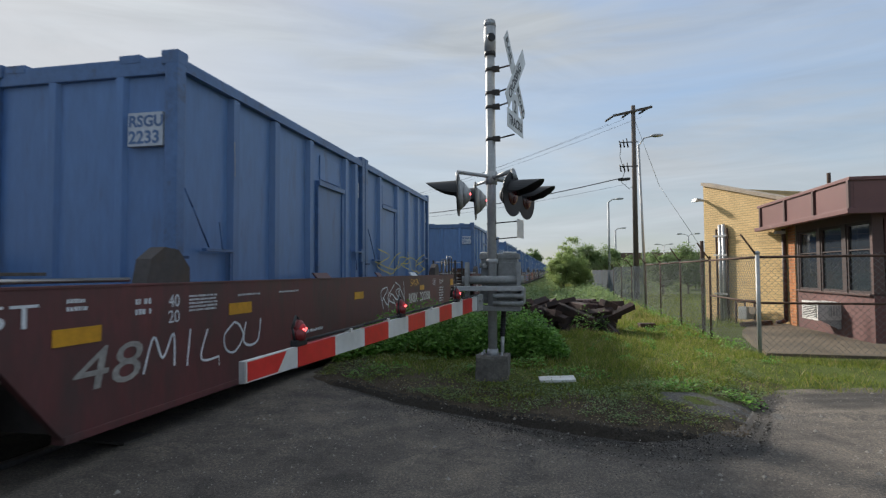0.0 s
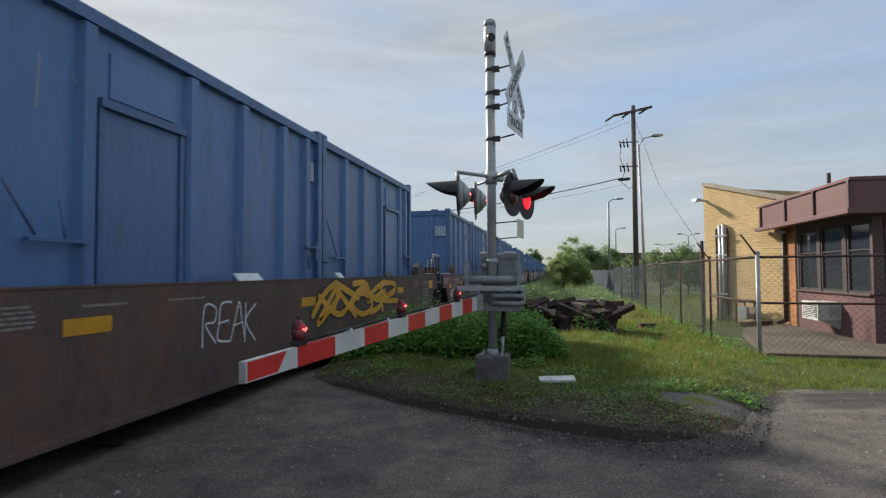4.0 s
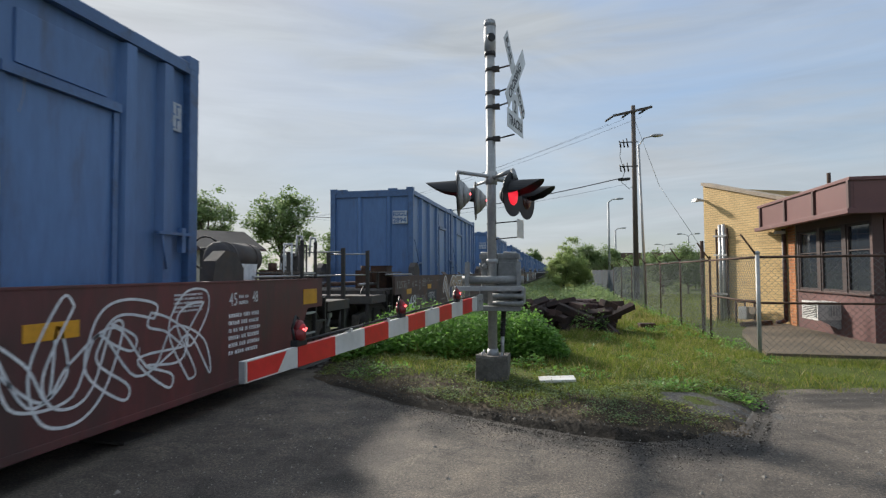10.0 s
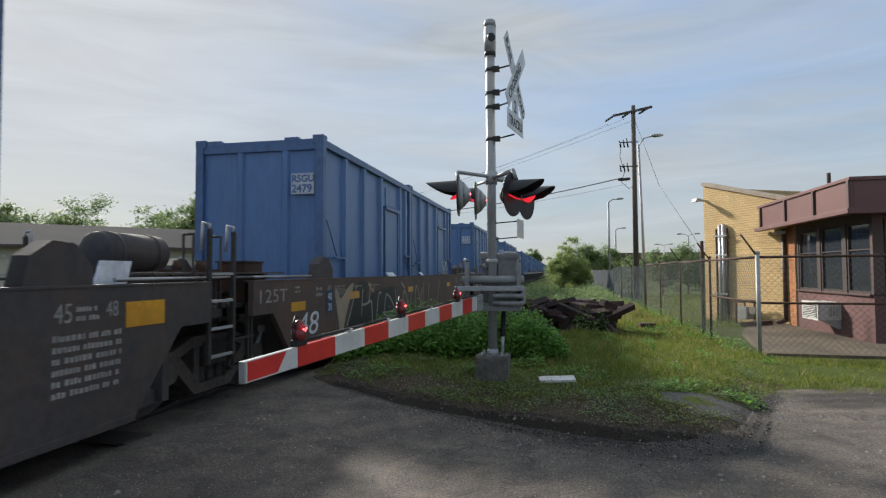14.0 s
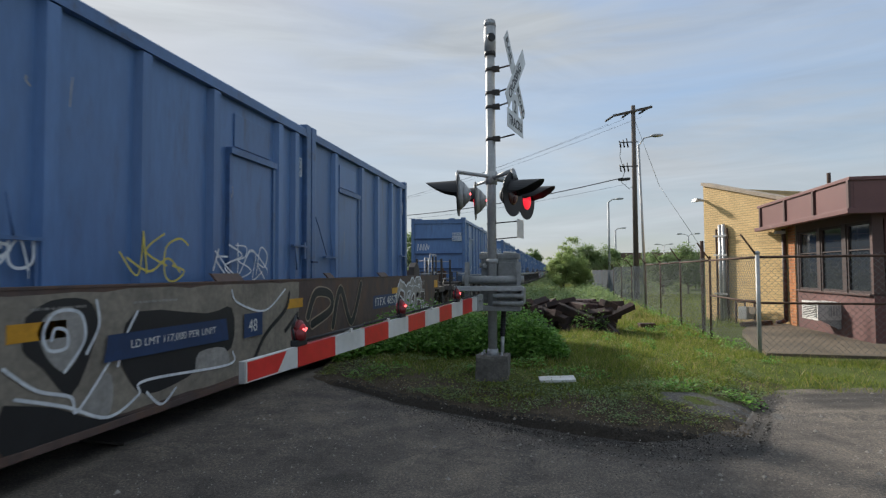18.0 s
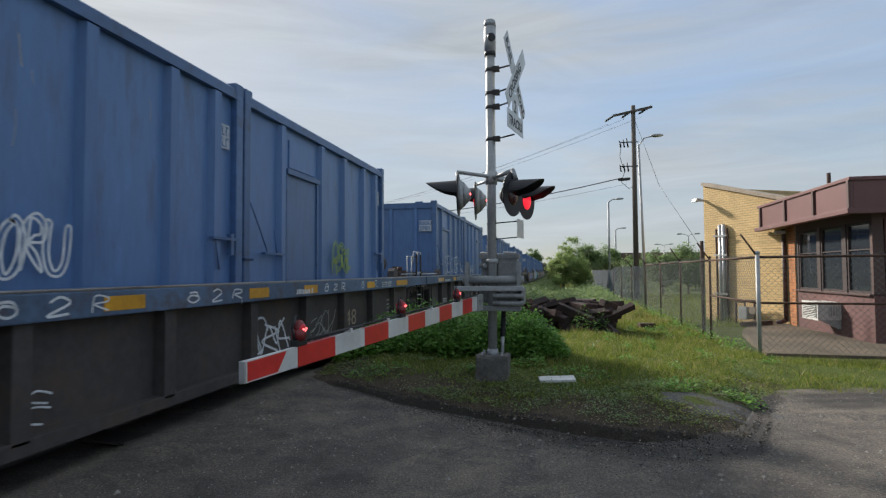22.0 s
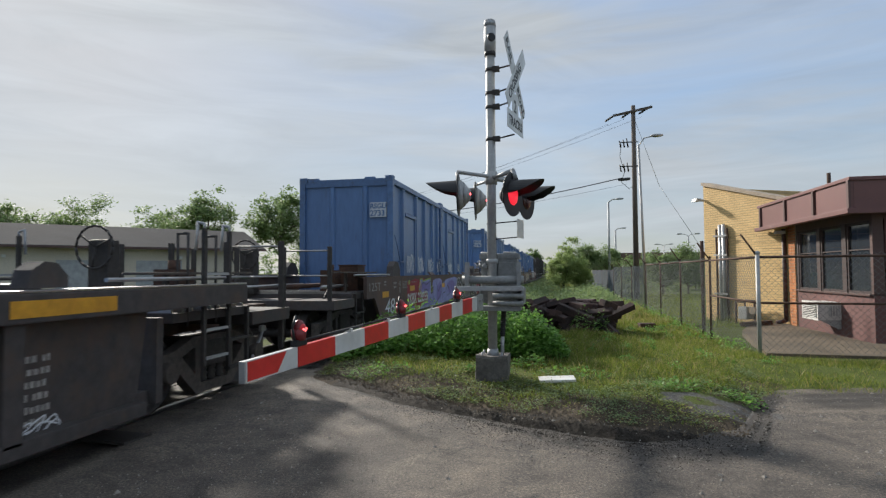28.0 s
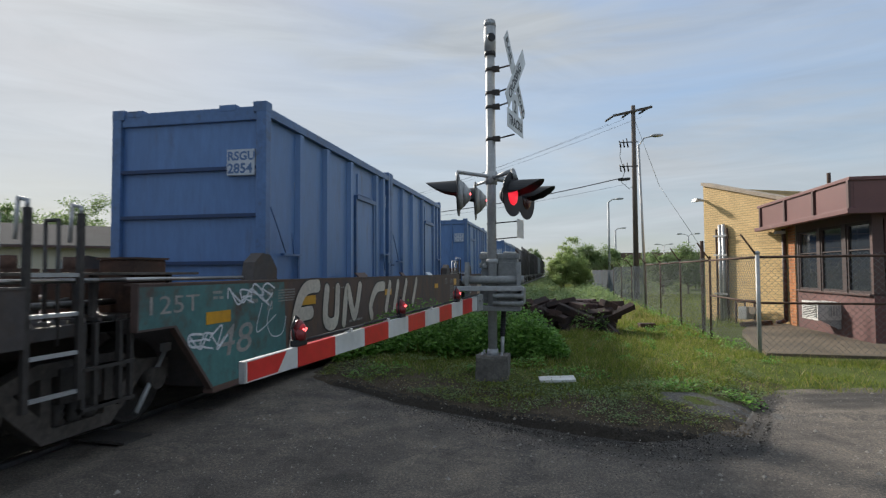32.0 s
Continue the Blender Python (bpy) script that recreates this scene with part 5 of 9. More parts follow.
            wire((xa + h * t0, y, za + (zb - za) * t0), (xa + h * t1, y, za + (zb - za) * t1))
    me = bpy.data.meshes.new("chain_link")
    me.from_pydata(vs, [], fs)
    me.materials.append(material)
    return me


def fence(name, p0, p1, bays, gz, corner, leaning, mid=9, cell=0.11, wire="link", rails=True):
    p0, p1 = Vector((*p0, 0)), Vector((*p1, 0))
    d = p1 - p0
    ang = math.degrees(math.atan2(d.y, d.x))
    f = thing(name, "galvanised chain-link fence with barbed-wire arms and weathered rails", "fence", Matrix.Translation(p0) @ pose(0, 0, gz, 0, 0, ang), group="chain-link fences")
    ln = d.length
    w = ln / bays
    lm = link_mesh(w, 0.05, 1.80, cell, M[wire])
    for i in range(bays):
        part("chain_link", lm, None, f, "galvanised diamond wire mesh", pose(i * w, 0, 0))
        if rails:
            part("top_rail", tube(bmesh.new(), (i * w, 0, 1.73), ((i + 1) * w, 0, 1.73), 0.022, 8), M["rust"], f)
        if i < mid:
            part("mid_rail", tube(bmesh.new(), (i * w, 0, 0.92), ((i + 1) * w, 0, 0.92), 0.020, 8), M["rust"], f)
    for i in range(bays + 1):
        if i == 0 and not corner:
            continue
        r = 0.036 if i == 0 else 0.027
        pb = tube(bmesh.new(), (0, 0, -0.15), (0, 0, 1.80), r, 12)
        ball(pb, (0, 0, 1.80), r * 1.25, 10, 6)
        po = part("post", pb, M["galv"] if i < 1 else M["rust"], f, m=pose(i * w, 0, 0))
        part("barb_arm", tube(bmesh.new(), (0, 0, 1.74), (0.02, leaning * 0.26, 2.14), 0.018, 6), M["rust"], po)
    for k in range(3):
        q = 0.35 + 0.3 * k
        part("barbed_wire", tube(bmesh.new(), (0, leaning * 0.26 * q, 1.74 + 0.4 * q), (ln, leaning * 0.26 * q, 1.74 + 0.4 * q), 0.0018, 4), M["rust"], f)
    return f


fence("fence", (3.48, 11.05), (3.44, 23.85), 4, 0.0, True, 1, 1)
fence("fence", (3.48, 11.05), (9.48, 10.45), 2, 0.0, False, 1)
fence("fence", (3.44, 23.85), (3.40, 36.65), 3, -0.08, False, 1, 0, 0.075, "link_shaded", False)
fence("fence", (3.40, 36.65), (3.25, 62.0), 6, -0.22, False, 1, 0, 0.055, "link_shaded", False)
solid("gate_post", tube(bmesh.new(), (0, 0, -0.1), (0, 0, 2.25), 0.045, 12), M["rust"], "rusty square-topped steel gate post by the fence", "post", pose(3.62, 15.6, 0.0))


# ---- buildings on the fenced lot ----
def brick_wall_material(name, a, b, mortar, bw, bh):
    m = bpy.data.materials.new(name)
    m.use_nodes = True
    n, l = m.node_tree.nodes, m.node_tree.links
    p = n["Principled BSDF"]
    p.inputs["Roughness"].default_value = 0.88
    tc, mp, br = n.new("ShaderNodeTexCoord"), n.new("ShaderNodeMapping"), n.new("ShaderNodeTexBrick")
    mp.inputs["Rotation"].default_value = (radians(90), 0, 0)
    l.new(tc.outputs["Object"], mp.inputs["Vector"])
    l.new(mp.outputs["Vector"], br.inputs["Vector"])
    br.inputs["Color1"].default_value, br.inputs["Color2"].default_value, br.inputs["Mortar"].default_value = (*a, 1), (*b, 1), (*mortar, 1)
    br.inputs["Scale"].default_value = 1.0
    br.inputs["Brick Width"].default_value, br.inputs["Row Height"].default_value = bw, bh
    br.inputs["Mortar Size"].default_value, br.inputs["Mortar Smooth"].default_value = 0.010, 0.3
    ns = n.new("ShaderNodeTexNoise")
    ns.inputs["Scale"].default_value, ns.inputs["Detail"].default_value = 1.3, 8
    l.new(tc.outputs["Object"], ns.inputs["Vector"])
    mr = n.new("ShaderNodeMapRange")
    mr.inputs["To Min"].default_value, mr.inputs["To Max"].default_value = 0.72, 1.25
    l.new(ns.outputs["Fac"], mr.inputs["Value"])
    sc = n.new("ShaderNodeVectorMath")
    sc.operation = "SCALE"
    l.new(br.outputs["Color"], sc.inputs[0])
    l.new(mr.outputs["Result"], sc.inputs["Scale"])
    l.new(sc.outputs["Vector"], p.inputs["Base Color"])
    bp = n.new("ShaderNodeBump")
    bp.inputs["Strength"].default_value, bp.inputs["Distance"].default_value, bp.invert = 0.6, 0.012, True
    l.new(br.outputs["Fac"], bp.inputs["Height"])
    l.new(bp.outputs["Normal"], p.inputs["Normal"])
    return m


M["yellow_bricks"] = brick_wall_material("yellow_brickwork", (0.76, 0.53, 0.25), (0.68, 0.46, 0.21), (0.50, 0.36, 0.18), 0.205, 0.072)


def yellow_building():
    b = thing("brick_building", "yellow brick building with a sloping parapet and wall conduits", "building", pose(4.74, 20.05, -0.05, 0, 0, -63.2))
    w = bmesh.new()
    prism(w, [(0, -0.1), (4.6, -0.1), (4.6, 3.05), (0, 4.32)], "y", 0, 0.3)
    part("wall", w, M["yellow_bricks"], b, "sunlit yellow brick wall")
    part("wall", bbox(0, 0.304, -0.1, 0.3, 9, 4.22), M["yellow_bricks"], b, "yellow brick wall")
    part("wall", bbox(4.3, 0.304, -0.1, 4.6, 9, 2.95), M["yellow_bricks"], b)
    part("wall", bbox(0.304, 8.7, -0.1, 4.296, 9, 2.74), M["yellow_bricks"], b)
    rf = bmesh.new()
    prism(rf, [(0.3, 3.85), (4.3, 2.75), (4.3, 2.87), (0.3, 3.97)], "y", 0.304, 8.69)
    part("roof", rf, M["roof"], b)
    cp = bmesh.new()
    prism(cp, [(-0.04, 4.335), (4.65, 3.04), (4.65, 3.14), (-0.04, 4.435)], "y", -0.06, 0.36)
    part("coping", cp, M["tan"], b, "tan stone coping")
    for x, r in ((0.62, 0.035), (0.78, 0.06), (0.93, 0.06), (1.06, 0.035)):
        part("conduit", tube(bmesh.new(), (x, -0.07, -0.05), (x, -0.07, 2.98 if r > 0.05 else 2.85), r, 10), M["alu"] if r > 0.05 else M["rust"], b, "vertical metal conduit on the wall")
    for z in (0.8, 2.0, 2.6):
        part("conduit_strap", bbox(0.56, -0.145, z, 1.12, -0.13, z + 0.05), M["galv"], b)
    lt = bmesh.new()
    box(lt, 0.02, -0.40, 3.80, 0.10, -0.02, 3.86)
    prism(lt, [(-0.44, 3.78), (-0.26, 3.78), (-0.22, 3.88), (-0.40, 3.88)], "x", -0.04, 0.16)
    part("wall_lamp", lt, M["galv"], b, "small grey wall lamp")
    part("vent_pipe", tube(bmesh.new(), (3.3, 1.4, 3.4), (3.3, 1.4, 4.25), 0.05, 10), M["rust"], b)
    return b


yellow_building()


def gas_meters():
    g = thing("utility_meter", "grey utility meters and pipes standing by the brick wall", "utility meter", pose(5.22, 18.55, -0.28, 0, 0, -63))
    part("pipe", tubes([(0, 0, 0), (0, 0, 0.85), (0.35, 0, 0.85), (0.35, 0, 0.7)], 0.03, 8), M["rust"], g)
    part("meter", bbox(0.2, -0.12, 0.35, 0.52, 0.14, 0.72, 0.04), M["galv"], g)
    part("pipe", tubes([(0.7, 0, 0), (0.7, 0, 0.9), (0.36, 0, 0.9)], 0.03, 8), M["rust"], g)
    part("regulator", tube(bmesh.new(), (0.7, -0.1, 0.62), (0.7, 0.06, 0.62), 0.11, 12), M["tan"], g)
    return g


gas_meters()


def brown_building():
    b = thing("office_building", "low maroon office building with a flat overhanging roof and dark windows", "building", pose(0, 0, 0))
    X0, Y0, Y1, XE = 6.20, 12.93, 16.66, 14.0
    part("wall", bbox(X0, Y0, -0.1, X0 + 0.22, Y1, 0.97), M["brown_wall"], b, "maroon painted lower wall")
    part("wall", bbox(X0, Y0, 2.50, X0 + 0.22, Y1, 2.86), M["frame_brown"], b)
    part("wall", bbox(X0 + 0.224, Y0, -0.1, XE, Y0 + 0.22, 2.86), M["brown_wall"], b, "maroon painted end wall")
    part("wall", bbox(XE, Y0, -0.1, XE + 0.2, 22, 2.86), M["brown_wall"], b)
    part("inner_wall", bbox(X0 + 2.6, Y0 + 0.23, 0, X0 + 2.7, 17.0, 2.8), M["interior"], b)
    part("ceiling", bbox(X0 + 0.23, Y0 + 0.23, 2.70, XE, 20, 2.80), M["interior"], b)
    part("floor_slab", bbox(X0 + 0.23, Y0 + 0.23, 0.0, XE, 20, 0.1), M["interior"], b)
    sill = bbox(X0 - 0.06, Y0 + 0.05, 0.955, X0 + 0.2, Y1 - 0.02, 1.0, 0.008)
    part("window_sill", sill, M["frame_brown"], b)
    ys = [(13.02, 14.02), (14.20, 15.28), (15.46, 16.54)]
    for k, (a, c) in enumerate(ys):
        fr = bmesh.new()
        t = 0.06
        box(fr, X0 + 0.02, a, 1.0, X0 + 0.12, a + t, 2.5)
        box(fr, X0 + 0.02, c - t, 1.0, X0 + 0.12, c, 2.5)
        box(fr, X0 + 0.02, a + t, 2.44, X0 + 0.12, c - t, 2.5)
        box(fr, X0 + 0.02, a + t, 1.0, X0 + 0.12, c - t, 1.05)
        box(fr, X0 + 0.03, a + t, 1.90, X0 + 0.10, c - t, 1.925)
        w = part("window", fr, M["sash_shaded"], b, "brown framed window, frame coloured as in eaves shade, dark glass")
        for z0, z1 in ((1.05, 1.90), (1.925, 2.44)):
            part("pane", bbox(X0 + 0.06, a + t, z0, X0 + 0.07, c - t, z1), M["glass"], w)
        part("blind", bbox(X0 + 0.085, a + t + 0.02, 1.80 - 0.03 * k, X0 + 0.09, c - t - 0.30 * (k == 2) - 0.02, 2.43), M["blind"], w, "half-drawn pale blind")
        if k < 2:
            part("mullion", bbox(X0 + 0.0, c + 0.002, 1.0, X0 + 0.2, ys[k + 1][0] - 0.002, 2.5), M["sash_shaded"], b)
    part("mullion", bbox(X0, 16.543, 1.0, X0 + 0.2, Y1 - 0.002, 2.5), M["sash_shaded"], b)
    part("mullion", bbox(X0, Y0 + 0.002, 1.0, X0 + 0.2, 13.018, 2.5), M["frame_brown"], b)
    # overhanging roof with battened fascia
    FX, FY0, FY1 = 5.70, 12.62, 17.80
    part("roof", bbox(FX + 0.06, FY0 + 0.06, 2.88, XE + 0.6, FY1 + 4, 3.24), M["brown_metal"], b)
    part("soffit", bbox(FX + 0.02, FY0 + 0.02, 2.80, XE + 0.6, FY1, 2.876), M["frame_brown"], b)
    part("fascia", bbox(FX, FY0, 2.70, FX + 0.05, FY1, 3.26, 0.006), M["brown_metal"], b, "maroon metal fascia")
    part("fascia", bbox(FX + 0.052, FY0 - 0.002, 2.70, XE + 0.6, FY0 + 0.05, 3.26), M["brown_metal"], b, "maroon metal fascia")
    part("fascia_ledge", bbox(FX - 0.12, FY0 - 0.12, 2.60, FX + 0.05, FY1 + 0.1, 2.70, 0.01), M["brown_metal"], b)
    part("fascia_ledge", bbox(FX + 0.052, FY0 - 0.12, 2.60, XE + 0.6, FY0 + 0.05, 2.70), M["brown_metal"], b)
    part("roof_edge", bbox(FX - 0.04, FY0 - 0.04, 3.26, FX + 0.2, FY1 + 0.1, 3.33, 0.01), M["brown_metal"], b)
    part("roof_edge", bbox(FX + 0.202, FY0 - 0.04, 3.26, XE + 0.6, FY0 + 0.2, 3.33, 0.01), M["brown_metal"], b)
    for y in (FY0 + 0.03, 14.25, 15.9, 17.68):
        part("batten", bbox(FX - 0.05, y - 0.045, 2.70, FX - 0.002, y + 0.045, 3.26, 0.006), M["frame_brown"], b)
    # orange brick pier with its bricks
    pier = part("brick_pier", bbox(X0 - 0.02, Y1 + 0.003, -0.1, X0 + 0.3, 17.10, 2.80), M["mortar"], b, "orange brick pier")
    bme = done(bbox(-0.006, 0, 0, 0.012, 0.205, 0.062, 0.004), "brick", M["orange_brick"])
    for r in range(36):
        for k in range(2):
            part("brick", bme, None, pier, m=pose(X0 - 0.03, Y1 + 0.01 + k * 0.216 + (0.0 if r % 2 else 0.005), -0.02 + r * 0.077))
    part("downspout", tubes([(X0 - 0.10, 17.22, 2.62), (X0 - 0.10, 17.22, 0.12), (X0 - 0.35, 17.20, 0.06)], 0.055, 8), M["frame_brown"], b)
    part("floodlight", bbox(X0 - 0.36, 17.0, 2.48, X0 - 0.12, 17.18, 2.56, 0.01), M["white"], b, "white eaves floodlight")
    return b


brown_building()


def air_conditioner():
    a = thing("air_conditioner", "white window air conditioner fixed through the wall", "air conditioner", pose(6.198, 14.30, 0.37))
    part("case", bbox(-0.45, 0.0, 0.0, 0.0, 0.82, 0.40, 0.015), M["white"], a, "white metal case")
    part("front_frame", bbox(-0.485, -0.015, -0.012, -0.452, 0.835, 0.412, 0.01), M["white"], a, "white front frame")
    part("front_grille", bbox(-0.492, 0.05, 0.04, -0.487, 0.77, 0.37), M["iron"], a)
    for k in range(8):
        part("louvre", bbox(-0.505, 0.05, 0.05 + k * 0.040, -0.492, 0.77, 0.068 + k * 0.040), M["white"], a)
    part("side_grille", bbox(-0.26, -0.012, 0.10, -0.05, -0.001, 0.32), M["galv"], a)
    for k in range(4):
        part("louvre", bbox(-0.25 + k * 0.055, -0.022, 0.10, -0.235 + k * 0.055, -0.012, 0.32), M["white"], a)
    br = bmesh.new()
    prism(br, [(-0.42, 0.0), (0.0, 0.0), (0.0, -0.20), (-0.06, -0.20)], "y", 0.03, 0.07)
    part("bracket", br, M["galv"], a)
    return a


air_conditioner()
pad = bmesh.new()
prism(pad, [(3.62, 11.15), (14, 10.4), (14, 12.9), (6.15, 12.9), (6.15, 17.3), (5.4, 17.7), (4.4, 15.2)], "z", -0.12, 0.03)
solid("concrete_pad", pad, M["yard"], "worn concrete yard in front of the office building", "pavement", kind="structure")
solid("wheel_stop", bbox(-0.6, -0.08, 0, 0.6, 0.08, 0.12, 0.03), M["rust"], "dark timber wheel stop on the yard", "wheel stop", pose(5.2, 16.7, 0.02, 0, 0, 40))


# ---- poles, lamps and wires ----
def utility_pole(x, y, h):
    u = thing("utility_pole", "tall weathered wooden utility pole with crossarm and insulators", "utility pole", pose(x, y, -0.1))
    part("pole", tube(bmesh.new(), (0, 0, 0), (0, 0, h), 0.165, 14, 0.115), M["pole_wood"], u)
    d = Vector((0.80, -0.60, 0))
    arm = bmesh.new()
    m = Matrix.Translation((0, 0, h - 0.35)) @ Matrix.Rotation(math.atan2(d.y, d.x), 4, "Z")
    box(arm, -1.2, -0.16, -0.06, 1.2, -0.04, 0.06, m)
    part("crossarm", arm, M["pole_wood"], u)
    for s_ in (-1.1, 0.0, 1.1):
        p = d * s_ + Vector((0, 0, h - 0.25))
        ib = bmesh.new()
        tube(ib, p, p + Vector((-0.6, 0.55, -0.28)), 0.035, 8)
        for k in range(4):
            q = p + Vector((-0.6, 0.55, -0.28)) * (0.35 + 0.17 * k)
            ball(ib, q, 0.075, 8, 5)
        part("insulator", ib, M["black"], u)
    gear = bmesh.new()
    for z in (h - 2.1, h - 3.5):
        box(gear, -0.75, -0.03, z - 0.03, 0.25, 0.03, z + 0.03)
        for k, xx in enumerate((-0.72, -0.52, -0.32)):
            tube(gear, (xx, 0, z - 0.30), (xx - 0.08, 0, z + 0.10 + 0.06 * k), 0.045, 8, 0.03)
    part("switchgear", gear, M["black"], u, "dark cut-outs and arresters")
    part("jumper", tubes([(-0.7, 0, h - 2.2), (-0.78, 0, h - 2.9), (-0.6, 0, h - 3.6)], 0.015, 5), M["rubber"], u)
    part("jumper", tubes([(-0.5, 0, h - 3.7), (-0.72, 0, h - 4.4), (-0.3, 0, h - 4.8), (0, 0, h - 4.6)], 0.015, 5), M["rubber"], u)
    part("splice_case", tube(bmesh.new(), (-0.35, -0.5, h - 4.30), (-1.0, -1.6, h - 4.50), 0.085, 8), M["rubber"], u)
    part("guy_wire", tubes([(0, 0, h - 0.6), (1.4, 0.4, h - 4.6), (4.2, 1.2, 2.2)], 0.012, 5), M["galv"], u)
    return u


utility_pole(4.42, 34.2, 11.1)


def street_lamp(x, y, h, reach, r=0.07, ang=0, double=False):
    s_ = thing("street_lamp", "grey steel street lamp with a cobra head" if not double else "grey steel lot lamp with two heads", "street lamp", pose(x, y, -0.1, 0, 0, ang), group="street lamps")
    part("pole", tube(bmesh.new(), (0, 0, 0), (0, 0, h - 0.3), r * 1.4, 10, r), M["galv"], s_)
    for sg in ((1, -1) if double else (1,)):
        part("arm", tubes([(0, 0, h - 0.35), (sg * reach * 0.4, 0, h - 0.05), (sg * reach, 0, h)], r * 0.55, 8), M["galv"], s_)
        hd = bmesh.new()
        q = 0.20 if r < 0.05 else 0.32
        ball(hd, (sg * (reach + q * 0.8), 0, h + 0.02), q, 12, 8, (1.3, 0.55, 0.35))
        part("lamp_head", hd, M["galv"], s_)
    return s_


near_lamp = street_lamp(3.44, 23.9, 6.95, 0.55, 0.045)
near_lamp.matrix_world = pose(3.44, 23.9, -0.1, 0, -1.5, 0)
street_lamp(5.35, 62.0, 9.1, 0.9, 0.10)
street_lamp(9.05, 93.4, 8.3, 1.0, 0.12)
street_lamp(18.0, 85.0, 6.7, 0.9, 0.08, 0, True)
street_lamp(18.3, 105.5, 6.2, 0.9, 0.08, 0, True)


def wire(a, b, sag, r, label):
    a, b = Vector(a), Vector(b)
    pts = []
    for k in range(13):
        t = k / 12
        p = a.lerp(b, t)
        p.z -= sag * 4 * t * (1 - t)
        pts.append(p)
    bm = bmesh.new()
    rings = [[bm.verts.new(p + Vector((0, r * math.cos(j * 1.2566), r * math.sin(j * 1.2566)))) for j in range(5)] for p in pts]
    for g_, h_ in zip(rings[:-1], rings[1:]):
        for j in range(5):
            bm.faces.new((g_[j], g_[(j + 1) % 5], h_[(j + 1) % 5], h_[j]))
    solid("overhead_wire", bm, M["rubber"], label, "wire", group="overhead wires")


wire((3.6, 32.6, 6.6), (-24.0, 52.0, 7.0), 0.9, 0.028, "thick dark overhead communication cable")
for s_, z in ((-1.1, 10.3), (0.0, 10.4), (1.1, 10.3)):
    wire((4.0 + 0.8 * s_, 34.75 - 0.6 * s_, z), (-32.0 + 0.8 * s_, 68.0 - 0.6 * s_, z - 1.8), 1.1, 0.007, "thin overhead power line")
wire((4.0, 34.4, 6.5), (-30.0, 66.0, 8.2), 1.0, 0.008, "thin overhead power line")


# ---- vegetation ----
def leaf_cloud(rng, centres, count, size, name, material, flat=0.5):
    """Many small leaves scattered loosely through overlapping clumps."""
    vs, fs = [], []
    tot = sum(c[3] ** 2 for c in centres)
    for cx, cy, cz, r in centres:
        for _ in range(max(3, int(count * r * r / tot))):
            k = r * 0.55
            p = Vector((cx + rng.gauss(0, k), cy + rng.gauss(0, k), cz + rng.gauss(0, k * 0.75)))
            a = Vector((rng.gauss(0, 1), rng.gauss(0, 1), rng.gauss(0, flat))).normalized() * size * rng.uniform(0.6, 1.3)
            b = a.cross(Vector((rng.gauss(0, .5), rng.gauss(0, .5), 1))).normalized() * size * 0.5
            i = len(vs)
            vs += [tuple(p - a), tuple(p - b * 0.9 + a * 0.1), tuple(p + a), tuple(p + b * 0.9 + a * 0.1)]
            fs.append((i, i + 1, i + 2, i + 3))
    me = bpy.data.meshes.new(name)
    me.from_pydata(vs, [], fs)
    me.materials.append(material)
    return me


def tree(x, y, h, spread, seed, material, label, leaves=5000, size=0.12, low=0.25, z=0.0):
    rng = random.Random(seed)
    t = thing("tree", label, "tree", pose(x, y, z), group="trees")
    th = h * (low + 0.22)
    bm = tube(bmesh.new(), (0, 0, -0.2), (0.05 * h * rng.uniform(-.3, .3), 0, th), 0.022 * h, 9, 0.013 * h)
    part("trunk", bm, M["bark"], t)
    lm = bmesh.new()
    centres = []
    zc, hz = h * (low + 1.0) / 2, h * (1.0 - low) / 2
    for k in range(100):
        u, v, w = rng.gauss(0, 1), rng.gauss(0, 1), rng.gauss(0, 1)
        q = math.sqrt(u * u + v * v + w * w) or 1
        rr = (0.30 + 0.70 * rng.random() ** 0.55) * (0.82 + 0.55 * noise.noise(Vector((u / q * 1.7 + seed * 3.3, v / q * 1.7, w / q * 1.7))))
        p = Vector((u / q * spread * rr, v / q * spread * rr, zc + w / q * hz * rr * 0.92))
        centres.append((*p, spread * rng.uniform(0.09, 0.25)))
        if k % 9 == 0:
            s0 = Vector((0, 0, th * rng.uniform(0.5, 1.0)))
            mid = s0.lerp(p, 0.5) + Vector((0, 0, 0.04 * h))
            tube(lm, s0, mid, 0.008 * h, 6, 0.005 * h)
            tube(lm, mid, p, 0.005 * h, 6, 0.002 * h)
    part("limb", lm, M["bark"], t)
    part("crown", leaf_cloud(rng, centres, leaves * 1.5, size * 1.0, "crown", material), None, t)
    return t


tree(0.45, 41.0, 4.1, 1.55, 1, M["leaf_light"], "light green young tree beside the track bed", 13000, 0.075, 0.0, -0.1)
tree(1.75, 41.5, 2.2, 1.0, 2, M["leaf_light"], "light green bushy sapling by the fence", 5000, 0.07, 0.0, -0.1)
tree(2.9, 62.0, 4.9, 2.5, 3, M["leaf"], "round dark green tree beyond the fence", 7000, 0.12, 0.1, -0.1)
tree(5.6, 64.0, 4.4, 1.7, 4, M["leaf"], "round dark green tree beyond the fence", 5000, 0.12, 0.1, -0.1)
tree(-10.5, 150.0, 7.5, 4.0, 5, M["leaf"], "distant dark green tree by the railway", 3000, 0.4, 0.1)
tree(-9.0, 230.0, 11.0, 4.0, 6, M["leaf"], "distant tall tree by the railway", 2000, 0.5, 0.2)
tree(8.4, 40.0, 3.1, 1.9, 7, M["leaf"], "dense shrub behind the fence", 6000, 0.09, 0.0)
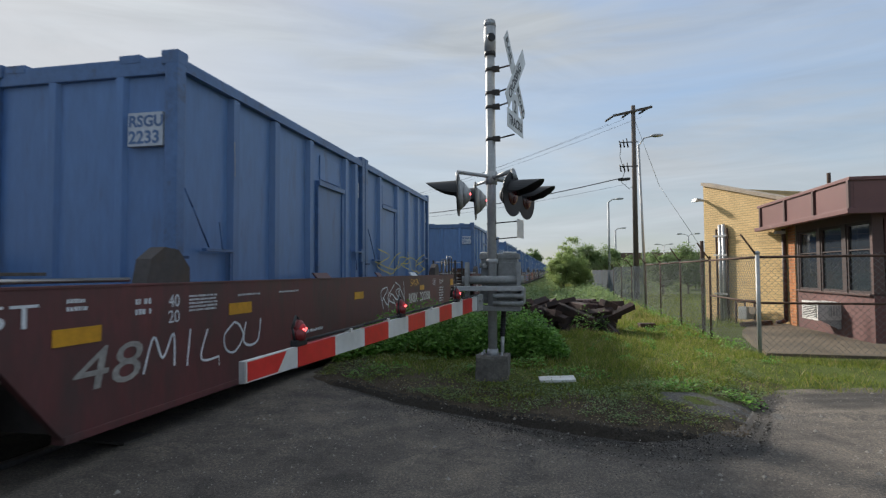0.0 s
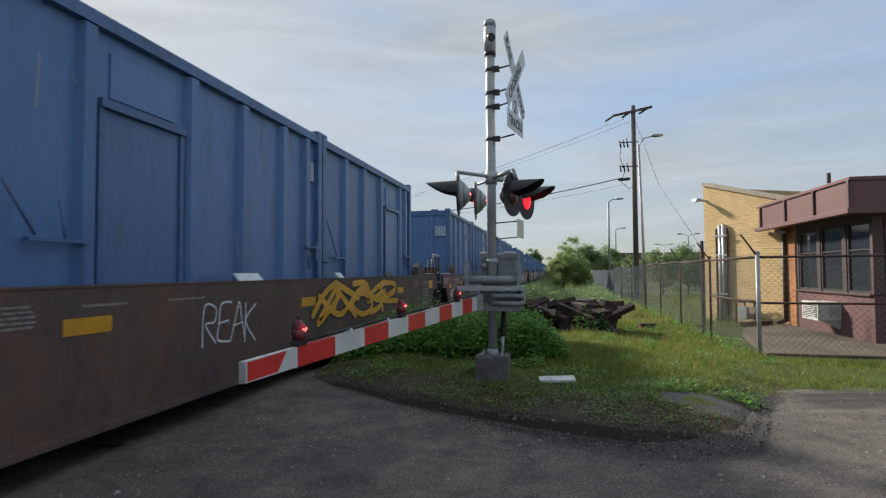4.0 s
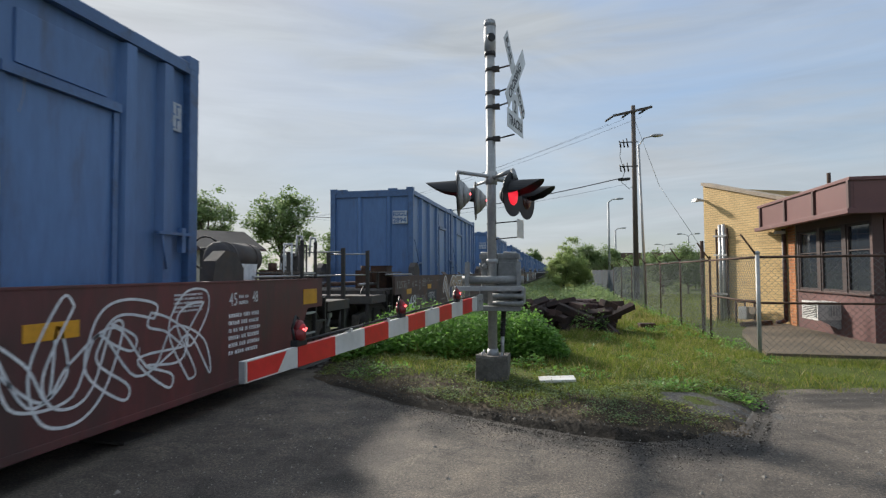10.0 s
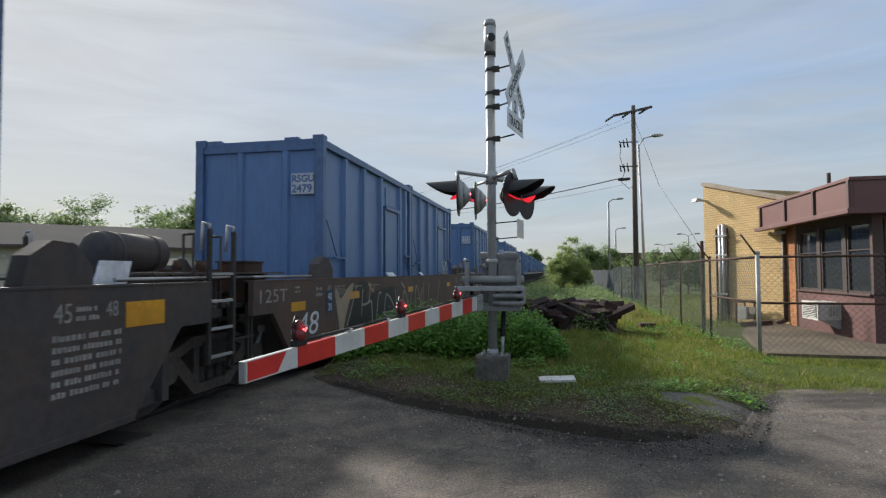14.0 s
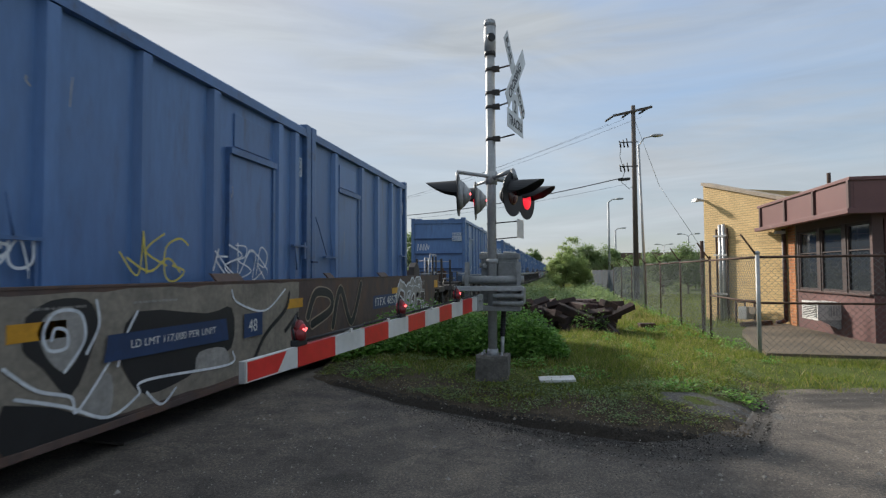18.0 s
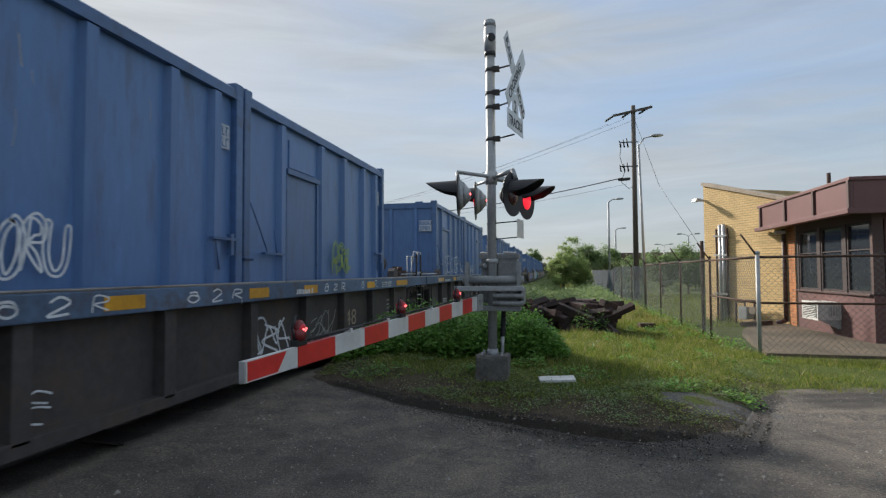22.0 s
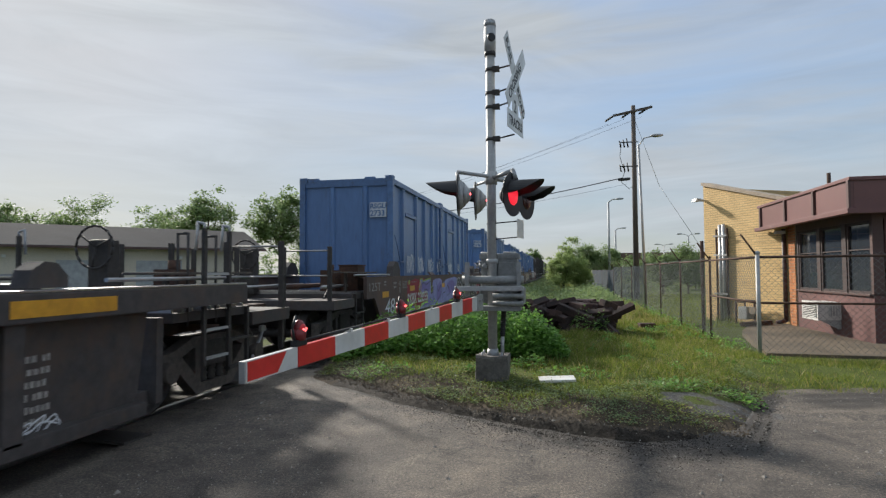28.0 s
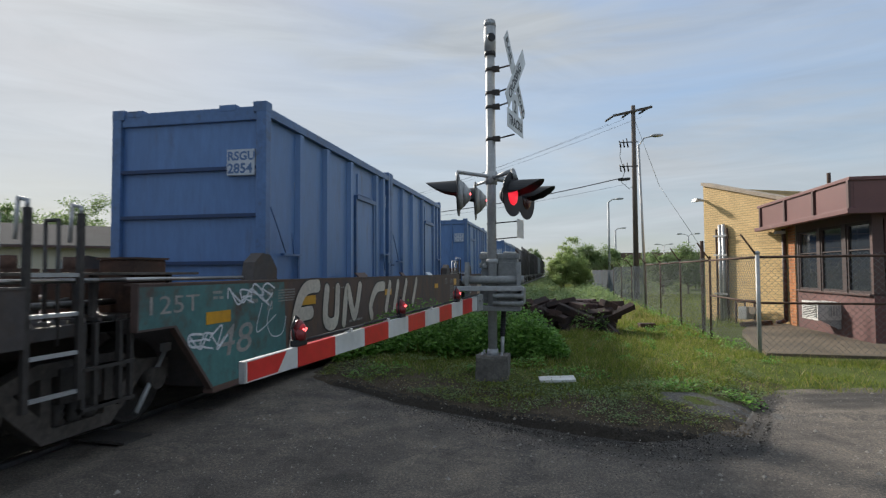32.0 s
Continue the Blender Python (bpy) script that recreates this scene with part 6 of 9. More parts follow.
tree(6.5, 38.0, 3.1, 1.4, 8, M["leaf"], "dense shrub behind the fence", 4500, 0.08, 0.0)
tree(11.5, 52.0, 2.3, 2.2, 9, M["leaf"], "dense shrub behind the fence", 4500, 0.12, 0.0)
tree(7.4, 52.0, 3.3, 2.2, 10, M["leaf"], "dark green shrub behind the fence", 4000, 0.12, 0.0)
tree(-61.0, 64.0, 11.9, 4.6, 11, M["leaf"], "broad leafy tree behind the long low building", 5000, 0.22, 0.2)
tree(-53.0, 68.0, 11.0, 4.0, 12, M["leaf"], "broad leafy tree behind the long low building", 4000, 0.22, 0.2)
tree(-66.0, 58.0, 11.3, 4.2, 13, M["leaf"], "broad leafy tree behind the long low building", 4000, 0.22, 0.2)
tree(-37.0, 55.6, 11.2, 3.6, 14, M["leaf"], "tall leafy tree behind the long low building", 5500, 0.2, 0.25)
tree(-28.2, 55.3, 11.2, 3.9, 15, M["leaf"], "tall leafy tree beside the long low building", 6000, 0.2, 0.2)
tree(-42.5, 60.0, 9.4, 3.0, 16, M["leaf"], "leafy tree behind the long low building", 3500, 0.2, 0.2)
tree(-47.0, 63.0, 9.2, 3.0, 17, M["leaf"], "leafy tree behind the long low building", 3000, 0.2, 0.2)
tree(-23.0, 60.0, 7.6, 3.2, 18, M["leaf"], "leafy tree beside the tracks", 3500, 0.2, 0.1)
tree(-19.0, 75.0, 8.0, 3.6, 19, M["leaf"], "leafy tree beside the tracks", 3000, 0.22, 0.1)


def weed_patch(name, cells, count, size, hmax, seed, material, label):
    """A thicket of upright stems with broad leaves."""
    rng = random.Random(seed)
    vs, fs = [], []
    for _ in range(count):
        cx, cy, rx_, ry_, h = cells[rng.randrange(len(cells))]
        a, k = rng.uniform(0, 6.283), math.sqrt(rng.random())
        x, y = cx + rx_ * k * math.cos(a), cy + ry_ * k * math.sin(a)
        top = h * (1 - 0.75 * k * k) * rng.uniform(0.7, 1.1)
        z = ground_z(x, y) + top * rng.random() ** 0.6
        d = Vector((rng.gauss(0, 1), rng.gauss(0, 1), rng.gauss(-0.1, 0.5))).normalized() * size * rng.uniform(0.6, 1.4)
        b = d.cross(Vector((rng.gauss(0, .3), rng.gauss(0, .3), 1))).normalized() * size * rng.uniform(0.25, 0.45)
        p = Vector((x, y, z))
        i = len(vs)
        vs += [tuple(p), tuple(p + d * 0.5 - b), tuple(p + d), tuple(p + d * 0.5 + b)]
        fs.append((i, i + 1, i + 2, i + 3))
    me = bpy.data.meshes.new(name)
    me.from_pydata(vs, [], fs)
    me.materials.append(material)
    return tagged(new(name, me), label, "weeds", kind="stuff")


weed_patch("weeds", [(-2.2, 9.6, 0.9, 0.9, 0.85), (-1.4, 9.2, 0.8, 0.8, 0.95), (-0.7, 9.3, 0.7, 0.8, 0.85), (-0.35, 8.8, 0.5, 0.5, 0.65), (-2.9, 10.6, 0.8, 1.2, 0.7),
                     (-1.0, 10.2, 0.9, 0.8, 0.8), (-3.1, 9.2, 0.6, 0.7, 0.45)], 30000, 0.062, 0.9, 3, M["weed"], "dense leafy green weeds around the signal base")
weed_patch("weeds", [(-2.6 + 0.3 * k, 14 + 2.5 * k, 0.9, 1.6, 0.6) for k in range(8)] + [(0.2 + 0.15 * k, 19 + 2.4 * k, 1.3, 1.3, 0.7) for k in range(8)], 11000, 0.10, 0.7, 4, M["leaf"],
           "rough weeds along the track bed")
weed_patch("weeds", [(3.3, 12 + 1.6 * k, 0.25, 0.8, 0.35) for k in range(12)], 1500, 0.06, 0.4, 5, M["weed"], "weeds along the fence foot")
weed_patch("weeds", [(0.6, 13.6, 0.3, 0.25, 0.7), (1.0, 14.0, 0.25, 0.25, 0.6), (-0.4, 8.0, 0.25, 0.2, 0.2), (2.05, 6.95, 0.24, 0.24, 0.14), (1.25, 7.0, 0.3, 0.12, 0.1), (1.5, 7.3, 0.4, 0.2, 0.12), (0.2, 7.5, 0.5, 0.2, 0.12), (-0.9, 7.45, 0.3, 0.15, 0.14), (-2.4, 7.6, 0.5, 0.25, 0.2)], 1500, 0.05, 0.5, 6, M["weed"],
           "small leafy weeds in the grass")


def grass(name, count, area, hgt, seed, material, label, keep):
    rng = random.Random(seed)
    vs, fs = [], []
    x0, x1, y0, y1 = area
    n = 0
    while n < count:
        x = rng.uniform(x0, x1)
        y = y0 + (y1 - y0) * rng.random() ** 1.5
        if not keep(x, y, rng):
            n += 0.2
            continue
        n += 1
        z = ground_z(x, y) - 0.005
        far = 1 + max(0, y - 9) * 0.07
        clump = 0.75 + 0.9 * noise.noise(Vector((x * 0.8, y * 0.8, 3))) + 0.9 * noise.noise(Vector((x * 3.2, y * 3.2, 8)))
        h = hgt * rng.uniform(0.5, 1.3) * max(0.25, clump) * min(1.6, far)
        a = rng.uniform(0, 6.283)
        w = 0.005 * far
        lx, ly = rng.gauss(0, 0.5) * h, rng.gauss(0, 0.5) * h
        i = len(vs)
        vs += [(x - w * math.cos(a), y - w * math.sin(a), z), (x + w * math.cos(a), y + w * math.sin(a), z), (x + lx, y + ly, z + h)]
        fs.append((i, i + 1, i + 2))
    me = bpy.data.meshes.new(name)
    me.from_pydata(vs, [], fs)
    me.materials.append(material)
    return tagged(new(name, me), label, "grass", kind="stuff")


def on_verge(x, y, rng):
    sd = y - edge_y(x)
    if sd < (0.34 if x < 1.9 else 0.02) + 0.25 * noise.noise(Vector((x * 1.7, y * 1.7, 11))) or x > 3.45 and y > 10.6 or y > 40:
        return False
    if x < -3.6 or gravel_at(x, y) > 0.50:
        return False
    p = 0.24 + 1.3 * noise.noise(Vector((x * 0.55, y * 0.55, 7))) + 0.5 * noise.noise(Vector((x * 2.1, y * 2.1, 2))) + smooth(0.6, 2.8, sd) * 0.85 - 0.35 * smooth(1.4, 0.5, sd) * smooth(2.4, 1.8, x)
    return rng.random() < p


grass("grass", 190000, (-3.6, 8.0, 5.4, 24.0), 0.065, 21, M["grass"], "patchy green grass on the verge", on_verge)
grass("grass", 14000, (-3.6, 8.0, 7.0, 26.0), 0.10, 22, M["dry_grass"], "dry straw-coloured grass among the green", on_verge)
grass("grass", 22000, (3.6, 12.0, 17.5, 40.0), 0.13, 23, M["grass"], "green grass behind the fence", lambda x, y, r: r.random() < 0.8)


grass("grass", 26000, (-3.0, 3.3, 20.0, 60.0), 0.13, 24, M["grass"], "rough tall grass along the track bed", lambda x, y, r: r.random() < 0.85)
grass("grass", 9000, (-3.0, 3.3, 18.0, 60.0), 0.17, 25, M["dry_grass"], "dry tall grass along the track bed", lambda x, y, r: r.random() < 0.6)
weed_patch("weeds", [(-2.2 + 0.25 * k, 26 + 2.2 * k, 1.4, 1.6, 0.9) for k in range(8)] + [(1.6 + 0.1 * k, 24 + 2.2 * k, 1.3, 1.4, 0.8) for k in range(8)], 9000, 0.11, 0.9, 9, M["leaf"],
           "rough weeds along the track bed")


# ---- pile of old ties, board and litter ----
rng2 = random.Random(8)
for k in range(64):
    ln = rng2.uniform(0.30, 0.95) if k % 6 else rng2.uniform(1.1, 1.5)
    hw, hh = rng2.uniform(0.065, 0.115), rng2.uniform(0.05, 0.09)
    m_ = bbox(-ln / 2, -hw, -hh, ln / 2, hw, hh, 0.02)
    lay = k // 18
    solid("old_tie", m_, M["tie"], "rotten dark timber tie thrown on a pile", "railway tie",
          pose(-1.05 + 2.35 * ((k * 0.381) % 1.0), 14.7 + rng2.uniform(-0.7, 0.7), 0.08 + 0.19 * lay + rng2.uniform(0, .06), rng2.uniform(-35, 35), rng2.uniform(-22, 22) - (16 if k % 4 == 0 else 0),
               rng2.uniform(-75, 75)), group="pile of old ties")
for x, tilt, turn in ((1.28, 22, 22), (0.95, 15, 27), (0.40, 27, 52), (0.02, 33, 48)):
    solid("old_tie", bbox(-0.62, -0.085, -0.07, 0.62, 0.085, 0.07, 0.02), M["tie"], "long dark timber tie leaning out of the pile", "railway tie",
          pose(x, 14.5, 0.42, tilt, -tilt, turn), group="pile of old ties")
solid("board", bbox(-0.21, -0.11, 0, 0.21, 0.11, 0.03, 0.004), M["white"], "flat white board lying in the dirt", "board", pose(-0.02, 7.05, ground_z(-0.02, 7.05) + 0.03, 3, -2, 6))
solid("concrete_block", bbox(-0.2, -0.12, 0, 0.2, 0.12, 0.12, 0.02), M["rust"], "dark block lying in the grass", "block", pose(2.3, 16.0, 0.0, 0, 0, 10))
vs_, fs_, vs2, fs2 = [], [], [], []
for _ in range(5200):
    x, y = rng2.uniform(-3.4, 6), rng2.uniform(2.2, 8)
    if y > edge_y(x) + 0.8:
        continue
    r, b_ = rng2.uniform(0.003, 0.012) * (2.2 if rng2.random() < 0.05 else 1), len(vs_)
    z = max(ground_z(x, y), road_z(x, y))
    for q in range(4):
        a = q * 1.57 + rng2.uniform(-.5, .5)
        vs_.append((x + r * math.cos(a), y + r * math.sin(a), z - 0.002))
    vs_.append((x, y, z + r * 0.8))
    fs_ += [(b_ + q, b_ + (q + 1) % 4, b_ + 4) for q in range(4)]
for _ in range(3000):
    x = rng2.uniform(-3.5, 2.3)
    y = edge_y(x) + 0.1 + abs(rng2.gauss(0, 0.75))
    if gravel_at(x, y) > 0.3:
        continue
    r, b_ = rng2.uniform(0.005, 0.020), len(vs2)
    z = max(ground_z(x, y), road_z(x, y)) + 0.008
    for q in range(4):
        a = q * 1.57 + rng2.uniform(-.5, .5)
        vs2.append((x + r * math.cos(a), y + r * math.sin(a), z - 0.01))
    vs2.append((x, y, z + r * 0.7))
    fs2 += [(b_ + q, b_ + (q + 1) % 4, b_ + 4) for q in range(4)]
cl = bpy.data.meshes.new("clods")
cl.from_pydata(vs2, [], fs2)
cl.materials.append(M["soil"])
tagged(new("soil_clods", cl), "loose clods of soil on the verge", "soil", kind="stuff")
pe = bpy.data.meshes.new("pebbles")
pe.from_pydata(vs_, [], fs_)
pe.materials.append(M["concrete"])
tagged(new("pebbles", pe), "loose pale pebbles and grit on the asphalt", "pebbles", kind="stuff")


# ---- beyond the tracks ----
def long_building():
    p0, p1 = Vector((-25.0, 44.6, 0)), Vector((-50.0, 15.3, 0))
    d = p1 - p0
    ang = math.degrees(math.atan2(d.y, d.x))
    L = d.length
    b = thing("warehouse", "long low beige warehouse with a dark pitched roof and small windows", "building", Matrix.Translation(p0) @ pose(0, 0, -0.1, 0, 0, ang))
    part("wall", bbox(0, -0.2, 0, L, 0.0, 3.6), M["beige"], b, "beige front wall")
    part("wall", bbox(0, -9.0, 0, 0.2, -0.204, 3.6), M["beige"], b)
    part("wall", bbox(L - 0.2, -9.0, 0, L, -0.204, 3.6), M["beige"], b)
    part("wall", bbox(0.2, -9.0, 0, L - 0.2, -8.8, 3.6), M["beige"], b)
    rf = bmesh.new()
    prism(rf, [(0.9, 3.45), (0.9, 3.6), (-4.5, 5.4), (-9.9, 3.6), (-9.9, 3.45), (-4.5, 5.25)], "x", -0.5, L + 0.5)
    part("roof", rf, M["roof"], b, "dark shingle roof")
    part("gutter", bbox(-0.5, 0.9, 3.42, L + 0.5, 1.0, 3.56), M["frame_brown"], b)
    gb = bmesh.new()
    prism(gb, [(-0.2, 3.6), (-4.5, 5.2), (-8.8, 3.6)], "x", 0.0, 0.2)
    part("gable", gb, M["beige"], b)
    for x in (18.5, 20.9, 25.0, 29.0, 33.0):
        w = part("window", bbox(x - 0.38, 0.0, 1.0, x + 0.38, 0.04, 2.15), M["frame_brown"], b, "small dark window")
        part("pane", bbox(x - 0.30, 0.04, 1.08, x + 0.30, 0.05, 2.07), M["glass"], w)
    for x, hw in ((7.5, 1.6), (12.5, 1.6)):
        dr = part("door", bbox(x - hw, 0.0, 0.0, x + hw, 0.05, 2.6), M["galv"], b, "grey loading door")
        for k in range(5):
            part("door_slat", bbox(x - hw, 0.05, 0.1 + k * 0.5, x + hw, 0.065, 0.56 + k * 0.5), M["galv"], dr)
    for x in (6.0, 17.0, 23.5):
        part("wall_lamp", bbox(x - 0.12, 0.0, 2.75, x + 0.12, 0.18, 2.95, 0.02), M["white"], b)
    return b


long_building()


def overpass():
    o = thing("overpass", "distant brown road overpass on piers", "bridge", pose(0, 0, 0))
    part("deck", bbox(14, 148, 3.1, 80, 156, 5.2), M["overpass"], o)
    part("parapet", bbox(14, 147.6, 4.9, 80, 148, 5.95), M["overpass"], o)
    for x in (20, 32, 44, 56, 68):
        part("pier", bbox(x - 0.6, 150, 0, x + 0.6, 154, 3.1), M["overpass"], o)
    return o


overpass()


def far_woods(name, line, count, h, seed, label):
    rng = random.Random(seed)
    cs = []
    for (xa, ya), (xb, yb) in zip(line[:-1], line[1:]):
        for k in range(14):
            t = rng.random()
            hh = h * rng.uniform(0.5, 1.1)
            for z in (0.3, 0.7):
                cs.append((xa + (xb - xa) * t, ya + (yb - ya) * t, hh * z, hh * 0.42))
    me = leaf_cloud(rng, cs, count, h * 0.07, name, M["leaf"])
    return tagged(new(name, me), label, "trees", kind="stuff")


far_woods("far_woods", [(-4, 330), (40, 300), (110, 240), (160, 120)], 9000, 9.0, 31, "far dark green woods along the horizon")
far_woods("far_woods", [(-20, 330), (-90, 200), (-120, 60)], 7000, 9.0, 32, "far dark green woods along the horizon")


def ground_cover(count, size, seed, material, label, lo, hi, bias):
    """Low leafy clover and sprouts hugging the ground near the road edge."""
    rng = random.Random(seed)
    vs, fs = [], []
    for _ in range(count):
        x = rng.uniform(-3.5, 2.6)
        y = edge_y(x) + rng.uniform(lo, hi)
        k = bias + 1.5 * noise.noise(Vector((x * 1.3, y * 1.3, seed))) + 0.9 * noise.noise(Vector((x * 4.0, y * 4.0, seed + 2)))
        if rng.random() > k or ((x - 1.55) / 0.52) ** 2 + ((y - 6.55) / 0.32) ** 2 < 1:
            continue
        p = Vector((x, y, max(ground_z(x, y), road_z(x, y)) + 0.012 + rng.random() ** 2 * 0.05))
        a = rng.uniform(0, 6.283)
        s_ = size * rng.uniform(0.5, 1.5)
        d = Vector((math.cos(a), math.sin(a), rng.uniform(-0.2, 0.7))) * s_
        b = Vector((-math.sin(a), math.cos(a), rng.uniform(-0.3, 0.3))) * s_ * rng.uniform(0.25, 0.5)
        i = len(vs)
        vs += [tuple(p), tuple(p + d * 0.5 - b), tuple(p + d), tuple(p + d * 0.5 + b)]
        fs.append((i, i + 1, i + 2, i + 3))
    me = bpy.data.meshes.new("ground_cover")
    me.from_pydata(vs, [], fs)
    me.materials.append(material)
    return tagged(new("ground_cover", me), label, "weeds", kind="stuff")


ground_cover(46000, 0.020, 41, M["leaf"], "low leafy sprouts in the soil by the road", 0.26, 2.0, 0.20)
ground_cover(26000, 0.024, 43, M["grass"], "low grassy sprouts in the soil by the road", 0.30, 2.4, 0.22)
ground_cover(7000, 0.016, 45, M["dry_grass"], "dead leaves and straw scattered in the soil", 0.25, 1.6, 0.25)


# crumbs of mud and grit strewn from the verge on to the asphalt
rng5 = random.Random(77)
cv, cf = [], []
for _ in range(9000):
    x = rng5.gauss(0.1, 1.2)
    if not -3.2 < x < 2.6:
        continue
    y = edge_y(x) + 0.15 - abs(rng5.gauss(0, 0.36))
    r, b_ = rng5.uniform(0.003, 0.011), len(cv)
    z = max(ground_z(x, y), road_z(x, y))
    for q in range(4):
        a = q * 1.57 + rng5.uniform(-.6, .6)
        k = rng5.uniform(0.6, 1.4)
        cv.append((x + r * k * math.cos(a), y + r * k * math.sin(a), z - 0.002))
    cv.append((x, y, z + r * 0.5))
    cf += [(b_ + q, b_ + (q + 1) % 4, b_ + 4) for q in range(4)]
cm = bpy.data.meshes.new("mud_crumbs")
cm.from_pydata(cv, [], cf)
cm.materials.append(M["mud"])
tagged(new("mud_crumbs", cm), "dark crumbs of mud strewn on the asphalt", "mud", kind="stuff")
rng6 = random.Random(91)
clumps = []
for _ in range(70):
    x, y = rng6.uniform(-2.5, 3.3), rng6.uniform(7.5, 18)
    if y > edge_y(x) + 0.7:
        k = rng6.uniform(0.5, 1.2)
        clumps.append((x, y, 0.14 * k, 0.12 * k, 0.16 * k))
weed_patch("weeds", clumps, 5200, 0.045, 0.2, 92, M["weed"], "scattered clumps of broad-leaved weeds in the grass")


# ---- lettering and spray paint on the train ----
PX = XS - 0.030                 # plane of the deep plate sides
GLYPHS = {
    "O": ([(0, .1), (.2, 0), (.8, .05), (1, .3), (.95, .8), (.7, 1), (.25, .95), (.05, .7)], [(.38, .35), (.6, .38), (.58, .65), (.4, .62)]),
    "K": ([(0, 0), (.3, .02), (.33, .38), (.68, 0), (1, .08), (.62, .5), (1, .92), (.66, 1), (.33, .62), (.3, 1), (0, .97)], None),
    "U": ([(0, 1), (.3, .96), (.32, .35), (.5, .28), (.66, .36), (.68, 1), (1, .95), (.97, .2), (.75, 0), (.2, .02), (.02, .2)], None),
    "A": ([(0, 0), (.28, .02), (.36, .25), (.64, .25), (.72, 0), (1, .03), (.68, 1), (.34, .97)], [(.44, .45), (.57, .45), (.5, .72)]),
    "N": ([(0, 0), (.28, 0), (.3, .5), (.7, 0), (1, .02), (.98, 1), (.7, 1), (.68, .5), (.3, 1), (0, .98)], None),
    "S": ([(0, .1), (.1, 0), (.85, .04), (1, .25), (.9, .52), (.4, .6), (.42, .72), (.95, .74), (.9, .98), (.15, 1), (0, .8), (.08, .5), (.6, .4), (.58, .28), (.02, .3)], None),
    "E": ([(0, 0), (1, .05), (.95, .25), (.35, .24), (.35, .4), (.85, .42), (.85, .6), (.35, .6), (.35, .76), (.98, .78), (.95, 1), (.02, .97)], None),
    "I": ([(.2, 0), (.75, .04), (.68, .96), (.25, 1)], None),
}


def poly_mesh(bm, pts, x):
    f = bm.faces.new([bm.verts.new((x, p[0], p[1])) for p in pts])
    f.normal_update()
    if f.normal.x < 0:
        f.normal_flip()


def smooth_line(pts, n=6):
    out = []
    for i in range(len(pts) - 1):
        p0, p1, p2, p3 = (Vector(pts[max(0, i - 1)]), Vector(pts[i]), Vector(pts[i + 1]), Vector(pts[min(len(pts) - 1, i + 2)]))
        for k in range(n):
            t = k / n
            out.append(0.5 * ((2 * p1) + (p2 - p0) * t + (2 * p0 - 5 * p1 + 4 * p2 - p3) * t * t + (3 * p1 - p0 - 3 * p2 + p3) * t ** 3))
    out.append(Vector(pts[-1]))
    return out


def ribbon(bm, pts, w, x):
    """A sprayed stroke of width w through the (y, z) points."""
    ps = smooth_line([Vector(p) for p in pts])
    prev = None
    for i, p in enumerate(ps):
        d = (ps[min(i + 1, len(ps) - 1)] - ps[max(i - 1, 0)])
        d = d.normalized() if d.length > 1e-6 else Vector((1, 0))
        nn = Vector((-d.y, d.x)) * w * 0.5
        a, b = bm.verts.new((x, p.x - nn.x, p.y - nn.y)), bm.verts.new((x, p.x + nn.x, p.y + nn.y))
        if prev:
            bm.faces.new((prev[0], a, b, prev[1]))
        prev = (a, b)


def fit_text(unit, word, y0, y1, z0, z1, material, x=PX, layer=3, name="lettering", shear=0.0, bold=0.0, label=""):
    """Built-in lettering stretched into a rectangle on the side."""
    me = text_mesh(word, 1.0, material, shear, bold)
    xs_ = [v.co.x for v in me.vertices]
    zs_ = [v.co.y for v in me.vertices]
    sx, sy = (y1 - y0) / (max(xs_) - min(xs_)), (z1 - z0) / (max(zs_) - min(zs_))
    m = Matrix.Translation((x + 0.0015 * layer, y0 - min(xs_) * sx, z0 - min(zs_) * sy)) @ SIDE @ Matrix.Diagonal((sx, sy, 0.4, 1))
    return tagged(part(name, me, None, unit, label, m), kind="stuff")


def lines_block(unit, y0, y1, z0, z1, rows, material, seed, x=PX):
    """Small lettering too fine to read: plain bars."""
    r = random.Random(seed)
    bm = bmesh.new()
    h = (z1 - z0) / rows
    for k in range(rows):
        y = y0
        while y < y1 - 0.03:
            for _ in range(r.randrange(2, 8)):
                w = max(0.012, min(h * 0.36 * r.uniform(0.7, 1.3), 0.09))
                if y + w > y1:
                    y = y1
                    break
                t = h * 0.58 * r.uniform(0.8, 1.0)
                poly_mesh(bm, [(y, z0 + h * k), (y + w, z0 + h * k), (y + w, z0 + h * k + t), (y, z0 + h * k + t)], x + 0.0045)
                y += w * 1.4
            y += h * 0.35
    return tagged(part("stencilled_data", bm, material, unit, "small white stencilled data"), kind="stuff")


def patch(unit, pts, material, layer=1, x=PX, label=""):
    bm = bmesh.new()
    poly_mesh(bm, pts, x + 0.0015 * layer)
    return part("paint_patch", bm, material, unit, label)


def jag(y0, y1, z0, z1, seed, n=14, amp=0.06):
    """A rough-edged rectangle."""
    r = random.Random(seed)
    lo = [(y0 + (y1 - y0) * k / n, z0 + r.uniform(0, amp)) for k in range(n + 1)]
    hi = [(y1 - (y1 - y0) * k / n, z1 - r.uniform(0, amp)) for k in range(n + 1)]
    return lo + hi


def piece(unit, word, y0, y1, z0, z1, fill, outline, shine, seed, x=PX, grow=0.16, base=3, lean=0.10):
    """Large sprayed letter shapes with an outline and inner highlights."""
    r = random.Random(seed)
    n = len(word)
    w = (y1 - y0) / n
    om, fm, hm = bmesh.new(), bmesh.new(), bmesh.new()
    for i, ch in enumerate(word):
        pts, hole = GLYPHS[ch]
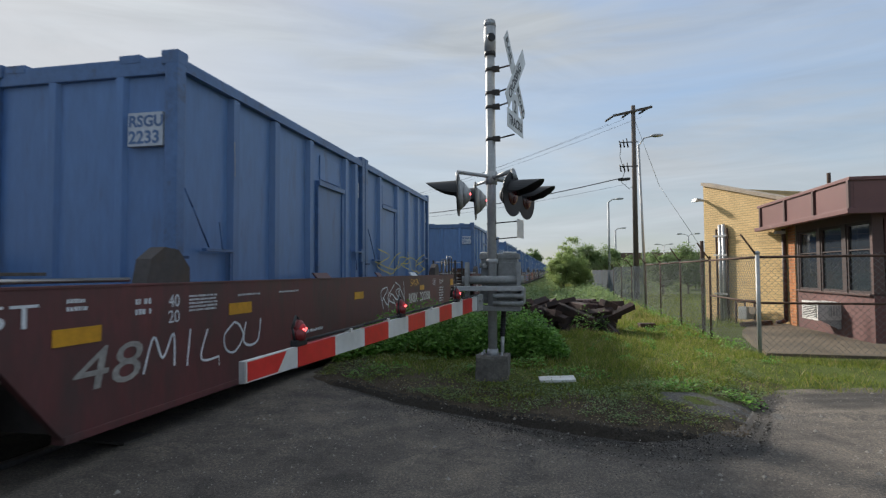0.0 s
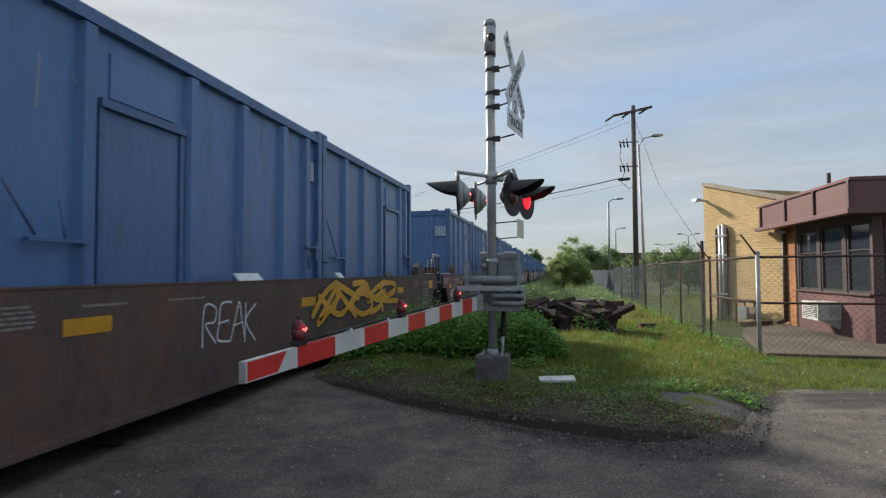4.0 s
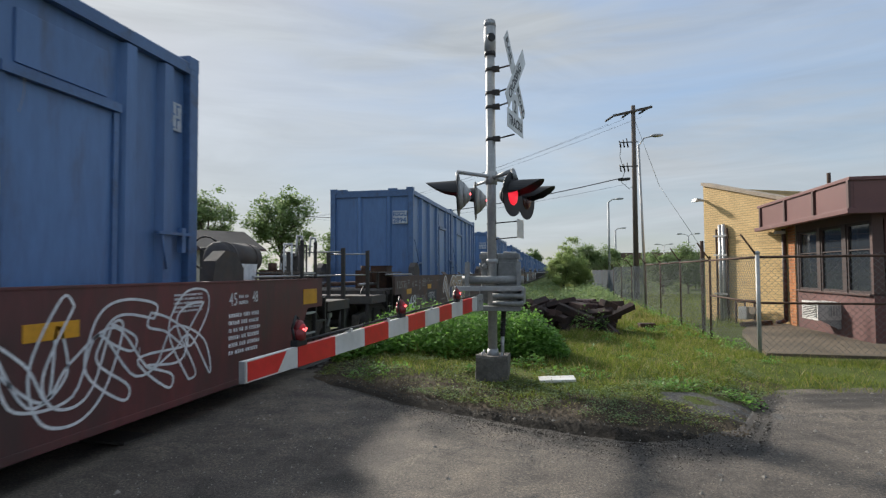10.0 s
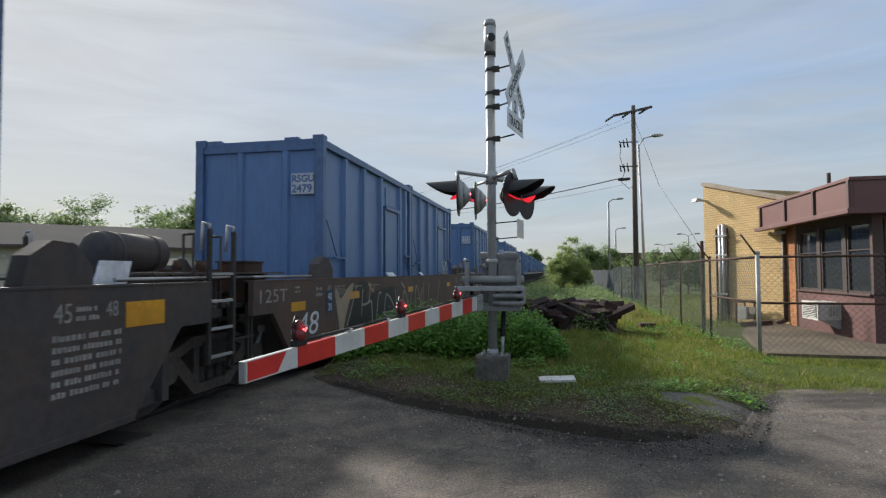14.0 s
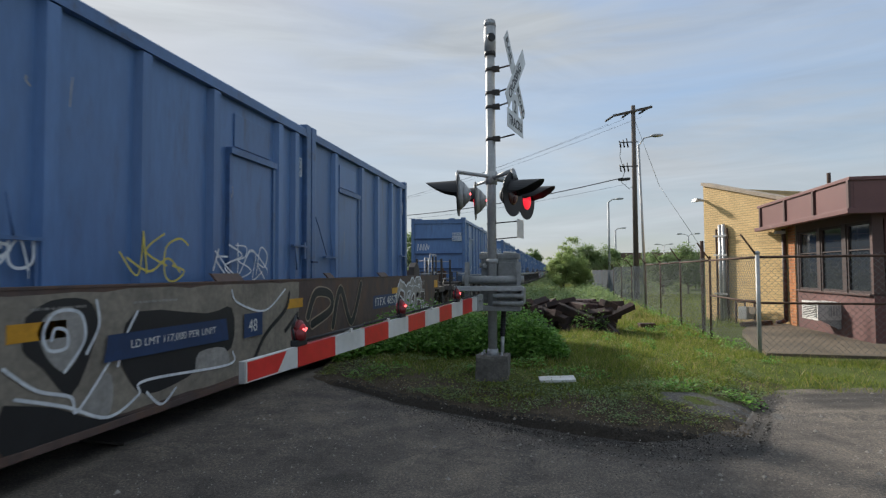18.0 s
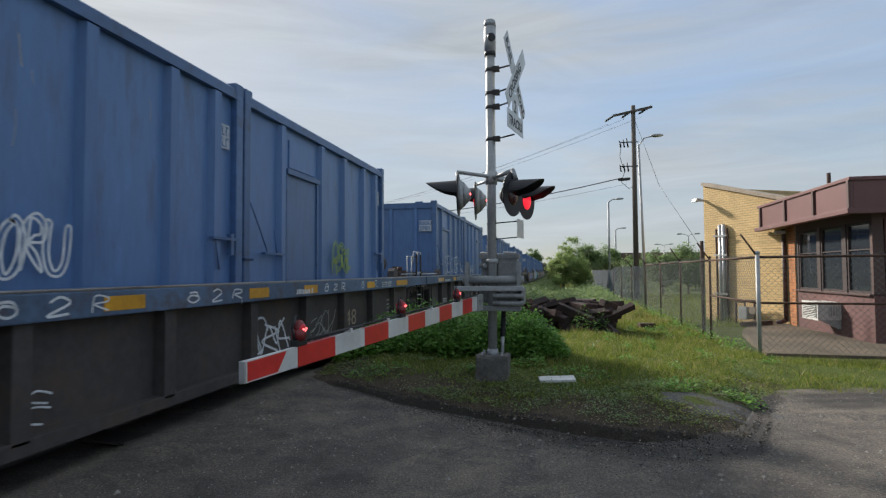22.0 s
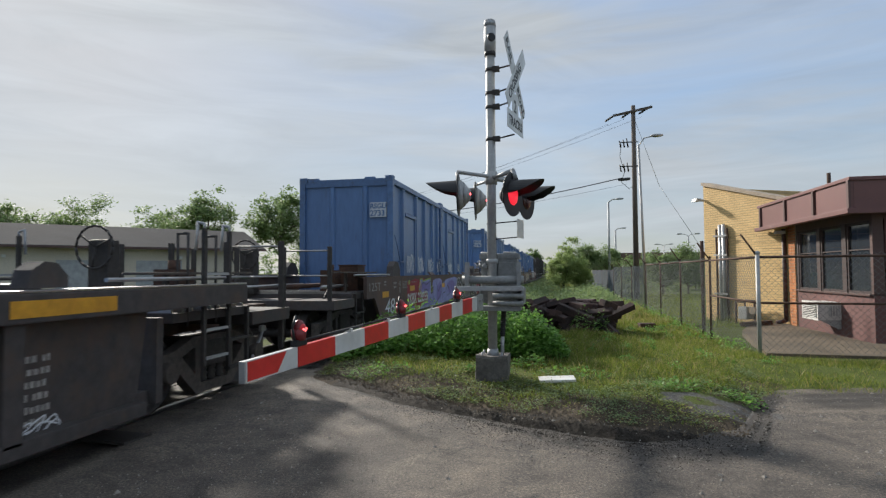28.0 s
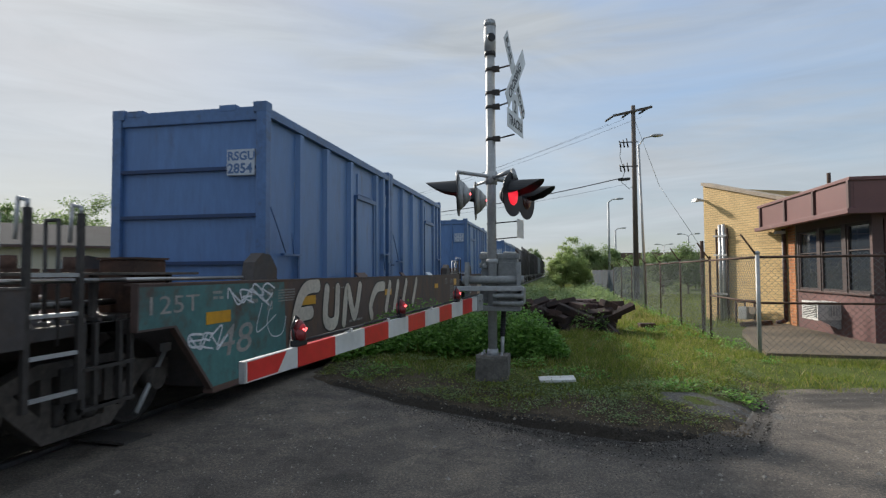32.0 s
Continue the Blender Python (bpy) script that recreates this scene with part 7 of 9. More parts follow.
        a, b = y0 + w * i - r.uniform(.02, .08) * w, y0 + w * (i + 1) + r.uniform(.0, .08) * w
        lo, hi = z0 + r.uniform(0, .10) * (z1 - z0), z1 - r.uniform(0, .08) * (z1 - z0)
        tilt = lean * r.uniform(-1, 1.6)
        jit = [(r.uniform(-.05, .05), r.uniform(-.03, .03)) for _ in pts]

        def co(p, j, k=1.0):
            u, v = 0.5 + (p[0] + j[0] - 0.5) * k, 0.5 + (p[1] + j[1] - 0.5) * k
            return (a + (b - a) * u + (v - 0.5) * tilt * w * 2, min(ZT - 0.01, max(ZB + 0.04, lo + (hi - lo) * v)))
        poly_mesh(om, [co(p, j, 1 + grow) for p, j in zip(pts, jit)], x + 0.0015 * (base + 0.3 * (i % 2)))
        poly_mesh(fm, [co(p, j, 0.97) for p, j in zip(pts, jit)], x + 0.0015 * (base + 1 + 0.3 * (i % 2)))
        if hole:
            poly_mesh(om, [co(p, (0, 0)) for p in hole], x + 0.0015 * (base + 2))
        if shine:
            q = [co((.14 + .1 * k, .25 + .22 * k + r.uniform(-.05, .05)), (0, 0)) for k in range(4)]
            ribbon(hm, q, 0.028, x + 0.0015 * (base + 2))
    tagged(part("spray_outline", om, outline, unit, "dark sprayed outline" if outline is M["black"] else "sprayed outline"), kind="stuff")
    tagged(part("spray_fill", fm, fill, unit, "sprayed letter shapes"), kind="stuff")
    if shine:
        tagged(part("spray_highlight", hm, shine, unit), kind="stuff")


# hand-drawn letters as strokes in a unit square
PEN = {
    "A": [[(0, 0), (.3, .6), (.55, 1), (.75, .5), (1, 0)], [(.15, .35), (.9, .42)]],
    "B": [[(.12, 0), (.08, .5), (.1, 1)], [(.1, 1), (.7, .95), (.8, .72), (.2, .54), (.85, .42), (.9, .12), (.1, 0)]],
    "C": [[(.95, .8), (.6, 1), (.12, .7), (.1, .25), (.5, 0), (.95, .2)]],
    "D": [[(.1, 1), (.12, 0), (.8, .2), (.9, .65), (.1, 1)]],
    "E": [[(.9, 1), (.2, .92), (.1, .5), (.15, .06), (.95, 0)], [(.1, .5), (.75, .55)]],
    "F": [[(.95, 1), (.2, .95), (.1, 0)], [(.12, .5), (.75, .55)]],
    "G": [[(.9, .85), (.5, 1), (.1, .6), (.2, .1), (.7, 0), (.95, .4), (.5, .45)]],
    "H": [[(.1, 1), (.15, 0)], [(.9, 1), (.85, 0)], [(.1, .5), (.9, .52)]],
    "I": [[(.5, 1), (.45, 0)]],
    "J": [[(.8, 1), (.75, .25), (.4, 0), (.05, .25)]],
    "K": [[(.1, 1), (.12, 0)], [(.9, 1), (.15, .5), (.95, 0)]],
    "L": [[(.2, 1), (.1, .1), (.9, 0)]],
    "M": [[(0, 0), (.15, 1), (.5, .4), (.85, 1), (1, 0)]],
    "N": [[(.05, 0), (.12, 1), (.8, .05), (.95, 1)]],
    "O": [[(.5, 1), (.08, .65), (.15, .1), (.6, 0), (.95, .4), (.8, .9), (.45, 1)]],
    "P": [[(.15, 0), (.1, 1), (.75, .95), (.8, .6), (.15, .48)]],
    "R": [[(.12, 0), (.1, 1), (.8, .95), (.75, .6), (.2, .5), (.95, 0)]],
    "S": [[(.92, .85), (.5, 1), (.1, .78), (.5, .52), (.92, .25), (.5, 0), (.05, .15)]],
    "T": [[(0, .95), (1, 1)], [(.5, .98), (.48, 0)]],
    "U": [[(.08, 1), (.1, .2), (.5, 0), (.9, .25), (.95, 1)]],
    "V": [[(0, 1), (.45, 0), (1, 1)]],
    "X": [[(0, 1), (1, 0)], [(0, 0), (1, .95)]],
    "Y": [[(0, 1), (.45, .5)], [(1, 1), (.4, .1), (.1, -.1)]],
    "Z": [[(.05, .95), (.95, 1), (.1, .05), (1, 0)]],
    "2": [[(.1, .8), (.5, 1), (.9, .7), (.1, .03), (.95, .05)]],
    "3": [[(.1, .95), (.85, .9), (.35, .55), (.9, .3), (.5, 0), (.05, .12)]],
    "a": [[(.8, .6), (.3, .7), (.1, .3), (.5, 0), (.85, .3), (.8, .65), (.6, 1), (.1, .95)]],
    "o": [[(.5, .75), (.12, .4), (.45, 0), (.9, .35), (.5, .75)]],
    "-": [[(.1, .5), (.9, .5)]],
}


def pen_lines(word, y0, y1, z0, z1, seed, overlap=0.08, lean=0.12, wild=0.05):
    """Strokes of hand lettering: a word that can be read, or so many loose tag shapes that spell nothing."""
    r = random.Random(seed)
    loose = isinstance(word, int)
    if loose:
        word, wild, overlap = "?" * word, wild + 0.05, overlap + 0.16
    word = [r.choice("BSRUKNOPCZ23aGEV") if ch == "?" else ch for ch in word]
    w = (y1 - y0) / len(word)
    out = []
    for i, ch in enumerate(word):
        if ch == " ":
            continue
        a, b = y0 + w * (i - overlap), y0 + w * (i + 1 + overlap) - 0.12 * w
        lo, hi = z0 + r.uniform(0, .12) * (z1 - z0), z1 - r.uniform(0, .12) * (z1 - z0)
        k = lean * r.uniform(.3, 1.5)
        if loose:                # scrawled shapes turned, stretched and run into each other
            turn, tall = math.radians(r.uniform(-34, 34)), r.uniform(0.65, 1.35)
            ca, sa = math.cos(turn), math.sin(turn)
            cu, cv = (a + b) / 2, (lo + hi) / 2 + r.uniform(-.12, .12) * (hi - lo)
            for line in PEN[ch]:
                pts = [((u - .5 + r.uniform(-wild, wild)) * (b - a), (v - .5 + r.uniform(-wild, wild)) * (hi - lo) * tall) for u, v in line]
                pts = [(cu + p * ca - q * sa, cv + p * sa + q * ca) for p, q in pts]
                out.append([(p, min(max(q, z0 - 0.03), z1 + 0.03)) for p, q in pts])
            continue
        for line in PEN[ch]:
            out.append([(a + (b - a) * (u + r.uniform(-wild, wild)) + (v - .5) * k * w, lo + (hi - lo) * (v + r.uniform(-wild, wild))) for u, v in line])
    if loose and len(word) > 2:      # one sweeping stroke through the whole tag
        n = r.randint(3, 5)
        out.append([(y0 + (y1 - y0) * (i / n + r.uniform(-.05, .05)), z0 + (z1 - z0) * (r.uniform(.05, .35) if i % 2 else r.uniform(.45, .9))) for i in range(n + 1)])
    return out


def handwriting(unit, word, y0, y1, z0, z1, material, seed, w=0.022, x=PX, layer=4, bubble=False):
    """A sprayed tag in joined-up hand lettering; a bubble tag is drawn round each stroke."""
    bm = bmesh.new()
    r = random.Random(seed + 7)
    for k, line in enumerate(pen_lines(word, y0, y1, z0, z1, seed)):
        xx = x + 0.0015 * layer + 0.00025 * (k % 6)
        if bubble:
            g = (y1 - y0) / (word if isinstance(word, int) else len(word)) * 0.13
            ps = smooth_line([Vector(p) for p in line], 4)
            left, right = [], []
            for i, p in enumerate(ps):
                d = ps[min(i + 1, len(ps) - 1)] - ps[max(i - 1, 0)]
                d = d.normalized() if d.length > 1e-6 else Vector((1, 0))
                nn = Vector((-d.y, d.x)) * g
                left.append(tuple(p + nn))
                right.append(tuple(p - nn))
            ring = left + right[::-1]
            ribbon(bm, ring[::3] + [ring[0]], w, xx)
        else:
            ribbon(bm, line, w * r.uniform(0.8, 1.15), xx)
        if r.random() < 0.25:
            p = line[-1]
            ribbon(bm, [p, (p[0] + 0.004, p[1] - r.uniform(0.03, 0.10))], w * 0.35, xx)
    return tagged(part("sprayed_tag", bm, material, unit, "quick sprayed tag"), kind="stuff")


def dabs(bm, line, rad, x):
    """Round dabs along a broad stroke, so that its bends are filled."""
    for i, p in enumerate(smooth_line([Vector(q) for q in line], 8)):
        poly_mesh(bm, [(p.x + rad * math.cos(a * math.pi / 6), p.y + rad * math.sin(a * math.pi / 6)) for a in range(12)], x - 0.00001 * (i % 20))


def mural(unit, word, y0, y1, z0, z1, fill, outline, shine, seed, fat=0.20, rim=0.035, x=PX, layer=3, lean=0.35, second=None):
    """Broad interlocking sprayed letters: outline under fill, thin highlights on top."""
    zb, zt = ZB + 0.03, ZT - 0.012
    om, fm, sm, hm = bmesh.new(), bmesh.new(), bmesh.new(), bmesh.new()
    r = random.Random(seed)
    inset = fat * 0.5 + rim

    def clip(line):
        return [(p[0], min(zt - inset, max(zb + inset, p[1]))) for p in line]
    lines = [clip(q) for q in pen_lines(word, y0, y1, z0, z1, seed, 0.16, lean, 0.07)]
    for k, line in enumerate(lines):
        ribbon(om, line, fat + 2 * rim, x + 0.0015 * layer + 0.0003 * k)
        dabs(om, line, fat * 0.5 + rim, x + 0.0015 * layer + 0.0003 * k - 0.00005)
    top = x + 0.0015 * layer + 0.0003 * len(lines) + 0.0004
    for k, line in enumerate(lines):
        wide = fat * r.uniform(0.88, 1.02)
        ribbon(sm if second and k % 2 else fm, line, wide, top + 0.0003 * k)
        dabs(sm if second and k % 2 else fm, line, wide * 0.5, top + 0.0003 * k - 0.00005)
        if shine:
            ps = smooth_line([Vector(p) for p in line], 4)
            i = r.randrange(max(1, len(ps) - 4))
            off = Vector((r.uniform(-.25, .25) * fat, 0.22 * fat))
            ribbon(hm, [ps[i] + off, ps[min(i + 2, len(ps) - 1)] + off, ps[min(i + 4, len(ps) - 1)] + off], 0.018, top + 0.0003 * len(lines) + 0.001)
    tagged(part("spray_outline", om, outline, unit, "sprayed outline"), kind="stuff")
    tagged(part("spray_fill", fm, fill, unit, "sprayed letter shapes"), kind="stuff")
    if second:
        tagged(part("spray_fill", sm, second, unit, "sprayed letter shapes"), kind="stuff")
    if shine:
        tagged(part("spray_highlight", hm, shine, unit), kind="stuff")


def blob(unit, cy, cz, ry, rz, material, seed, layer=6, x=PX):
    """A round-edged sprayed patch."""
    pts = []
    for k in range(20):
        a = k * math.pi / 10
        q = 1 + 0.22 * noise.noise(Vector((math.cos(a) * 1.4, math.sin(a) * 1.4, seed)))
        pts.append((cy + ry * q * math.cos(a), min(ZT - 0.012, max(ZB + 0.02, cz + rz * q * math.sin(a)))))
    return patch(unit, pts, material, layer, x)


def flood(unit, pts, material, layer, label="", sharp=False):
    """A sprayed shape drawn freehand on the side, its corners rounded unless it is cut sharp."""
    ring = pts if sharp else [tuple(p) for p in smooth_line(pts + [pts[0]], 3)[:-1]]
    return patch(unit, [(y, min(ZT - 0.012, max(ZB + 0.02, z))) for y, z in ring], material, layer, label=label)


def strokes(unit, lines, material, layer, w):
    """Freehand strokes of one can, round at their ends."""
    bm = bmesh.new()
    for k, line in enumerate(lines):
        xx = PX + 0.0015 * layer + 0.0002 * (k % 8)
        ribbon(bm, line, w, xx)
        if w > 0.08:
            dabs(bm, line, w * 0.5, xx - 0.00005)
        else:
            for p in (line[0], line[-1]):
                poly_mesh(bm, [(p[0] + w * 0.5 * math.cos(a * math.pi / 4), p[1] + w * 0.5 * math.sin(a * math.pi / 4)) for a in range(8)], xx - 0.00005)
    return tagged(part("spray_line", bm, material, unit, "freehand sprayed strokes"), kind="stuff")


W, B = M["white_spray"], M["black"]
U = UNITS
faded = M["grey_spray"]
# plain data lettering common to the deep-sided units
for i, u in enumerate(U):
    if STYLE[i][0] == "A":
        ink = faded if STYLE[i][1] in ("brown", "black_car") else W
        fit_text(u, "48", -1.55, -0.80, 0.58, 0.92, faded if i in (1, 19) else W, shear=0.15)
        fit_text(u, "125T", -2.60, -1.86, 1.12, 1.29, ink)
        for k, (a, b, c, d, n) in enumerate(((-1.62, -1.42, 1.22, 1.34, 2), (-0.90, -0.66, 1.14, 1.32, 2), (-0.15, 0.34, 1.12, 1.30, 5), (0.75, 1.25, 1.24, 1.28, 1), (1.75, 2.35, 1.24, 1.28, 1),
                                         (11.35, 11.8, 1.12, 1.32, 5), (12.50, 12.74, 1.14, 1.28, 2), (12.29, 12.98, 0.58, 1.08, 6))):
            lines_block(u, a, b, c, d, n, ink, i * 20 + k)
        if i == 7:
            fit_text(u, "48", -1.95, -1.72, 1.10, 1.24, ink)
            fit_text(u, "45", -1.22, -1.02, 1.12, 1.26, ink)
        fit_text(u, "45", 12.30, 12.46, 1.13, 1.28, ink)
        fit_text(u, "48", 12.80, 12.93, 1.15, 1.28, ink)
        fit_text(u, "40", -0.46, -0.30, 1.18, 1.30, ink)
        fit_text(u, "20", -0.46, -0.30, 1.03, 1.15, ink)
        if i not in (3, 8, 11, 17, 18):
            lines_block(u, 2.5, 3.2, 0.62, 0.70, 1, ink, 900 + i)
    else:
        cx = XS + 0.021
        for k, (a, b) in enumerate(((-1.2, -0.75), (-0.16, 0.80), (2.1, 2.4), (6.9, 7.5), (10.9, 11.6))):
            lines_block(u, a, b, 1.20, 1.32, 3 if k % 2 == 0 else 1, W, i * 20 + k, cx)
        handwriting(u, "a 2 R", 4.5, 5.5, 1.20, 1.33, W, 300 + i, 0.018, cx, 2)
        if i in (13, 14):
            handwriting(u, "a 2 R", 2.5, 3.5, 1.20, 1.33, W, 310 + i, 0.018, cx, 3)
            handwriting(u, "a 2 R", 9.6, 10.6, 1.20, 1.33, W, 320 + i, 0.018, cx, 2)
        handwriting(u, "a2RC" if i == 14 else "a 2 R", 7.9, 8.8, 1.20, 1.33, W, 330 + i, 0.018, cx, 2)

BX = XS - 0.16                  # plane of the recessed sides


def side_number(u, mark, num, y, z, h=0.24, split=0.90, wid=2.40, gap=0.28, lay=4):
    fit_text(u, mark, y, y + split, z, z + h, M["white"], bold=0.02, layer=lay)
    fit_text(u, num, y + split + gap, y + wid, z, z + h, M["white"], bold=0.02, layer=lay)


# unit by unit
side_number(U[1], "RKBX", "220358", 8.55, 0.73)
handwriting(U[1], "MILOU", -0.72, 1.28, 0.60, 0.95, W, 1, 0.030)
handwriting(U[1], 5, 8.75, 9.65, 1.15, 1.32, M["yellow"], 2, 0.02)
handwriting(U[1], 4, 6.3, 8.2, 0.70, 1.25, W, 3, 0.028)

side_number(U[2], "RKBX", "220320", -0.29, 0.60)
patch(U[2], jag(5.1, 11.15, 0.34, 1.385, 4, 18, 0.16), M["orange"], 1, label="orange sprayed ground")
patch(U[2], jag(6.0, 10.7, 0.31, 1.37, 5, 18, 0.06), M["cyan"], 2, label="cyan sprayed letter ground")
strokes(U[2], [[(5.94, 0.48), (6.06, 1.01), (6.26, 1.19)], [(6.38, 1.27), (6.47, 0.47)], [(6.91, 1.26), (6.59, 0.89), (7.0, 0.77), (6.73, 0.44)], [(7.2, 1.31), (6.85, 1.02), (7.36, 0.9), (7.01, 0.47)], [(7.84, 1.3), (7.44, 0.93), (7.7, 0.45)]], M["black"], 4, 0.045)
flood(U[2], [(7.77, 0.6), (7.88, 0.86), (8.01, 1.11), (8.13, 0.85), (8.24, 0.64), (7.99, 0.67)], M["black"], 5)
flood(U[2], [(7.84, 0.66), (7.96, 0.88), (8.03, 0.69)], M["orange"], 6)
strokes(U[2], [[(7.49, 1.0), (7.67, 1.09), (7.79, 1.25), (8.06, 1.34), (8.22, 1.26), (8.33, 1.02), (8.38, 0.94)], [(8.15, 0.87), (8.37, 0.95)], [(8.4, 0.93), (8.67, 0.5), (8.53, 0.29)], [(7.5, 0.85), (7.57, 0.85), (7.5, 0.76)], [(8.28, 1.33), (8.33, 1.12), (8.37, 0.95)], [(8.71, 1.33), (8.79, 1.02), (8.73, 0.91), (8.83, 0.79), (8.89, 0.53), (8.98, 0.36), (8.85, 0.29)], [(8.82, 1.01), (9.09, 1.26), (9.35, 1.33)], [(8.78, 0.69), (9.13, 0.95), (9.41, 0.8), (9.29, 0.58), (9.03, 0.45), (8.86, 0.68)]], M["black"], 5, 0.05)
strokes(U[2], [[(9.37, 0.95), (9.78, 0.95), (10.11, 1.31)], [(9.57, 0.91), (9.51, 0.71), (9.58, 0.53), (9.66, 0.31)], [(9.93, 0.65), (10.07, 1.18), (10.59, 1.23), (10.71, 0.85)], [(9.9, 0.66), (10.25, 0.7), (10.12, 0.95)], [(10.6, 0.81), (10.73, 0.45), (10.27, 0.33), (9.66, 0.29)], [(7.52, 0.29), (7.76, 0.36), (8.0, 0.35), (8.26, 0.29)]], M["black"], 5, 0.05)
strokes(U[2], [[(7.57, 0.41), (7.69, 0.52), (8.18, 0.53), (8.45, 0.44), (8.48, 0.53), (8.31, 0.86)], [(7.74, 0.82), (7.9, 1.01), (7.97, 1.15)], [(8.59, 1.25), (8.65, 0.96), (8.74, 0.56)], [(9.01, 1.15), (8.96, 0.93), (9.25, 0.74)], [(9.69, 1.19), (9.74, 0.85), (9.72, 0.51), (10.26, 0.52)], [(10.24, 1.12), (10.38, 0.73)]], M["skyblue"], 7, 0.028)
fit_text(U[2], "B", 2.80, 3.0, 0.66, 0.90, M["white"])

handwriting(U[3], "REAK", 2.3, 3.4, 0.7, 1.2, W, 6, 0.024)
mural(U[3], 5, 5.2, 9.6, 0.75, ZT - 0.04, M["yellow"], B, None, 7, 0.12, 0.03)

patch(U[4], jag(5.48, 9.71, 0.31, 1.37, 10, 18, 0.1), M["skyblue"], 1, label="pale blue sprayed ground")
flood(U[4], [(6.23, 1.26), (6.46, 1.32), (7.1, 1.27), (6.87, 1.19), (6.33, 1.13)], M["tan"], 2)
flood(U[4], [(5.37, 0.89), (5.47, 0.87), (5.5, 0.78), (5.42, 0.55), (5.38, 0.59)], M["tan"], 2)
strokes(U[4], [[(6.91, 1.09), (6.4, 1.06), (6.43, 0.73), (6.87, 0.58), (6.82, 0.39), (6.06, 0.3), (5.75, 0.29)], [(7.79, 1.09), (7.14, 0.97), (7.18, 0.77), (7.51, 0.69)], [(7.25, 0.64), (7.11, 0.39), (7.6, 0.38)], [(8.46, 1.1), (7.99, 0.95), (7.96, 0.68), (8.34, 0.68)], [(7.88, 0.62), (7.78, 0.3), (8.31, 0.35)], [(9.29, 1.22), (8.67, 0.99), (8.75, 0.63), (9.08, 0.67), (9.41, 1.0)]], M["black"], 4, 0.26)
strokes(U[4], [[(6.91, 1.09), (6.4, 1.06), (6.43, 0.73), (6.87, 0.58), (6.82, 0.39), (6.06, 0.3), (5.75, 0.29)], [(7.79, 1.09), (7.14, 0.97), (7.18, 0.77), (7.51, 0.69)], [(7.25, 0.64), (7.11, 0.39), (7.6, 0.38)], [(8.46, 1.1), (7.99, 0.95), (7.96, 0.68), (8.34, 0.68)], [(7.88, 0.62), (7.78, 0.3), (8.31, 0.35)], [(9.29, 1.22), (8.67, 0.99), (8.75, 0.63), (9.08, 0.67), (9.41, 1.0)]], M["pink"], 6, 0.19)
strokes(U[4], [[(7.17, 1.07), (7.71, 1.12)], [(8.03, 1.01), (8.46, 1.13)], [(7.26, 0.32), (7.6, 0.32)]], M["lilac"], 8, 0.09)
strokes(U[4], [[(5.96, 1.05), (6.05, 1.12), (6.18, 1.01), (6.06, 0.91), (5.96, 1.03)], [(5.61, 0.86), (5.66, 0.91), (5.72, 0.85), (5.66, 0.81), (5.61, 0.86)], [(6.39, 1.3), (6.51, 1.17), (6.68, 1.29)], [(5.56, 0.54), (5.64, 0.64), (5.86, 0.63), (5.95, 0.8), (6.21, 0.86)], [(9.54, 0.9), (9.69, 0.98), (9.82, 0.88)]], M["blue_dark"], 9, 0.05)
rng7 = random.Random(44)
for k in range(4):              # an old silver tag: tall overlapping loops
    loops = []
    for q in range(5):
        cy, cz, ry_, rz_, a0 = 3.0 + 0.42 * q + 0.1 * k + rng7.uniform(-.12, .12), rng7.uniform(0.72, 0.98), rng7.uniform(0.14, 0.26), rng7.uniform(0.24, 0.36), rng7.uniform(0, 6)
        loops.append([(cy + ry_ * math.cos(a0 + 0.75 * j) + 0.25 * rz_ * math.sin(a0 + 0.75 * j), cz + rz_ * math.sin(a0 + 0.75 * j)) for j in range(8)])
    strokes(U[4], loops, M["grey_spray"], 5 + k, 0.018)
strokes(U[4], [[(2.45, 0.36), (2.75, 0.52), (3.0, 0.42), (3.3, 0.60), (3.2, 0.36)], [(2.5, 0.62), (2.9, 0.5), (2.7, 0.36)]], M["grey_spray"], 5, 0.03)
blob(U[4], 3.15, 0.72, 0.62, 0.19, M["tan"], 9, 1)
blob(U[4], 4.95, 0.86, 0.20, 0.20, M["tan"], 10, 1)
fit_text(U[4], "RKBX 220300", 5.48, 6.30, 1.19, 1.27, M["white"], layer=8)

patch(U[5], jag(2.2, 4.83, 0.29, 1.375, 13, 18, 0.05), M["red_spray"], 1, label="red sprayed letter fill")
patch(U[5], jag(4.83, 6.66, 0.31, 1.375, 14, 18, 0.07), M["orange"], 1.5, label="orange sprayed letter fill")
strokes(U[5], [[(3.34, 1.27), (3.45, 1.25), (3.57, 1.14), (3.61, 0.93), (3.58, 0.75), (3.36, 0.75)], [(3.37, 0.5), (3.55, 0.5), (3.59, 0.65), (3.57, 0.72)], [(3.37, 0.46), (3.52, 0.4), (3.58, 0.31), (3.56, 0.29)], [(3.62, 0.76), (3.59, 1.05), (3.62, 1.18), (3.75, 1.28), (3.88, 1.29), (3.95, 1.2), (4.0, 0.95), (3.98, 0.63), (3.93, 0.43)], [(3.69, 0.63), (3.96, 0.62), (4.24, 0.61)], [(3.7, 0.64), (3.81, 0.59), (3.89, 0.5), (3.95, 0.42)], [(4.03, 0.78), (4.0, 0.98), (4.03, 1.18), (4.22, 1.29), (4.38, 1.25), (4.45, 1.1), (4.39, 0.9), (4.26, 0.78), (4.35, 0.67), (4.37, 0.56), (4.3, 0.37), (4.22, 0.29)]], M["white"], 4, 0.042)
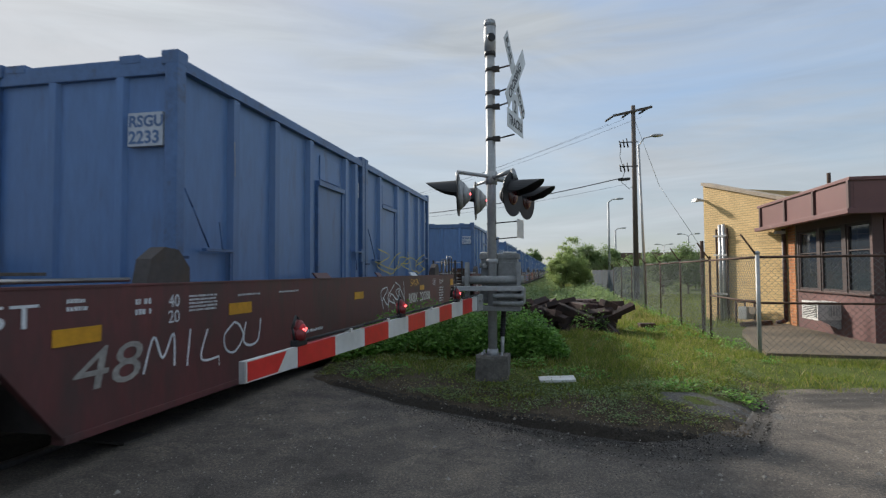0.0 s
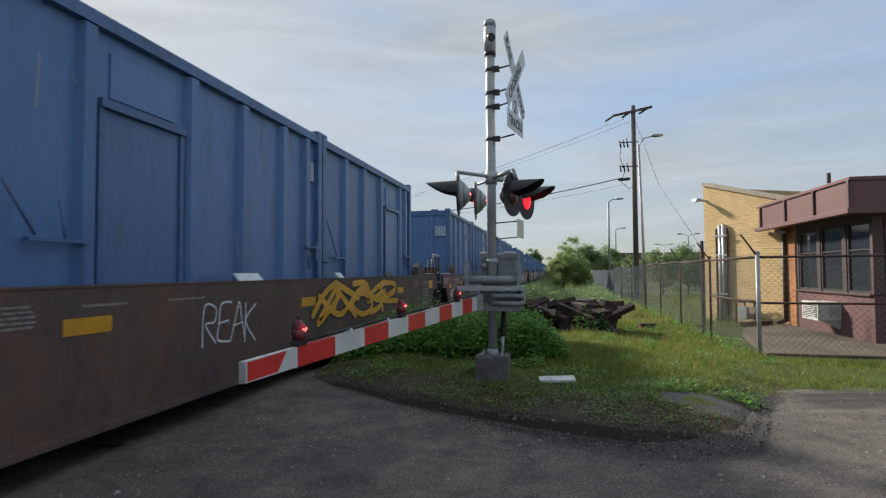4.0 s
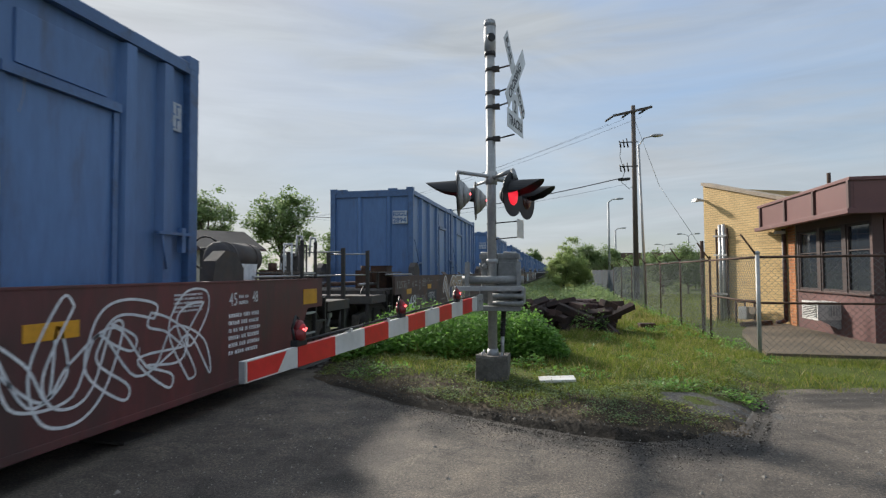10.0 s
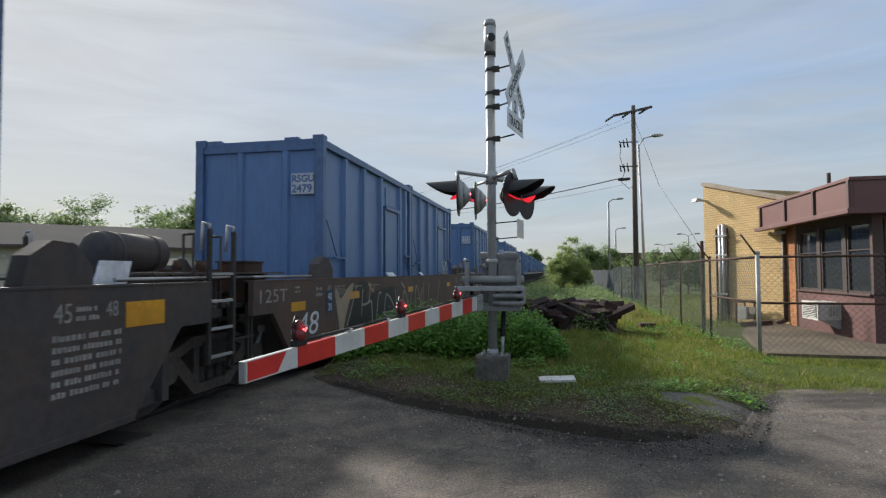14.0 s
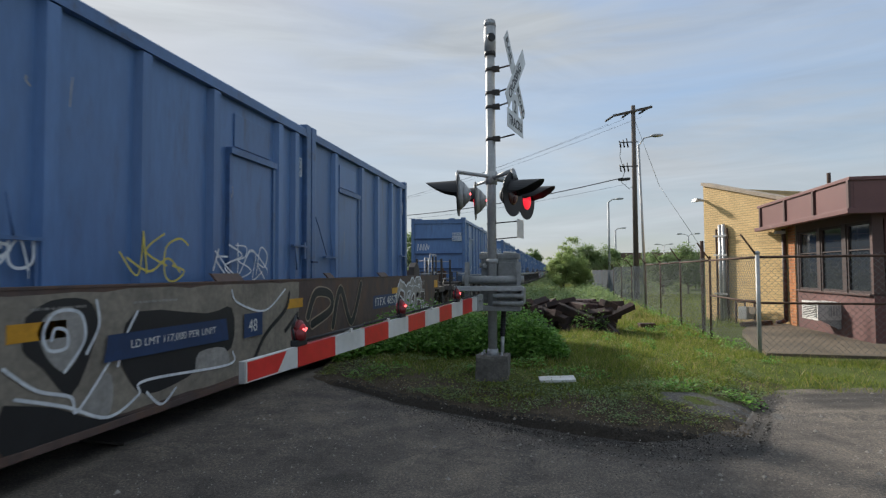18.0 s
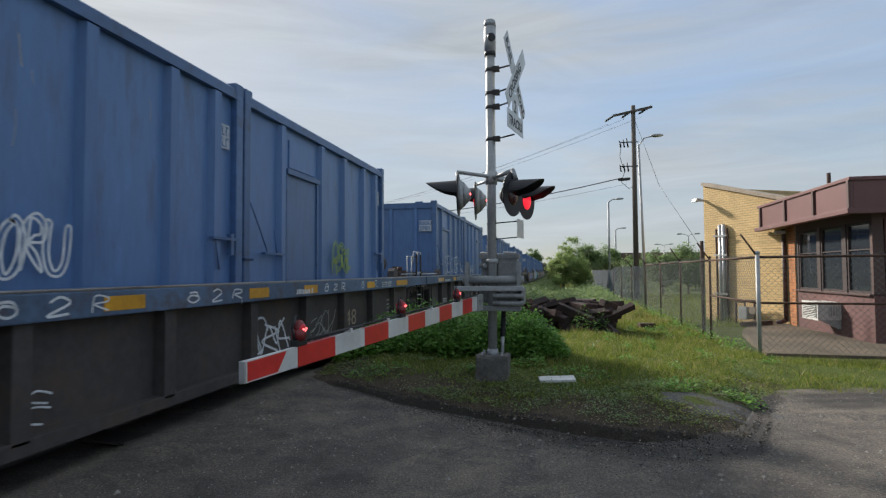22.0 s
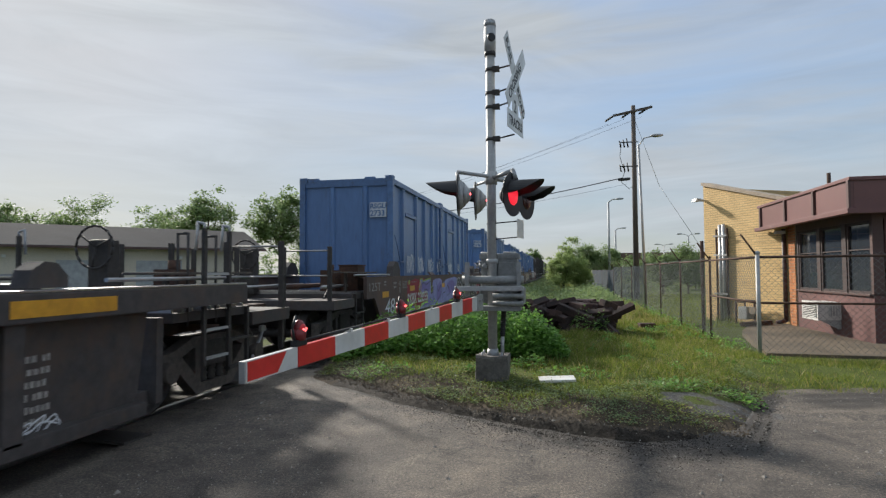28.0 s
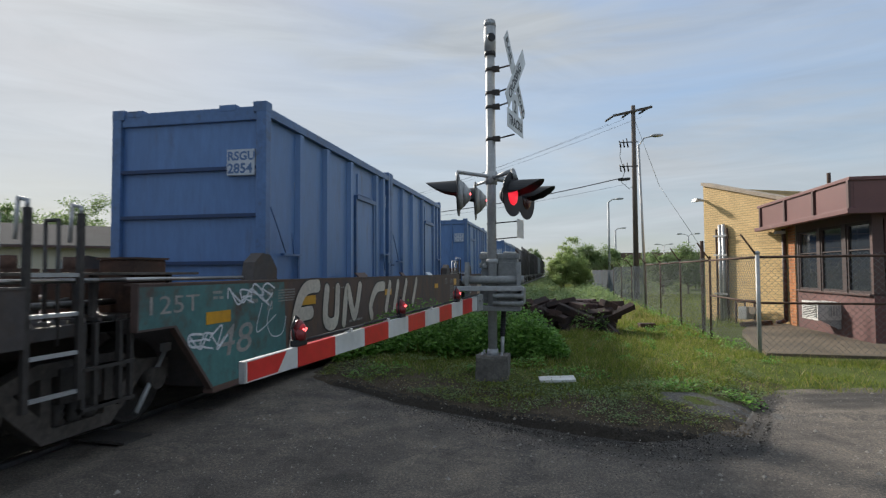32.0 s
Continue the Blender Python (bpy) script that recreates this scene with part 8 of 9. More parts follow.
strokes(U[5], [[(4.45, 1.12), (4.57, 1.28), (4.72, 1.29), (4.8, 1.17), (4.83, 0.83)], [(4.69, 0.68), (4.78, 0.52), (4.77, 0.38), (4.71, 0.29)], [(4.85, 0.83), (4.86, 1.15), (4.97, 1.3), (5.15, 1.27), (5.22, 1.13), (5.23, 0.84), (5.57, 0.77), (5.7, 0.62), (5.69, 0.4), (5.59, 0.29)], [(5.08, 0.7), (5.18, 0.57), (5.17, 0.37), (5.09, 0.29)], [(5.25, 1.0), (5.34, 1.2), (5.62, 1.3), (5.88, 1.27), (5.99, 1.13), (6.0, 0.9), (5.46, 0.88)], [(6.0, 0.9), (5.99, 0.53), (6.12, 0.4), (6.28, 0.63), (6.26, 1.11), (6.19, 1.28)]], M["white"], 4, 0.042)
strokes(U[5], [[(6.17, 1.26), (6.44, 1.3), (6.61, 1.3), (6.65, 0.84), (6.51, 0.56), (6.38, 0.43), (6.33, 0.53), (6.5, 0.85), (6.27, 0.86)], [(5.72, 0.58), (6.46, 0.64), (7.07, 0.62), (7.02, 0.44), (6.47, 0.49)]], M["white"], 4, 0.042)
strokes(U[5], [[(2.2, 0.5), (2.30, 1.1), (2.60, 1.36), (2.90, 1.1), (2.70, 0.7), (2.40, 0.5)], [(2.95, 0.4), (2.90, 1.2), (3.15, 1.36), (3.35, 1.30)]], M["white"], 4, 0.042)
handwriting(U[5], 10, 7.7, 9.25, 0.95, 1.30, faded, 14, 0.013)
handwriting(U[5], 5, 7.9, 9.1, 0.70, 0.88, faded, 15, 0.012)

side_number(U[6], "RKBX", "220320", -0.46, 0.68)
fit_text(U[6], "A", 2.38, 2.54, 0.70, 0.90, M["white"])
flood(U[6], [(2.84, 0.45), (3.12, 0.66), (3.48, 0.97), (3.82, 1.17), (4.51, 1.21), (5.04, 1.14), (5.84, 1.19), (6.54, 1.07), (6.83, 1.33), (7.46, 1.34), (7.68, 0.9), (7.49, 0.52), (5.86, 0.53), (4.7, 0.57), (3.77, 0.44), (3.13, 0.44)], M["black"], 2, "black sprayed letter fill")
strokes(U[6], [[(2.87, 0.46), (3.11, 0.72), (3.42, 0.95), (3.75, 1.17), (4.51, 1.22), (4.95, 1.13), (5.63, 1.2), (6.54, 1.11), (6.83, 1.35), (7.46, 1.34), (7.69, 0.81), (7.49, 0.52)], [(3.89, 1.04), (4.19, 1.11), (4.12, 0.84), (4.06, 0.63)], [(4.55, 1.14), (4.72, 1.0), (4.62, 0.57)], [(5.35, 0.58), (4.95, 0.95), (5.63, 1.08), (5.55, 0.59)], [(6.42, 1.07), (6.03, 0.86), (6.67, 0.78), (6.08, 0.59)], [(6.92, 1.18), (7.21, 0.62)]], M["white"], 4, 0.05)
handwriting(U[6], 5, 9.5, 12.0, 0.42, 1.26, W, 18, 0.024, bubble=True)
handwriting(U[6], 4, -1.5, -0.7, 0.95, 1.30, faded, 19, 0.016)

patch(U[7], [(0.55, 0.66), (1.80, 0.66), (1.80, 0.98), (0.55, 0.98)], M["navy_patch"], 2, label="dark navy painted patch")
fit_text(U[7], "ITFX", 0.72, 1.55, 0.72, 0.92, M["white"])
handwriting(U[7], 7, -0.72, 0.45, 0.62, 0.88, faded, 20, 0.015)
handwriting(U[7], 4, -0.95, -0.45, 0.80, 0.92, faded, 23, 0.010)
handwriting(U[7], 6, 0.0, 0.9, 1.22, 1.31, faded, 24, 0.009)
handwriting(U[7], 5, 2.05, 2.75, 1.08, 1.22, B, 25, 0.012)
mural(U[7], 6, 3.3, 8.2, 0.42, 1.36, M["tan"], W, M["brown"], 21, 0.16, 0.04)
fit_text(U[7], "117000 PER UNIT", 8.35, 9.46, 0.82, 0.92, M["skyblue"])
patch(U[7], [(4.0, 0.62), (4.35, 0.62), (4.35, 1.0), (4.0, 1.0)], M["blue_dark"], 8)

patch(U[8], jag(-0.6, 5.2, ZB + 0.03, ZT - 0.01, 22, 20, 0.03), W, 1, label="white sprayed ground")
flood(U[8], [(1.76, 1.1), (1.83, 1.24), (2.06, 1.27), (2.55, 1.27), (3.09, 1.25), (3.15, 1.01), (3.03, 0.71), (2.87, 0.92), (2.6, 1.15), (2.23, 1.15), (1.95, 1.06), (1.8, 1.0)], M["black"], 3)
flood(U[8], [(1.63, 0.5), (1.7, 0.77), (1.91, 0.99), (2.19, 1.11), (2.5, 1.15), (2.76, 1.02), (2.94, 0.76), (3.01, 0.6), (2.84, 0.4), (2.54, 0.29), (2.14, 0.29), (1.87, 0.29), (1.66, 0.29)], M["black"], 3)
flood(U[8], [(1.72, 0.62), (1.81, 0.82), (2.03, 0.96), (2.41, 1.03), (2.72, 0.85), (2.9, 0.65), (2.68, 0.47), (2.26, 0.4), (1.86, 0.4)], M["dark_red"], 5)
flood(U[8], [(2.21, 0.52), (2.3, 0.6), (2.36, 0.55), (2.49, 0.57), (2.5, 0.5), (2.59, 0.45), (2.41, 0.45), (2.28, 0.45)], M["white_spray"], 7)
strokes(U[8], [[(1.84, 0.87), (2.03, 0.94), (2.23, 0.98)], [(1.74, 0.77), (1.8, 0.65), (1.87, 0.59)], [(1.96, 0.7), (2.12, 0.66), (2.21, 0.58)], [(2.43, 0.66), (2.62, 0.7), (2.9, 0.67)], [(2.31, 0.71), (2.35, 0.8)], [(2.68, 0.96), (2.8, 0.84)], [(1.91, 0.46), (1.84, 0.45)], [(2.28, 0.29), (2.44, 0.29)], [(2.67, 0.63), (2.76, 0.42)], [(2.52, 0.83), (2.55, 0.65), (2.47, 0.65)], [(2.06, 0.59), (2.15, 0.49)], [(1.95, 1.06), (2.06, 1.1)], [(3.04, 1.14), (2.99, 0.79), (3.18, 0.65)], [(2.81, 1.19), (2.9, 1.0)]], M["white_spray"], 7, 0.03)
strokes(U[8], [[(3.42, 0.29), (3.45, 0.7), (3.56, 1.15)], [(3.97, 1.22), (3.79, 0.78), (3.62, 0.31)], [(3.57, 1.15), (3.73, 0.88), (3.78, 0.96)], [(4.39, 0.38), (4.41, 0.86), (4.34, 1.06), (4.46, 1.23)], [(4.84, 1.19), (4.9, 0.9), (4.46, 0.86)], [(4.85, 0.8), (4.78, 0.52)], [(1.46, 1.19), (1.51, 1.23), (1.47, 0.95), (1.46, 0.73)], [(1.42, 0.63), (1.49, 0.45), (1.41, 0.29)]], M["black"], 3, 0.21)
strokes(U[8], [[(3.42, 0.29), (3.45, 0.7), (3.56, 1.15)], [(3.97, 1.22), (3.79, 0.78), (3.62, 0.31)], [(3.57, 1.15), (3.73, 0.88), (3.78, 0.96)], [(4.39, 0.38), (4.41, 0.86), (4.34, 1.06), (4.46, 1.23)], [(4.84, 1.19), (4.9, 0.9), (4.46, 0.86)], [(4.85, 0.8), (4.78, 0.52)], [(1.46, 1.19), (1.51, 1.23), (1.47, 0.95), (1.46, 0.73)], [(1.42, 0.63), (1.49, 0.45), (1.41, 0.29)]], M["dark_red"], 5, 0.09)
strokes(U[8], [[(3.49, 1.07), (3.54, 0.68), (3.45, 0.4)], [(3.86, 1.09), (3.76, 0.66), (3.66, 0.37)], [(4.45, 1.1), (4.65, 0.97), (4.84, 1.06)], [(4.44, 0.76), (4.52, 0.46)], [(4.59, 1.15), (4.74, 1.09)]], M["white_spray"], 9, 0.022)
patch(U[8], jag(5.2, 9.5, 0.50, ZT - 0.02, 26, 16, 0.08), M["pink"], 1, label="pink sprayed ground")
mural(U[8], 6, 5.5, 9.3, 0.60, 1.34, M["grey_spray"], M["maroon"], W, 27, 0.13, 0.03, second=M["skyblue"])

flood(U[9], [(-0.15, 1.16), (-0.04, 1.23), (0.13, 1.06), (0.54, 1.27), (0.76, 1.28), (0.41, 0.82), (0.22, 0.45), (0.16, 0.29), (-0.04, 0.29), (0.05, 0.55), (-0.05, 0.91)], M["tan"], 1, "tan sprayed haze")
flood(U[9], [(-0.69, 0.56), (-0.44, 0.53), (-0.2, 0.44), (-0.3, 0.38), (-0.68, 0.37)], M["tan"], 1)
flood(U[9], [(0.25, 0.31), (0.42, 0.61), (0.92, 1.29), (1.57, 1.29), (1.47, 0.98), (2.04, 1.12), (3.53, 1.15), (3.37, 0.49), (2.34, 0.29), (1.08, 0.29), (0.44, 0.29)], M["black"], 2, "black sprayed ground")
strokes(U[9], [[(1.18, 0.72), (1.23, 1.12), (1.26, 1.16)], [(1.18, 0.89), (1.58, 0.93), (1.72, 1.27)], [(1.82, 0.51), (1.77, 0.91), (1.58, 0.91)], [(2.07, 0.47), (2.22, 1.02), (2.4, 1.08)], [(2.61, 0.59), (2.79, 1.03), (3.36, 0.72), (2.91, 0.55), (2.65, 0.63)], [(0.42, 0.58), (0.92, 1.26)], [(3.47, 1.1), (3.68, 0.46)], [(4.01, 0.6), (4.29, 1.06), (4.78, 0.58), (4.93, 1.1)], [(5.31, 0.53), (5.47, 1.15), (6.11, 0.61), (6.31, 1.2)]], M["grey_spray"], 4, 0.045)
strokes(U[9], [[(-0.09, 1.08), (-0.01, 1.14), (0.03, 1.05), (-0.05, 0.98), (-0.09, 1.08)], [(0.33, 1.13), (0.4, 1.17), (0.46, 1.1), (0.38, 1.05), (0.33, 1.13)], [(1.6, 1.28), (1.88, 1.13), (1.95, 1.24)], [(3.99, 1.26), (4.28, 1.13)], [(6.09, 1.06), (5.9, 0.55)], [(7.03, 1.18), (6.8, 0.55)], [(8.48, 1.24), (8.18, 0.71)]], M["tan"], 3, 0.05)
patch(U[9], [(-0.52, 0.86), (-0.23, 0.86), (-0.23, 1.22), (-0.52, 1.22)], M["blue_dark"], 5, label="blue painted patch")
fit_text(U[9], "40", -0.45, -0.29, 1.06, 1.18, M["white"], layer=6)
fit_text(U[9], "20", -0.45, -0.29, 0.89, 1.01, M["white"], layer=6)

flood(U[10], [(2.48, 0.29), (2.59, 0.45), (2.62, 0.64), (2.74, 0.72), (2.67, 1.03), (2.82, 1.09), (3.44, 1.16), (3.63, 1.24), (4.14, 1.19), (4.47, 1.09), (4.97, 0.85), (5.0, 0.58), (4.6, 0.46), (4.59, 0.29), (3.43, 0.29), (2.85, 0.29)], M["white_spray"], 1, "pale sprayed letter fill")
strokes(U[10], [[(2.57, 0.41), (2.63, 0.64), (2.74, 0.72), (2.68, 1.04), (3.13, 1.08), (3.54, 1.06), (3.45, 1.14), (3.69, 1.21), (4.14, 1.17), (4.21, 1.1), (4.47, 1.13), (4.55, 0.92), (4.85, 0.84), (4.94, 0.63), (4.62, 0.5), (4.58, 0.29)], [(3.03, 1.07), (3.07, 0.94), (3.18, 0.83), (3.16, 0.73), (2.89, 0.68), (2.82, 0.94)], [(2.89, 0.68), (3.14, 0.7), (3.3, 0.61), (3.3, 0.47), (3.22, 0.31)], [(2.62, 0.44), (3.0, 0.39), (3.05, 0.48), (2.74, 0.47)], [(3.54, 1.06), (3.67, 0.87), (3.65, 0.72), (3.36, 0.68), (3.39, 0.52), (3.66, 0.63), (3.74, 0.49), (3.69, 0.32)], [(3.82, 0.55), (3.98, 0.64), (4.2, 0.57), (4.24, 0.4), (4.18, 0.29)]], M["cyan"], 3, 0.055)
strokes(U[10], [[(3.79, 0.71), (3.82, 0.51)], [(4.21, 1.09), (4.19, 0.77), (3.98, 0.64)], [(4.32, 0.79), (4.42, 0.66), (4.48, 0.82), (4.56, 0.68)]], M["cyan"], 3, 0.055)
strokes(U[10], [[(2.64, 0.65), (2.65, 1.03), (2.82, 1.1), (3.44, 1.21), (3.66, 1.25), (4.14, 1.2), (4.54, 1.15), (4.97, 0.88), (5.0, 0.58)]], M["white_spray"], 5, 0.035)
handwriting(U[10], "NYHC", 4.54, 5.34, 1.13, 1.35, W, 232, 0.026)
handwriting(U[10], "SAY", 6.09, 6.96, 1.16, 1.35, W, 233, 0.026)
handwriting(U[10], "VHAT", 6.09, 7.06, 0.88, 1.08, W, 234, 0.024)
lines_block(U[10], 5.43, 6.04, 1.24, 1.32, 1, M["white"], 235)
handwriting(U[10], 11, 7.75, 9.75, 1.12, 1.30, faded, 32, 0.014)
handwriting(U[10], 5, 9.6, 10.75, 0.55, 0.86, faded, 33, 0.02)
fit_text(U[10], "C", 1.75, 2.0, 0.70, 0.98, M["white"])

patch(U[11], jag(0.04, 5.02, 0.3, 1.38, 35, 18, 0.03), M["olive_grey"], 1, label="grey-brown sprayed ground")
flood(U[11], [(0.71, 1.2), (0.91, 1.31), (1.24, 1.3), (1.35, 1.13), (1.3, 0.9), (1.1, 0.58), (0.86, 0.82), (0.69, 0.98)], M["black"], 3)
flood(U[11], [(0.8, 1.08), (0.88, 1.21), (1.09, 1.25), (1.23, 1.1), (1.18, 0.89), (1.04, 0.77), (0.89, 0.89)], M["grey_spray"], 4)
flood(U[11], [(1.59, 0.83), (1.79, 1.17), (2.82, 1.08), (3.29, 1.11), (3.29, 0.66), (2.7, 0.56), (2.5, 0.47), (1.92, 0.42), (1.66, 0.65)], M["black"], 3)
flood(U[11], [(0.56, 0.63), (0.97, 0.52), (1.45, 0.32), (2.2, 0.29), (3.56, 0.29), (3.57, 0.29), (1.68, 0.29), (0.57, 0.29)], M["black"], 2)
flood(U[11], [(2.63, 0.51), (2.69, 0.69), (3.14, 0.68), (3.23, 0.48)], M["grey_spray"], 4)
flood(U[11], [(1.16, 0.46), (1.46, 0.7), (1.53, 0.5), (1.45, 0.33)], M["grey_spray"], 3)
strokes(U[11], [[(0.92, 1.02), (0.95, 1.1), (1.05, 1.07), (1.05, 0.95), (0.9, 0.95), (0.85, 1.08), (0.95, 1.22), (1.17, 1.2), (1.22, 0.99), (1.04, 0.77)], [(0.55, 0.87), (0.8, 0.68), (1.1, 0.57), (1.16, 0.45), (1.48, 0.78)], [(0.64, 0.65), (1.05, 0.51), (1.47, 0.33), (1.82, 0.44), (1.92, 0.55), (3.23, 0.48), (3.31, 0.61)], [(1.92, 0.44), (2.12, 0.29), (2.32, 0.4)], [(3.28, 1.31), (3.41, 1.16), (4.04, 1.03), (4.58, 1.28)], [(1.33, 1.29), (1.36, 1.09), (1.24, 0.88)], [(1.79, 1.17), (1.65, 0.96), (1.57, 0.73)]], M["white_spray"], 6, 0.026)
strokes(U[11], [[(3.67, 0.32), (4.05, 0.72), (4.59, 1.0), (4.71, 1.22)], [(4.6, 0.72), (4.97, 0.92)]], M["black"], 5, 0.06)
strokes(U[11], [[(5.32, 0.86), (5.6, 1.19), (6.17, 1.14), (6.18, 0.9), (5.47, 0.73)], [(6.28, 0.63), (6.62, 1.22), (7.14, 0.62), (7.66, 1.28)]], M["tan"], 4, 0.17)
strokes(U[11], [[(5.32, 0.86), (5.6, 1.19), (6.17, 1.14), (6.18, 0.9), (5.47, 0.73)], [(6.28, 0.63), (6.62, 1.22), (7.14, 0.62), (7.66, 1.28)]], M["black"], 6, 0.13)
patch(U[11], [(1.40, 0.78), (3.20, 0.76), (3.15, 1.0), (1.44, 1.0)], M["blue_dark"], 16, label="blue painted patch")
fit_text(U[11], "LD LMT 117,000 PER UNIT", 1.70, 2.95, 0.85, 0.93, M["white"], layer=18)
patch(U[11], [(3.52, 0.74), (3.95, 0.74), (3.95, 1.02), (3.52, 1.02)], M["blue_dark"], 16)
fit_text(U[11], "48", 3.62, 3.82, 0.80, 0.95, M["white"], layer=18)
patch(U[11], [(8.40, 0.76), (10.2, 0.76), (10.2, 1.03), (8.40, 1.03)], M["blue_dark"], 2, label="blue painted patch")
fit_text(U[11], "ITFX 4857", 8.55, 10.05, 0.81, 0.98, M["white"])
mural(U[11], 4, 10.35, 12.6, 0.40, 1.34, M["grey_spray"], W, W, 39, 0.17, 0.04)
patch(U[11], [(12.39, 0.72), (12.87, 0.72), (12.87, 0.99), (12.39, 0.99)], M["white"], 14)
patch(U[11], [(12.42, 0.745), (12.84, 0.745), (12.84, 0.965), (12.42, 0.965)], M["black_car"], 16)
handwriting(U[11], 3, 12.85, 13.4, 0.42, 0.62, W, 40, 0.022)

fit_text(U[12], "ITFX", 0.28, 0.97, 0.42, 0.62, M["white"], BX)
fit_text(U[12], "5218", 1.36, 2.02, 0.42, 0.60, M["tan"], BX)
handwriting(U[12], 5, 0.48, 1.06, 0.68, 0.84, W, 41, 0.014, BX)
handwriting(U[12], 2, 1.45, 1.75, 0.6, 0.9, faded, 141, 0.02, BX)
handwriting(U[12], 6, 8.6, 11.6, 0.40, 1.05, W, 42, 0.026, BX, bubble=True)
patch(U[12], [(9.0, 0.42), (9.8, 0.42), (9.8, 0.80), (9.0, 0.80)], M["rust"], 1, BX)
for q, k in ((13, 43), (14, 44), (15, 45), (16, 46)):
    handwriting(U[q], 3, 6.05, 7.0, 0.42, 0.90, (W, faded, faded, W)[q - 13], k, 0.03, BX)
    handwriting(U[q], 5, 7.55, 8.7, 0.45, 0.86, faded if q == 13 else W, k + 20, 0.020, BX)
    handwriting(U[q], 5, 2.2, 3.1, 0.42, 0.66, W if q != 15 else faded, k + 10, 0.018, BX)
    fit_text(U[q], "48", 9.25, 9.82, 0.53, 0.82, M["tan"], BX)
    lines_block(U[q], 11.8, 12.5, 0.40, 0.95, 6, faded, k + 30, BX)
    handwriting(U[q], 6, 11.9, 12.6, 0.33, 0.43, W, k + 40, 0.013, BX)
fit_text(U[15], "125-T", -1.40, -0.66, 0.42, 0.66, M["tan"], BX, bold=0.03)
fit_text(U[15], "E", -0.40, -0.28, 0.74, 0.94, M["white"], XS - 0.038)
handwriting(U[15], 5, -1.5, -0.9, 0.74, 0.86, W, 75, 0.014, BX)
fit_text(U[14], "ITFX", 0.28, 0.97, 0.42, 0.62, M["white"], BX)

side_number(U[17], "RKBX", "220355", 0.29, 0.70, 0.27, 0.92, 2.22, gap=0.12, lay=12)
patch(U[17], jag(0.3, 2.5, ZB + 0.05, ZT - 0.03, 50, 22, 0.12), M["red_spray"], 1, label="red sprayed ground")
flood(U[17], [(1.55, 1.04), (1.67, 1.3), (2.25, 1.26), (2.94, 1.28), (3.01, 0.89), (3.29, 0.92), (3.32, 1.25), (4.49, 1.29), (4.75, 1.1), (5.3, 1.25), (7.37, 1.3), (7.17, 0.83), (6.52, 0.58), (4.51, 0.52), (3.35, 0.47), (3.36, 0.29), (1.98, 0.29), (1.08, 0.29), (1.59, 0.54), (1.97, 0.67), (2.56, 0.71), (2.47, 0.91), (2.2, 0.98), (1.96, 0.92)], M["lilac_pale"], 2, "pale lilac sprayed letter fill")
flood(U[17], [(1.6, 1.02), (1.72, 1.19), (2.19, 1.21), (2.82, 1.23), (2.83, 1.0), (2.61, 0.93), (2.13, 1.03), (1.84, 0.96)], M["lilac"], 3)
flood(U[17], [(2.58, 0.7), (2.84, 0.78), (3.08, 0.75), (3.01, 0.48), (2.16, 0.37), (1.15, 0.29), (1.65, 0.51)], M["lilac"], 3)
flood(U[17], [(3.92, 1.08), (4.49, 1.22), (4.38, 0.72), (3.83, 0.67)], M["lilac"], 3)
flood(U[17], [(5.46, 1.12), (6.5, 1.22), (7.12, 0.98), (5.97, 0.77)], M["lilac"], 3)
strokes(U[17], [[(1.48, 1.09), (1.65, 1.16), (1.64, 1.3), (1.94, 1.31), (2.0, 1.26), (2.74, 1.31), (2.95, 1.29), (3.01, 0.92)], [(1.49, 1.02), (1.96, 0.9), (2.2, 0.94), (2.46, 0.94), (2.59, 0.8), (2.54, 0.68), (1.97, 0.64), (1.59, 0.53), (1.02, 0.29)], [(3.03, 1.05), (3.2, 1.09), (3.24, 0.99), (3.03, 0.92)]], M["green_spray"], 5, 0.04)
strokes(U[17], [[(3.33, 1.06), (3.25, 0.68), (3.09, 0.52), (2.78, 0.3), (2.6, 0.29)], [(3.81, 1.19), (4.03, 0.91), (4.49, 1.1), (4.5, 0.82), (3.83, 0.62), (3.44, 0.46)], [(5.02, 1.2), (5.17, 0.89), (4.76, 0.8), (4.64, 0.58)], [(5.32, 0.94), (5.62, 1.05), (5.96, 0.8), (5.48, 0.71)], [(6.49, 1.28), (6.32, 0.95), (6.91, 0.84), (7.22, 1.2)], [(1.68, 0.99), (1.86, 1.19), (2.25, 1.19), (2.32, 1.14), (2.9, 1.24)], [(2.13, 1.01), (2.46, 1.01), (2.54, 0.89)]], M["black"], 6, 0.028)
strokes(U[17], [[(0.62, 0.57), (0.44, 0.52), (0.56, 0.38), (0.45, 0.29)], [(0.71, 0.29), (0.77, 0.56), (0.97, 0.56)], [(0.72, 0.42), (0.9, 0.4)]], M["black"], 5, 0.18)
strokes(U[17], [[(0.62, 0.57), (0.44, 0.52), (0.56, 0.38), (0.45, 0.29)], [(0.71, 0.29), (0.77, 0.56), (0.97, 0.56)], [(0.72, 0.42), (0.9, 0.4)]], M["lilac"], 7, 0.13)
flood(U[17], [(0.39, 1.26), (0.46, 1.32), (0.55, 1.27), (0.53, 1.2), (0.43, 1.19)], M["green_spray"], 5)
flood(U[17], [(10.77, 1.31), (11.17, 1.31), (12.49, 1.28), (12.69, 0.93), (12.35, 0.66), (12.77, 0.34), (12.01, 0.33), (10.82, 0.29)], M["black"], 1, "black sprayed ground")
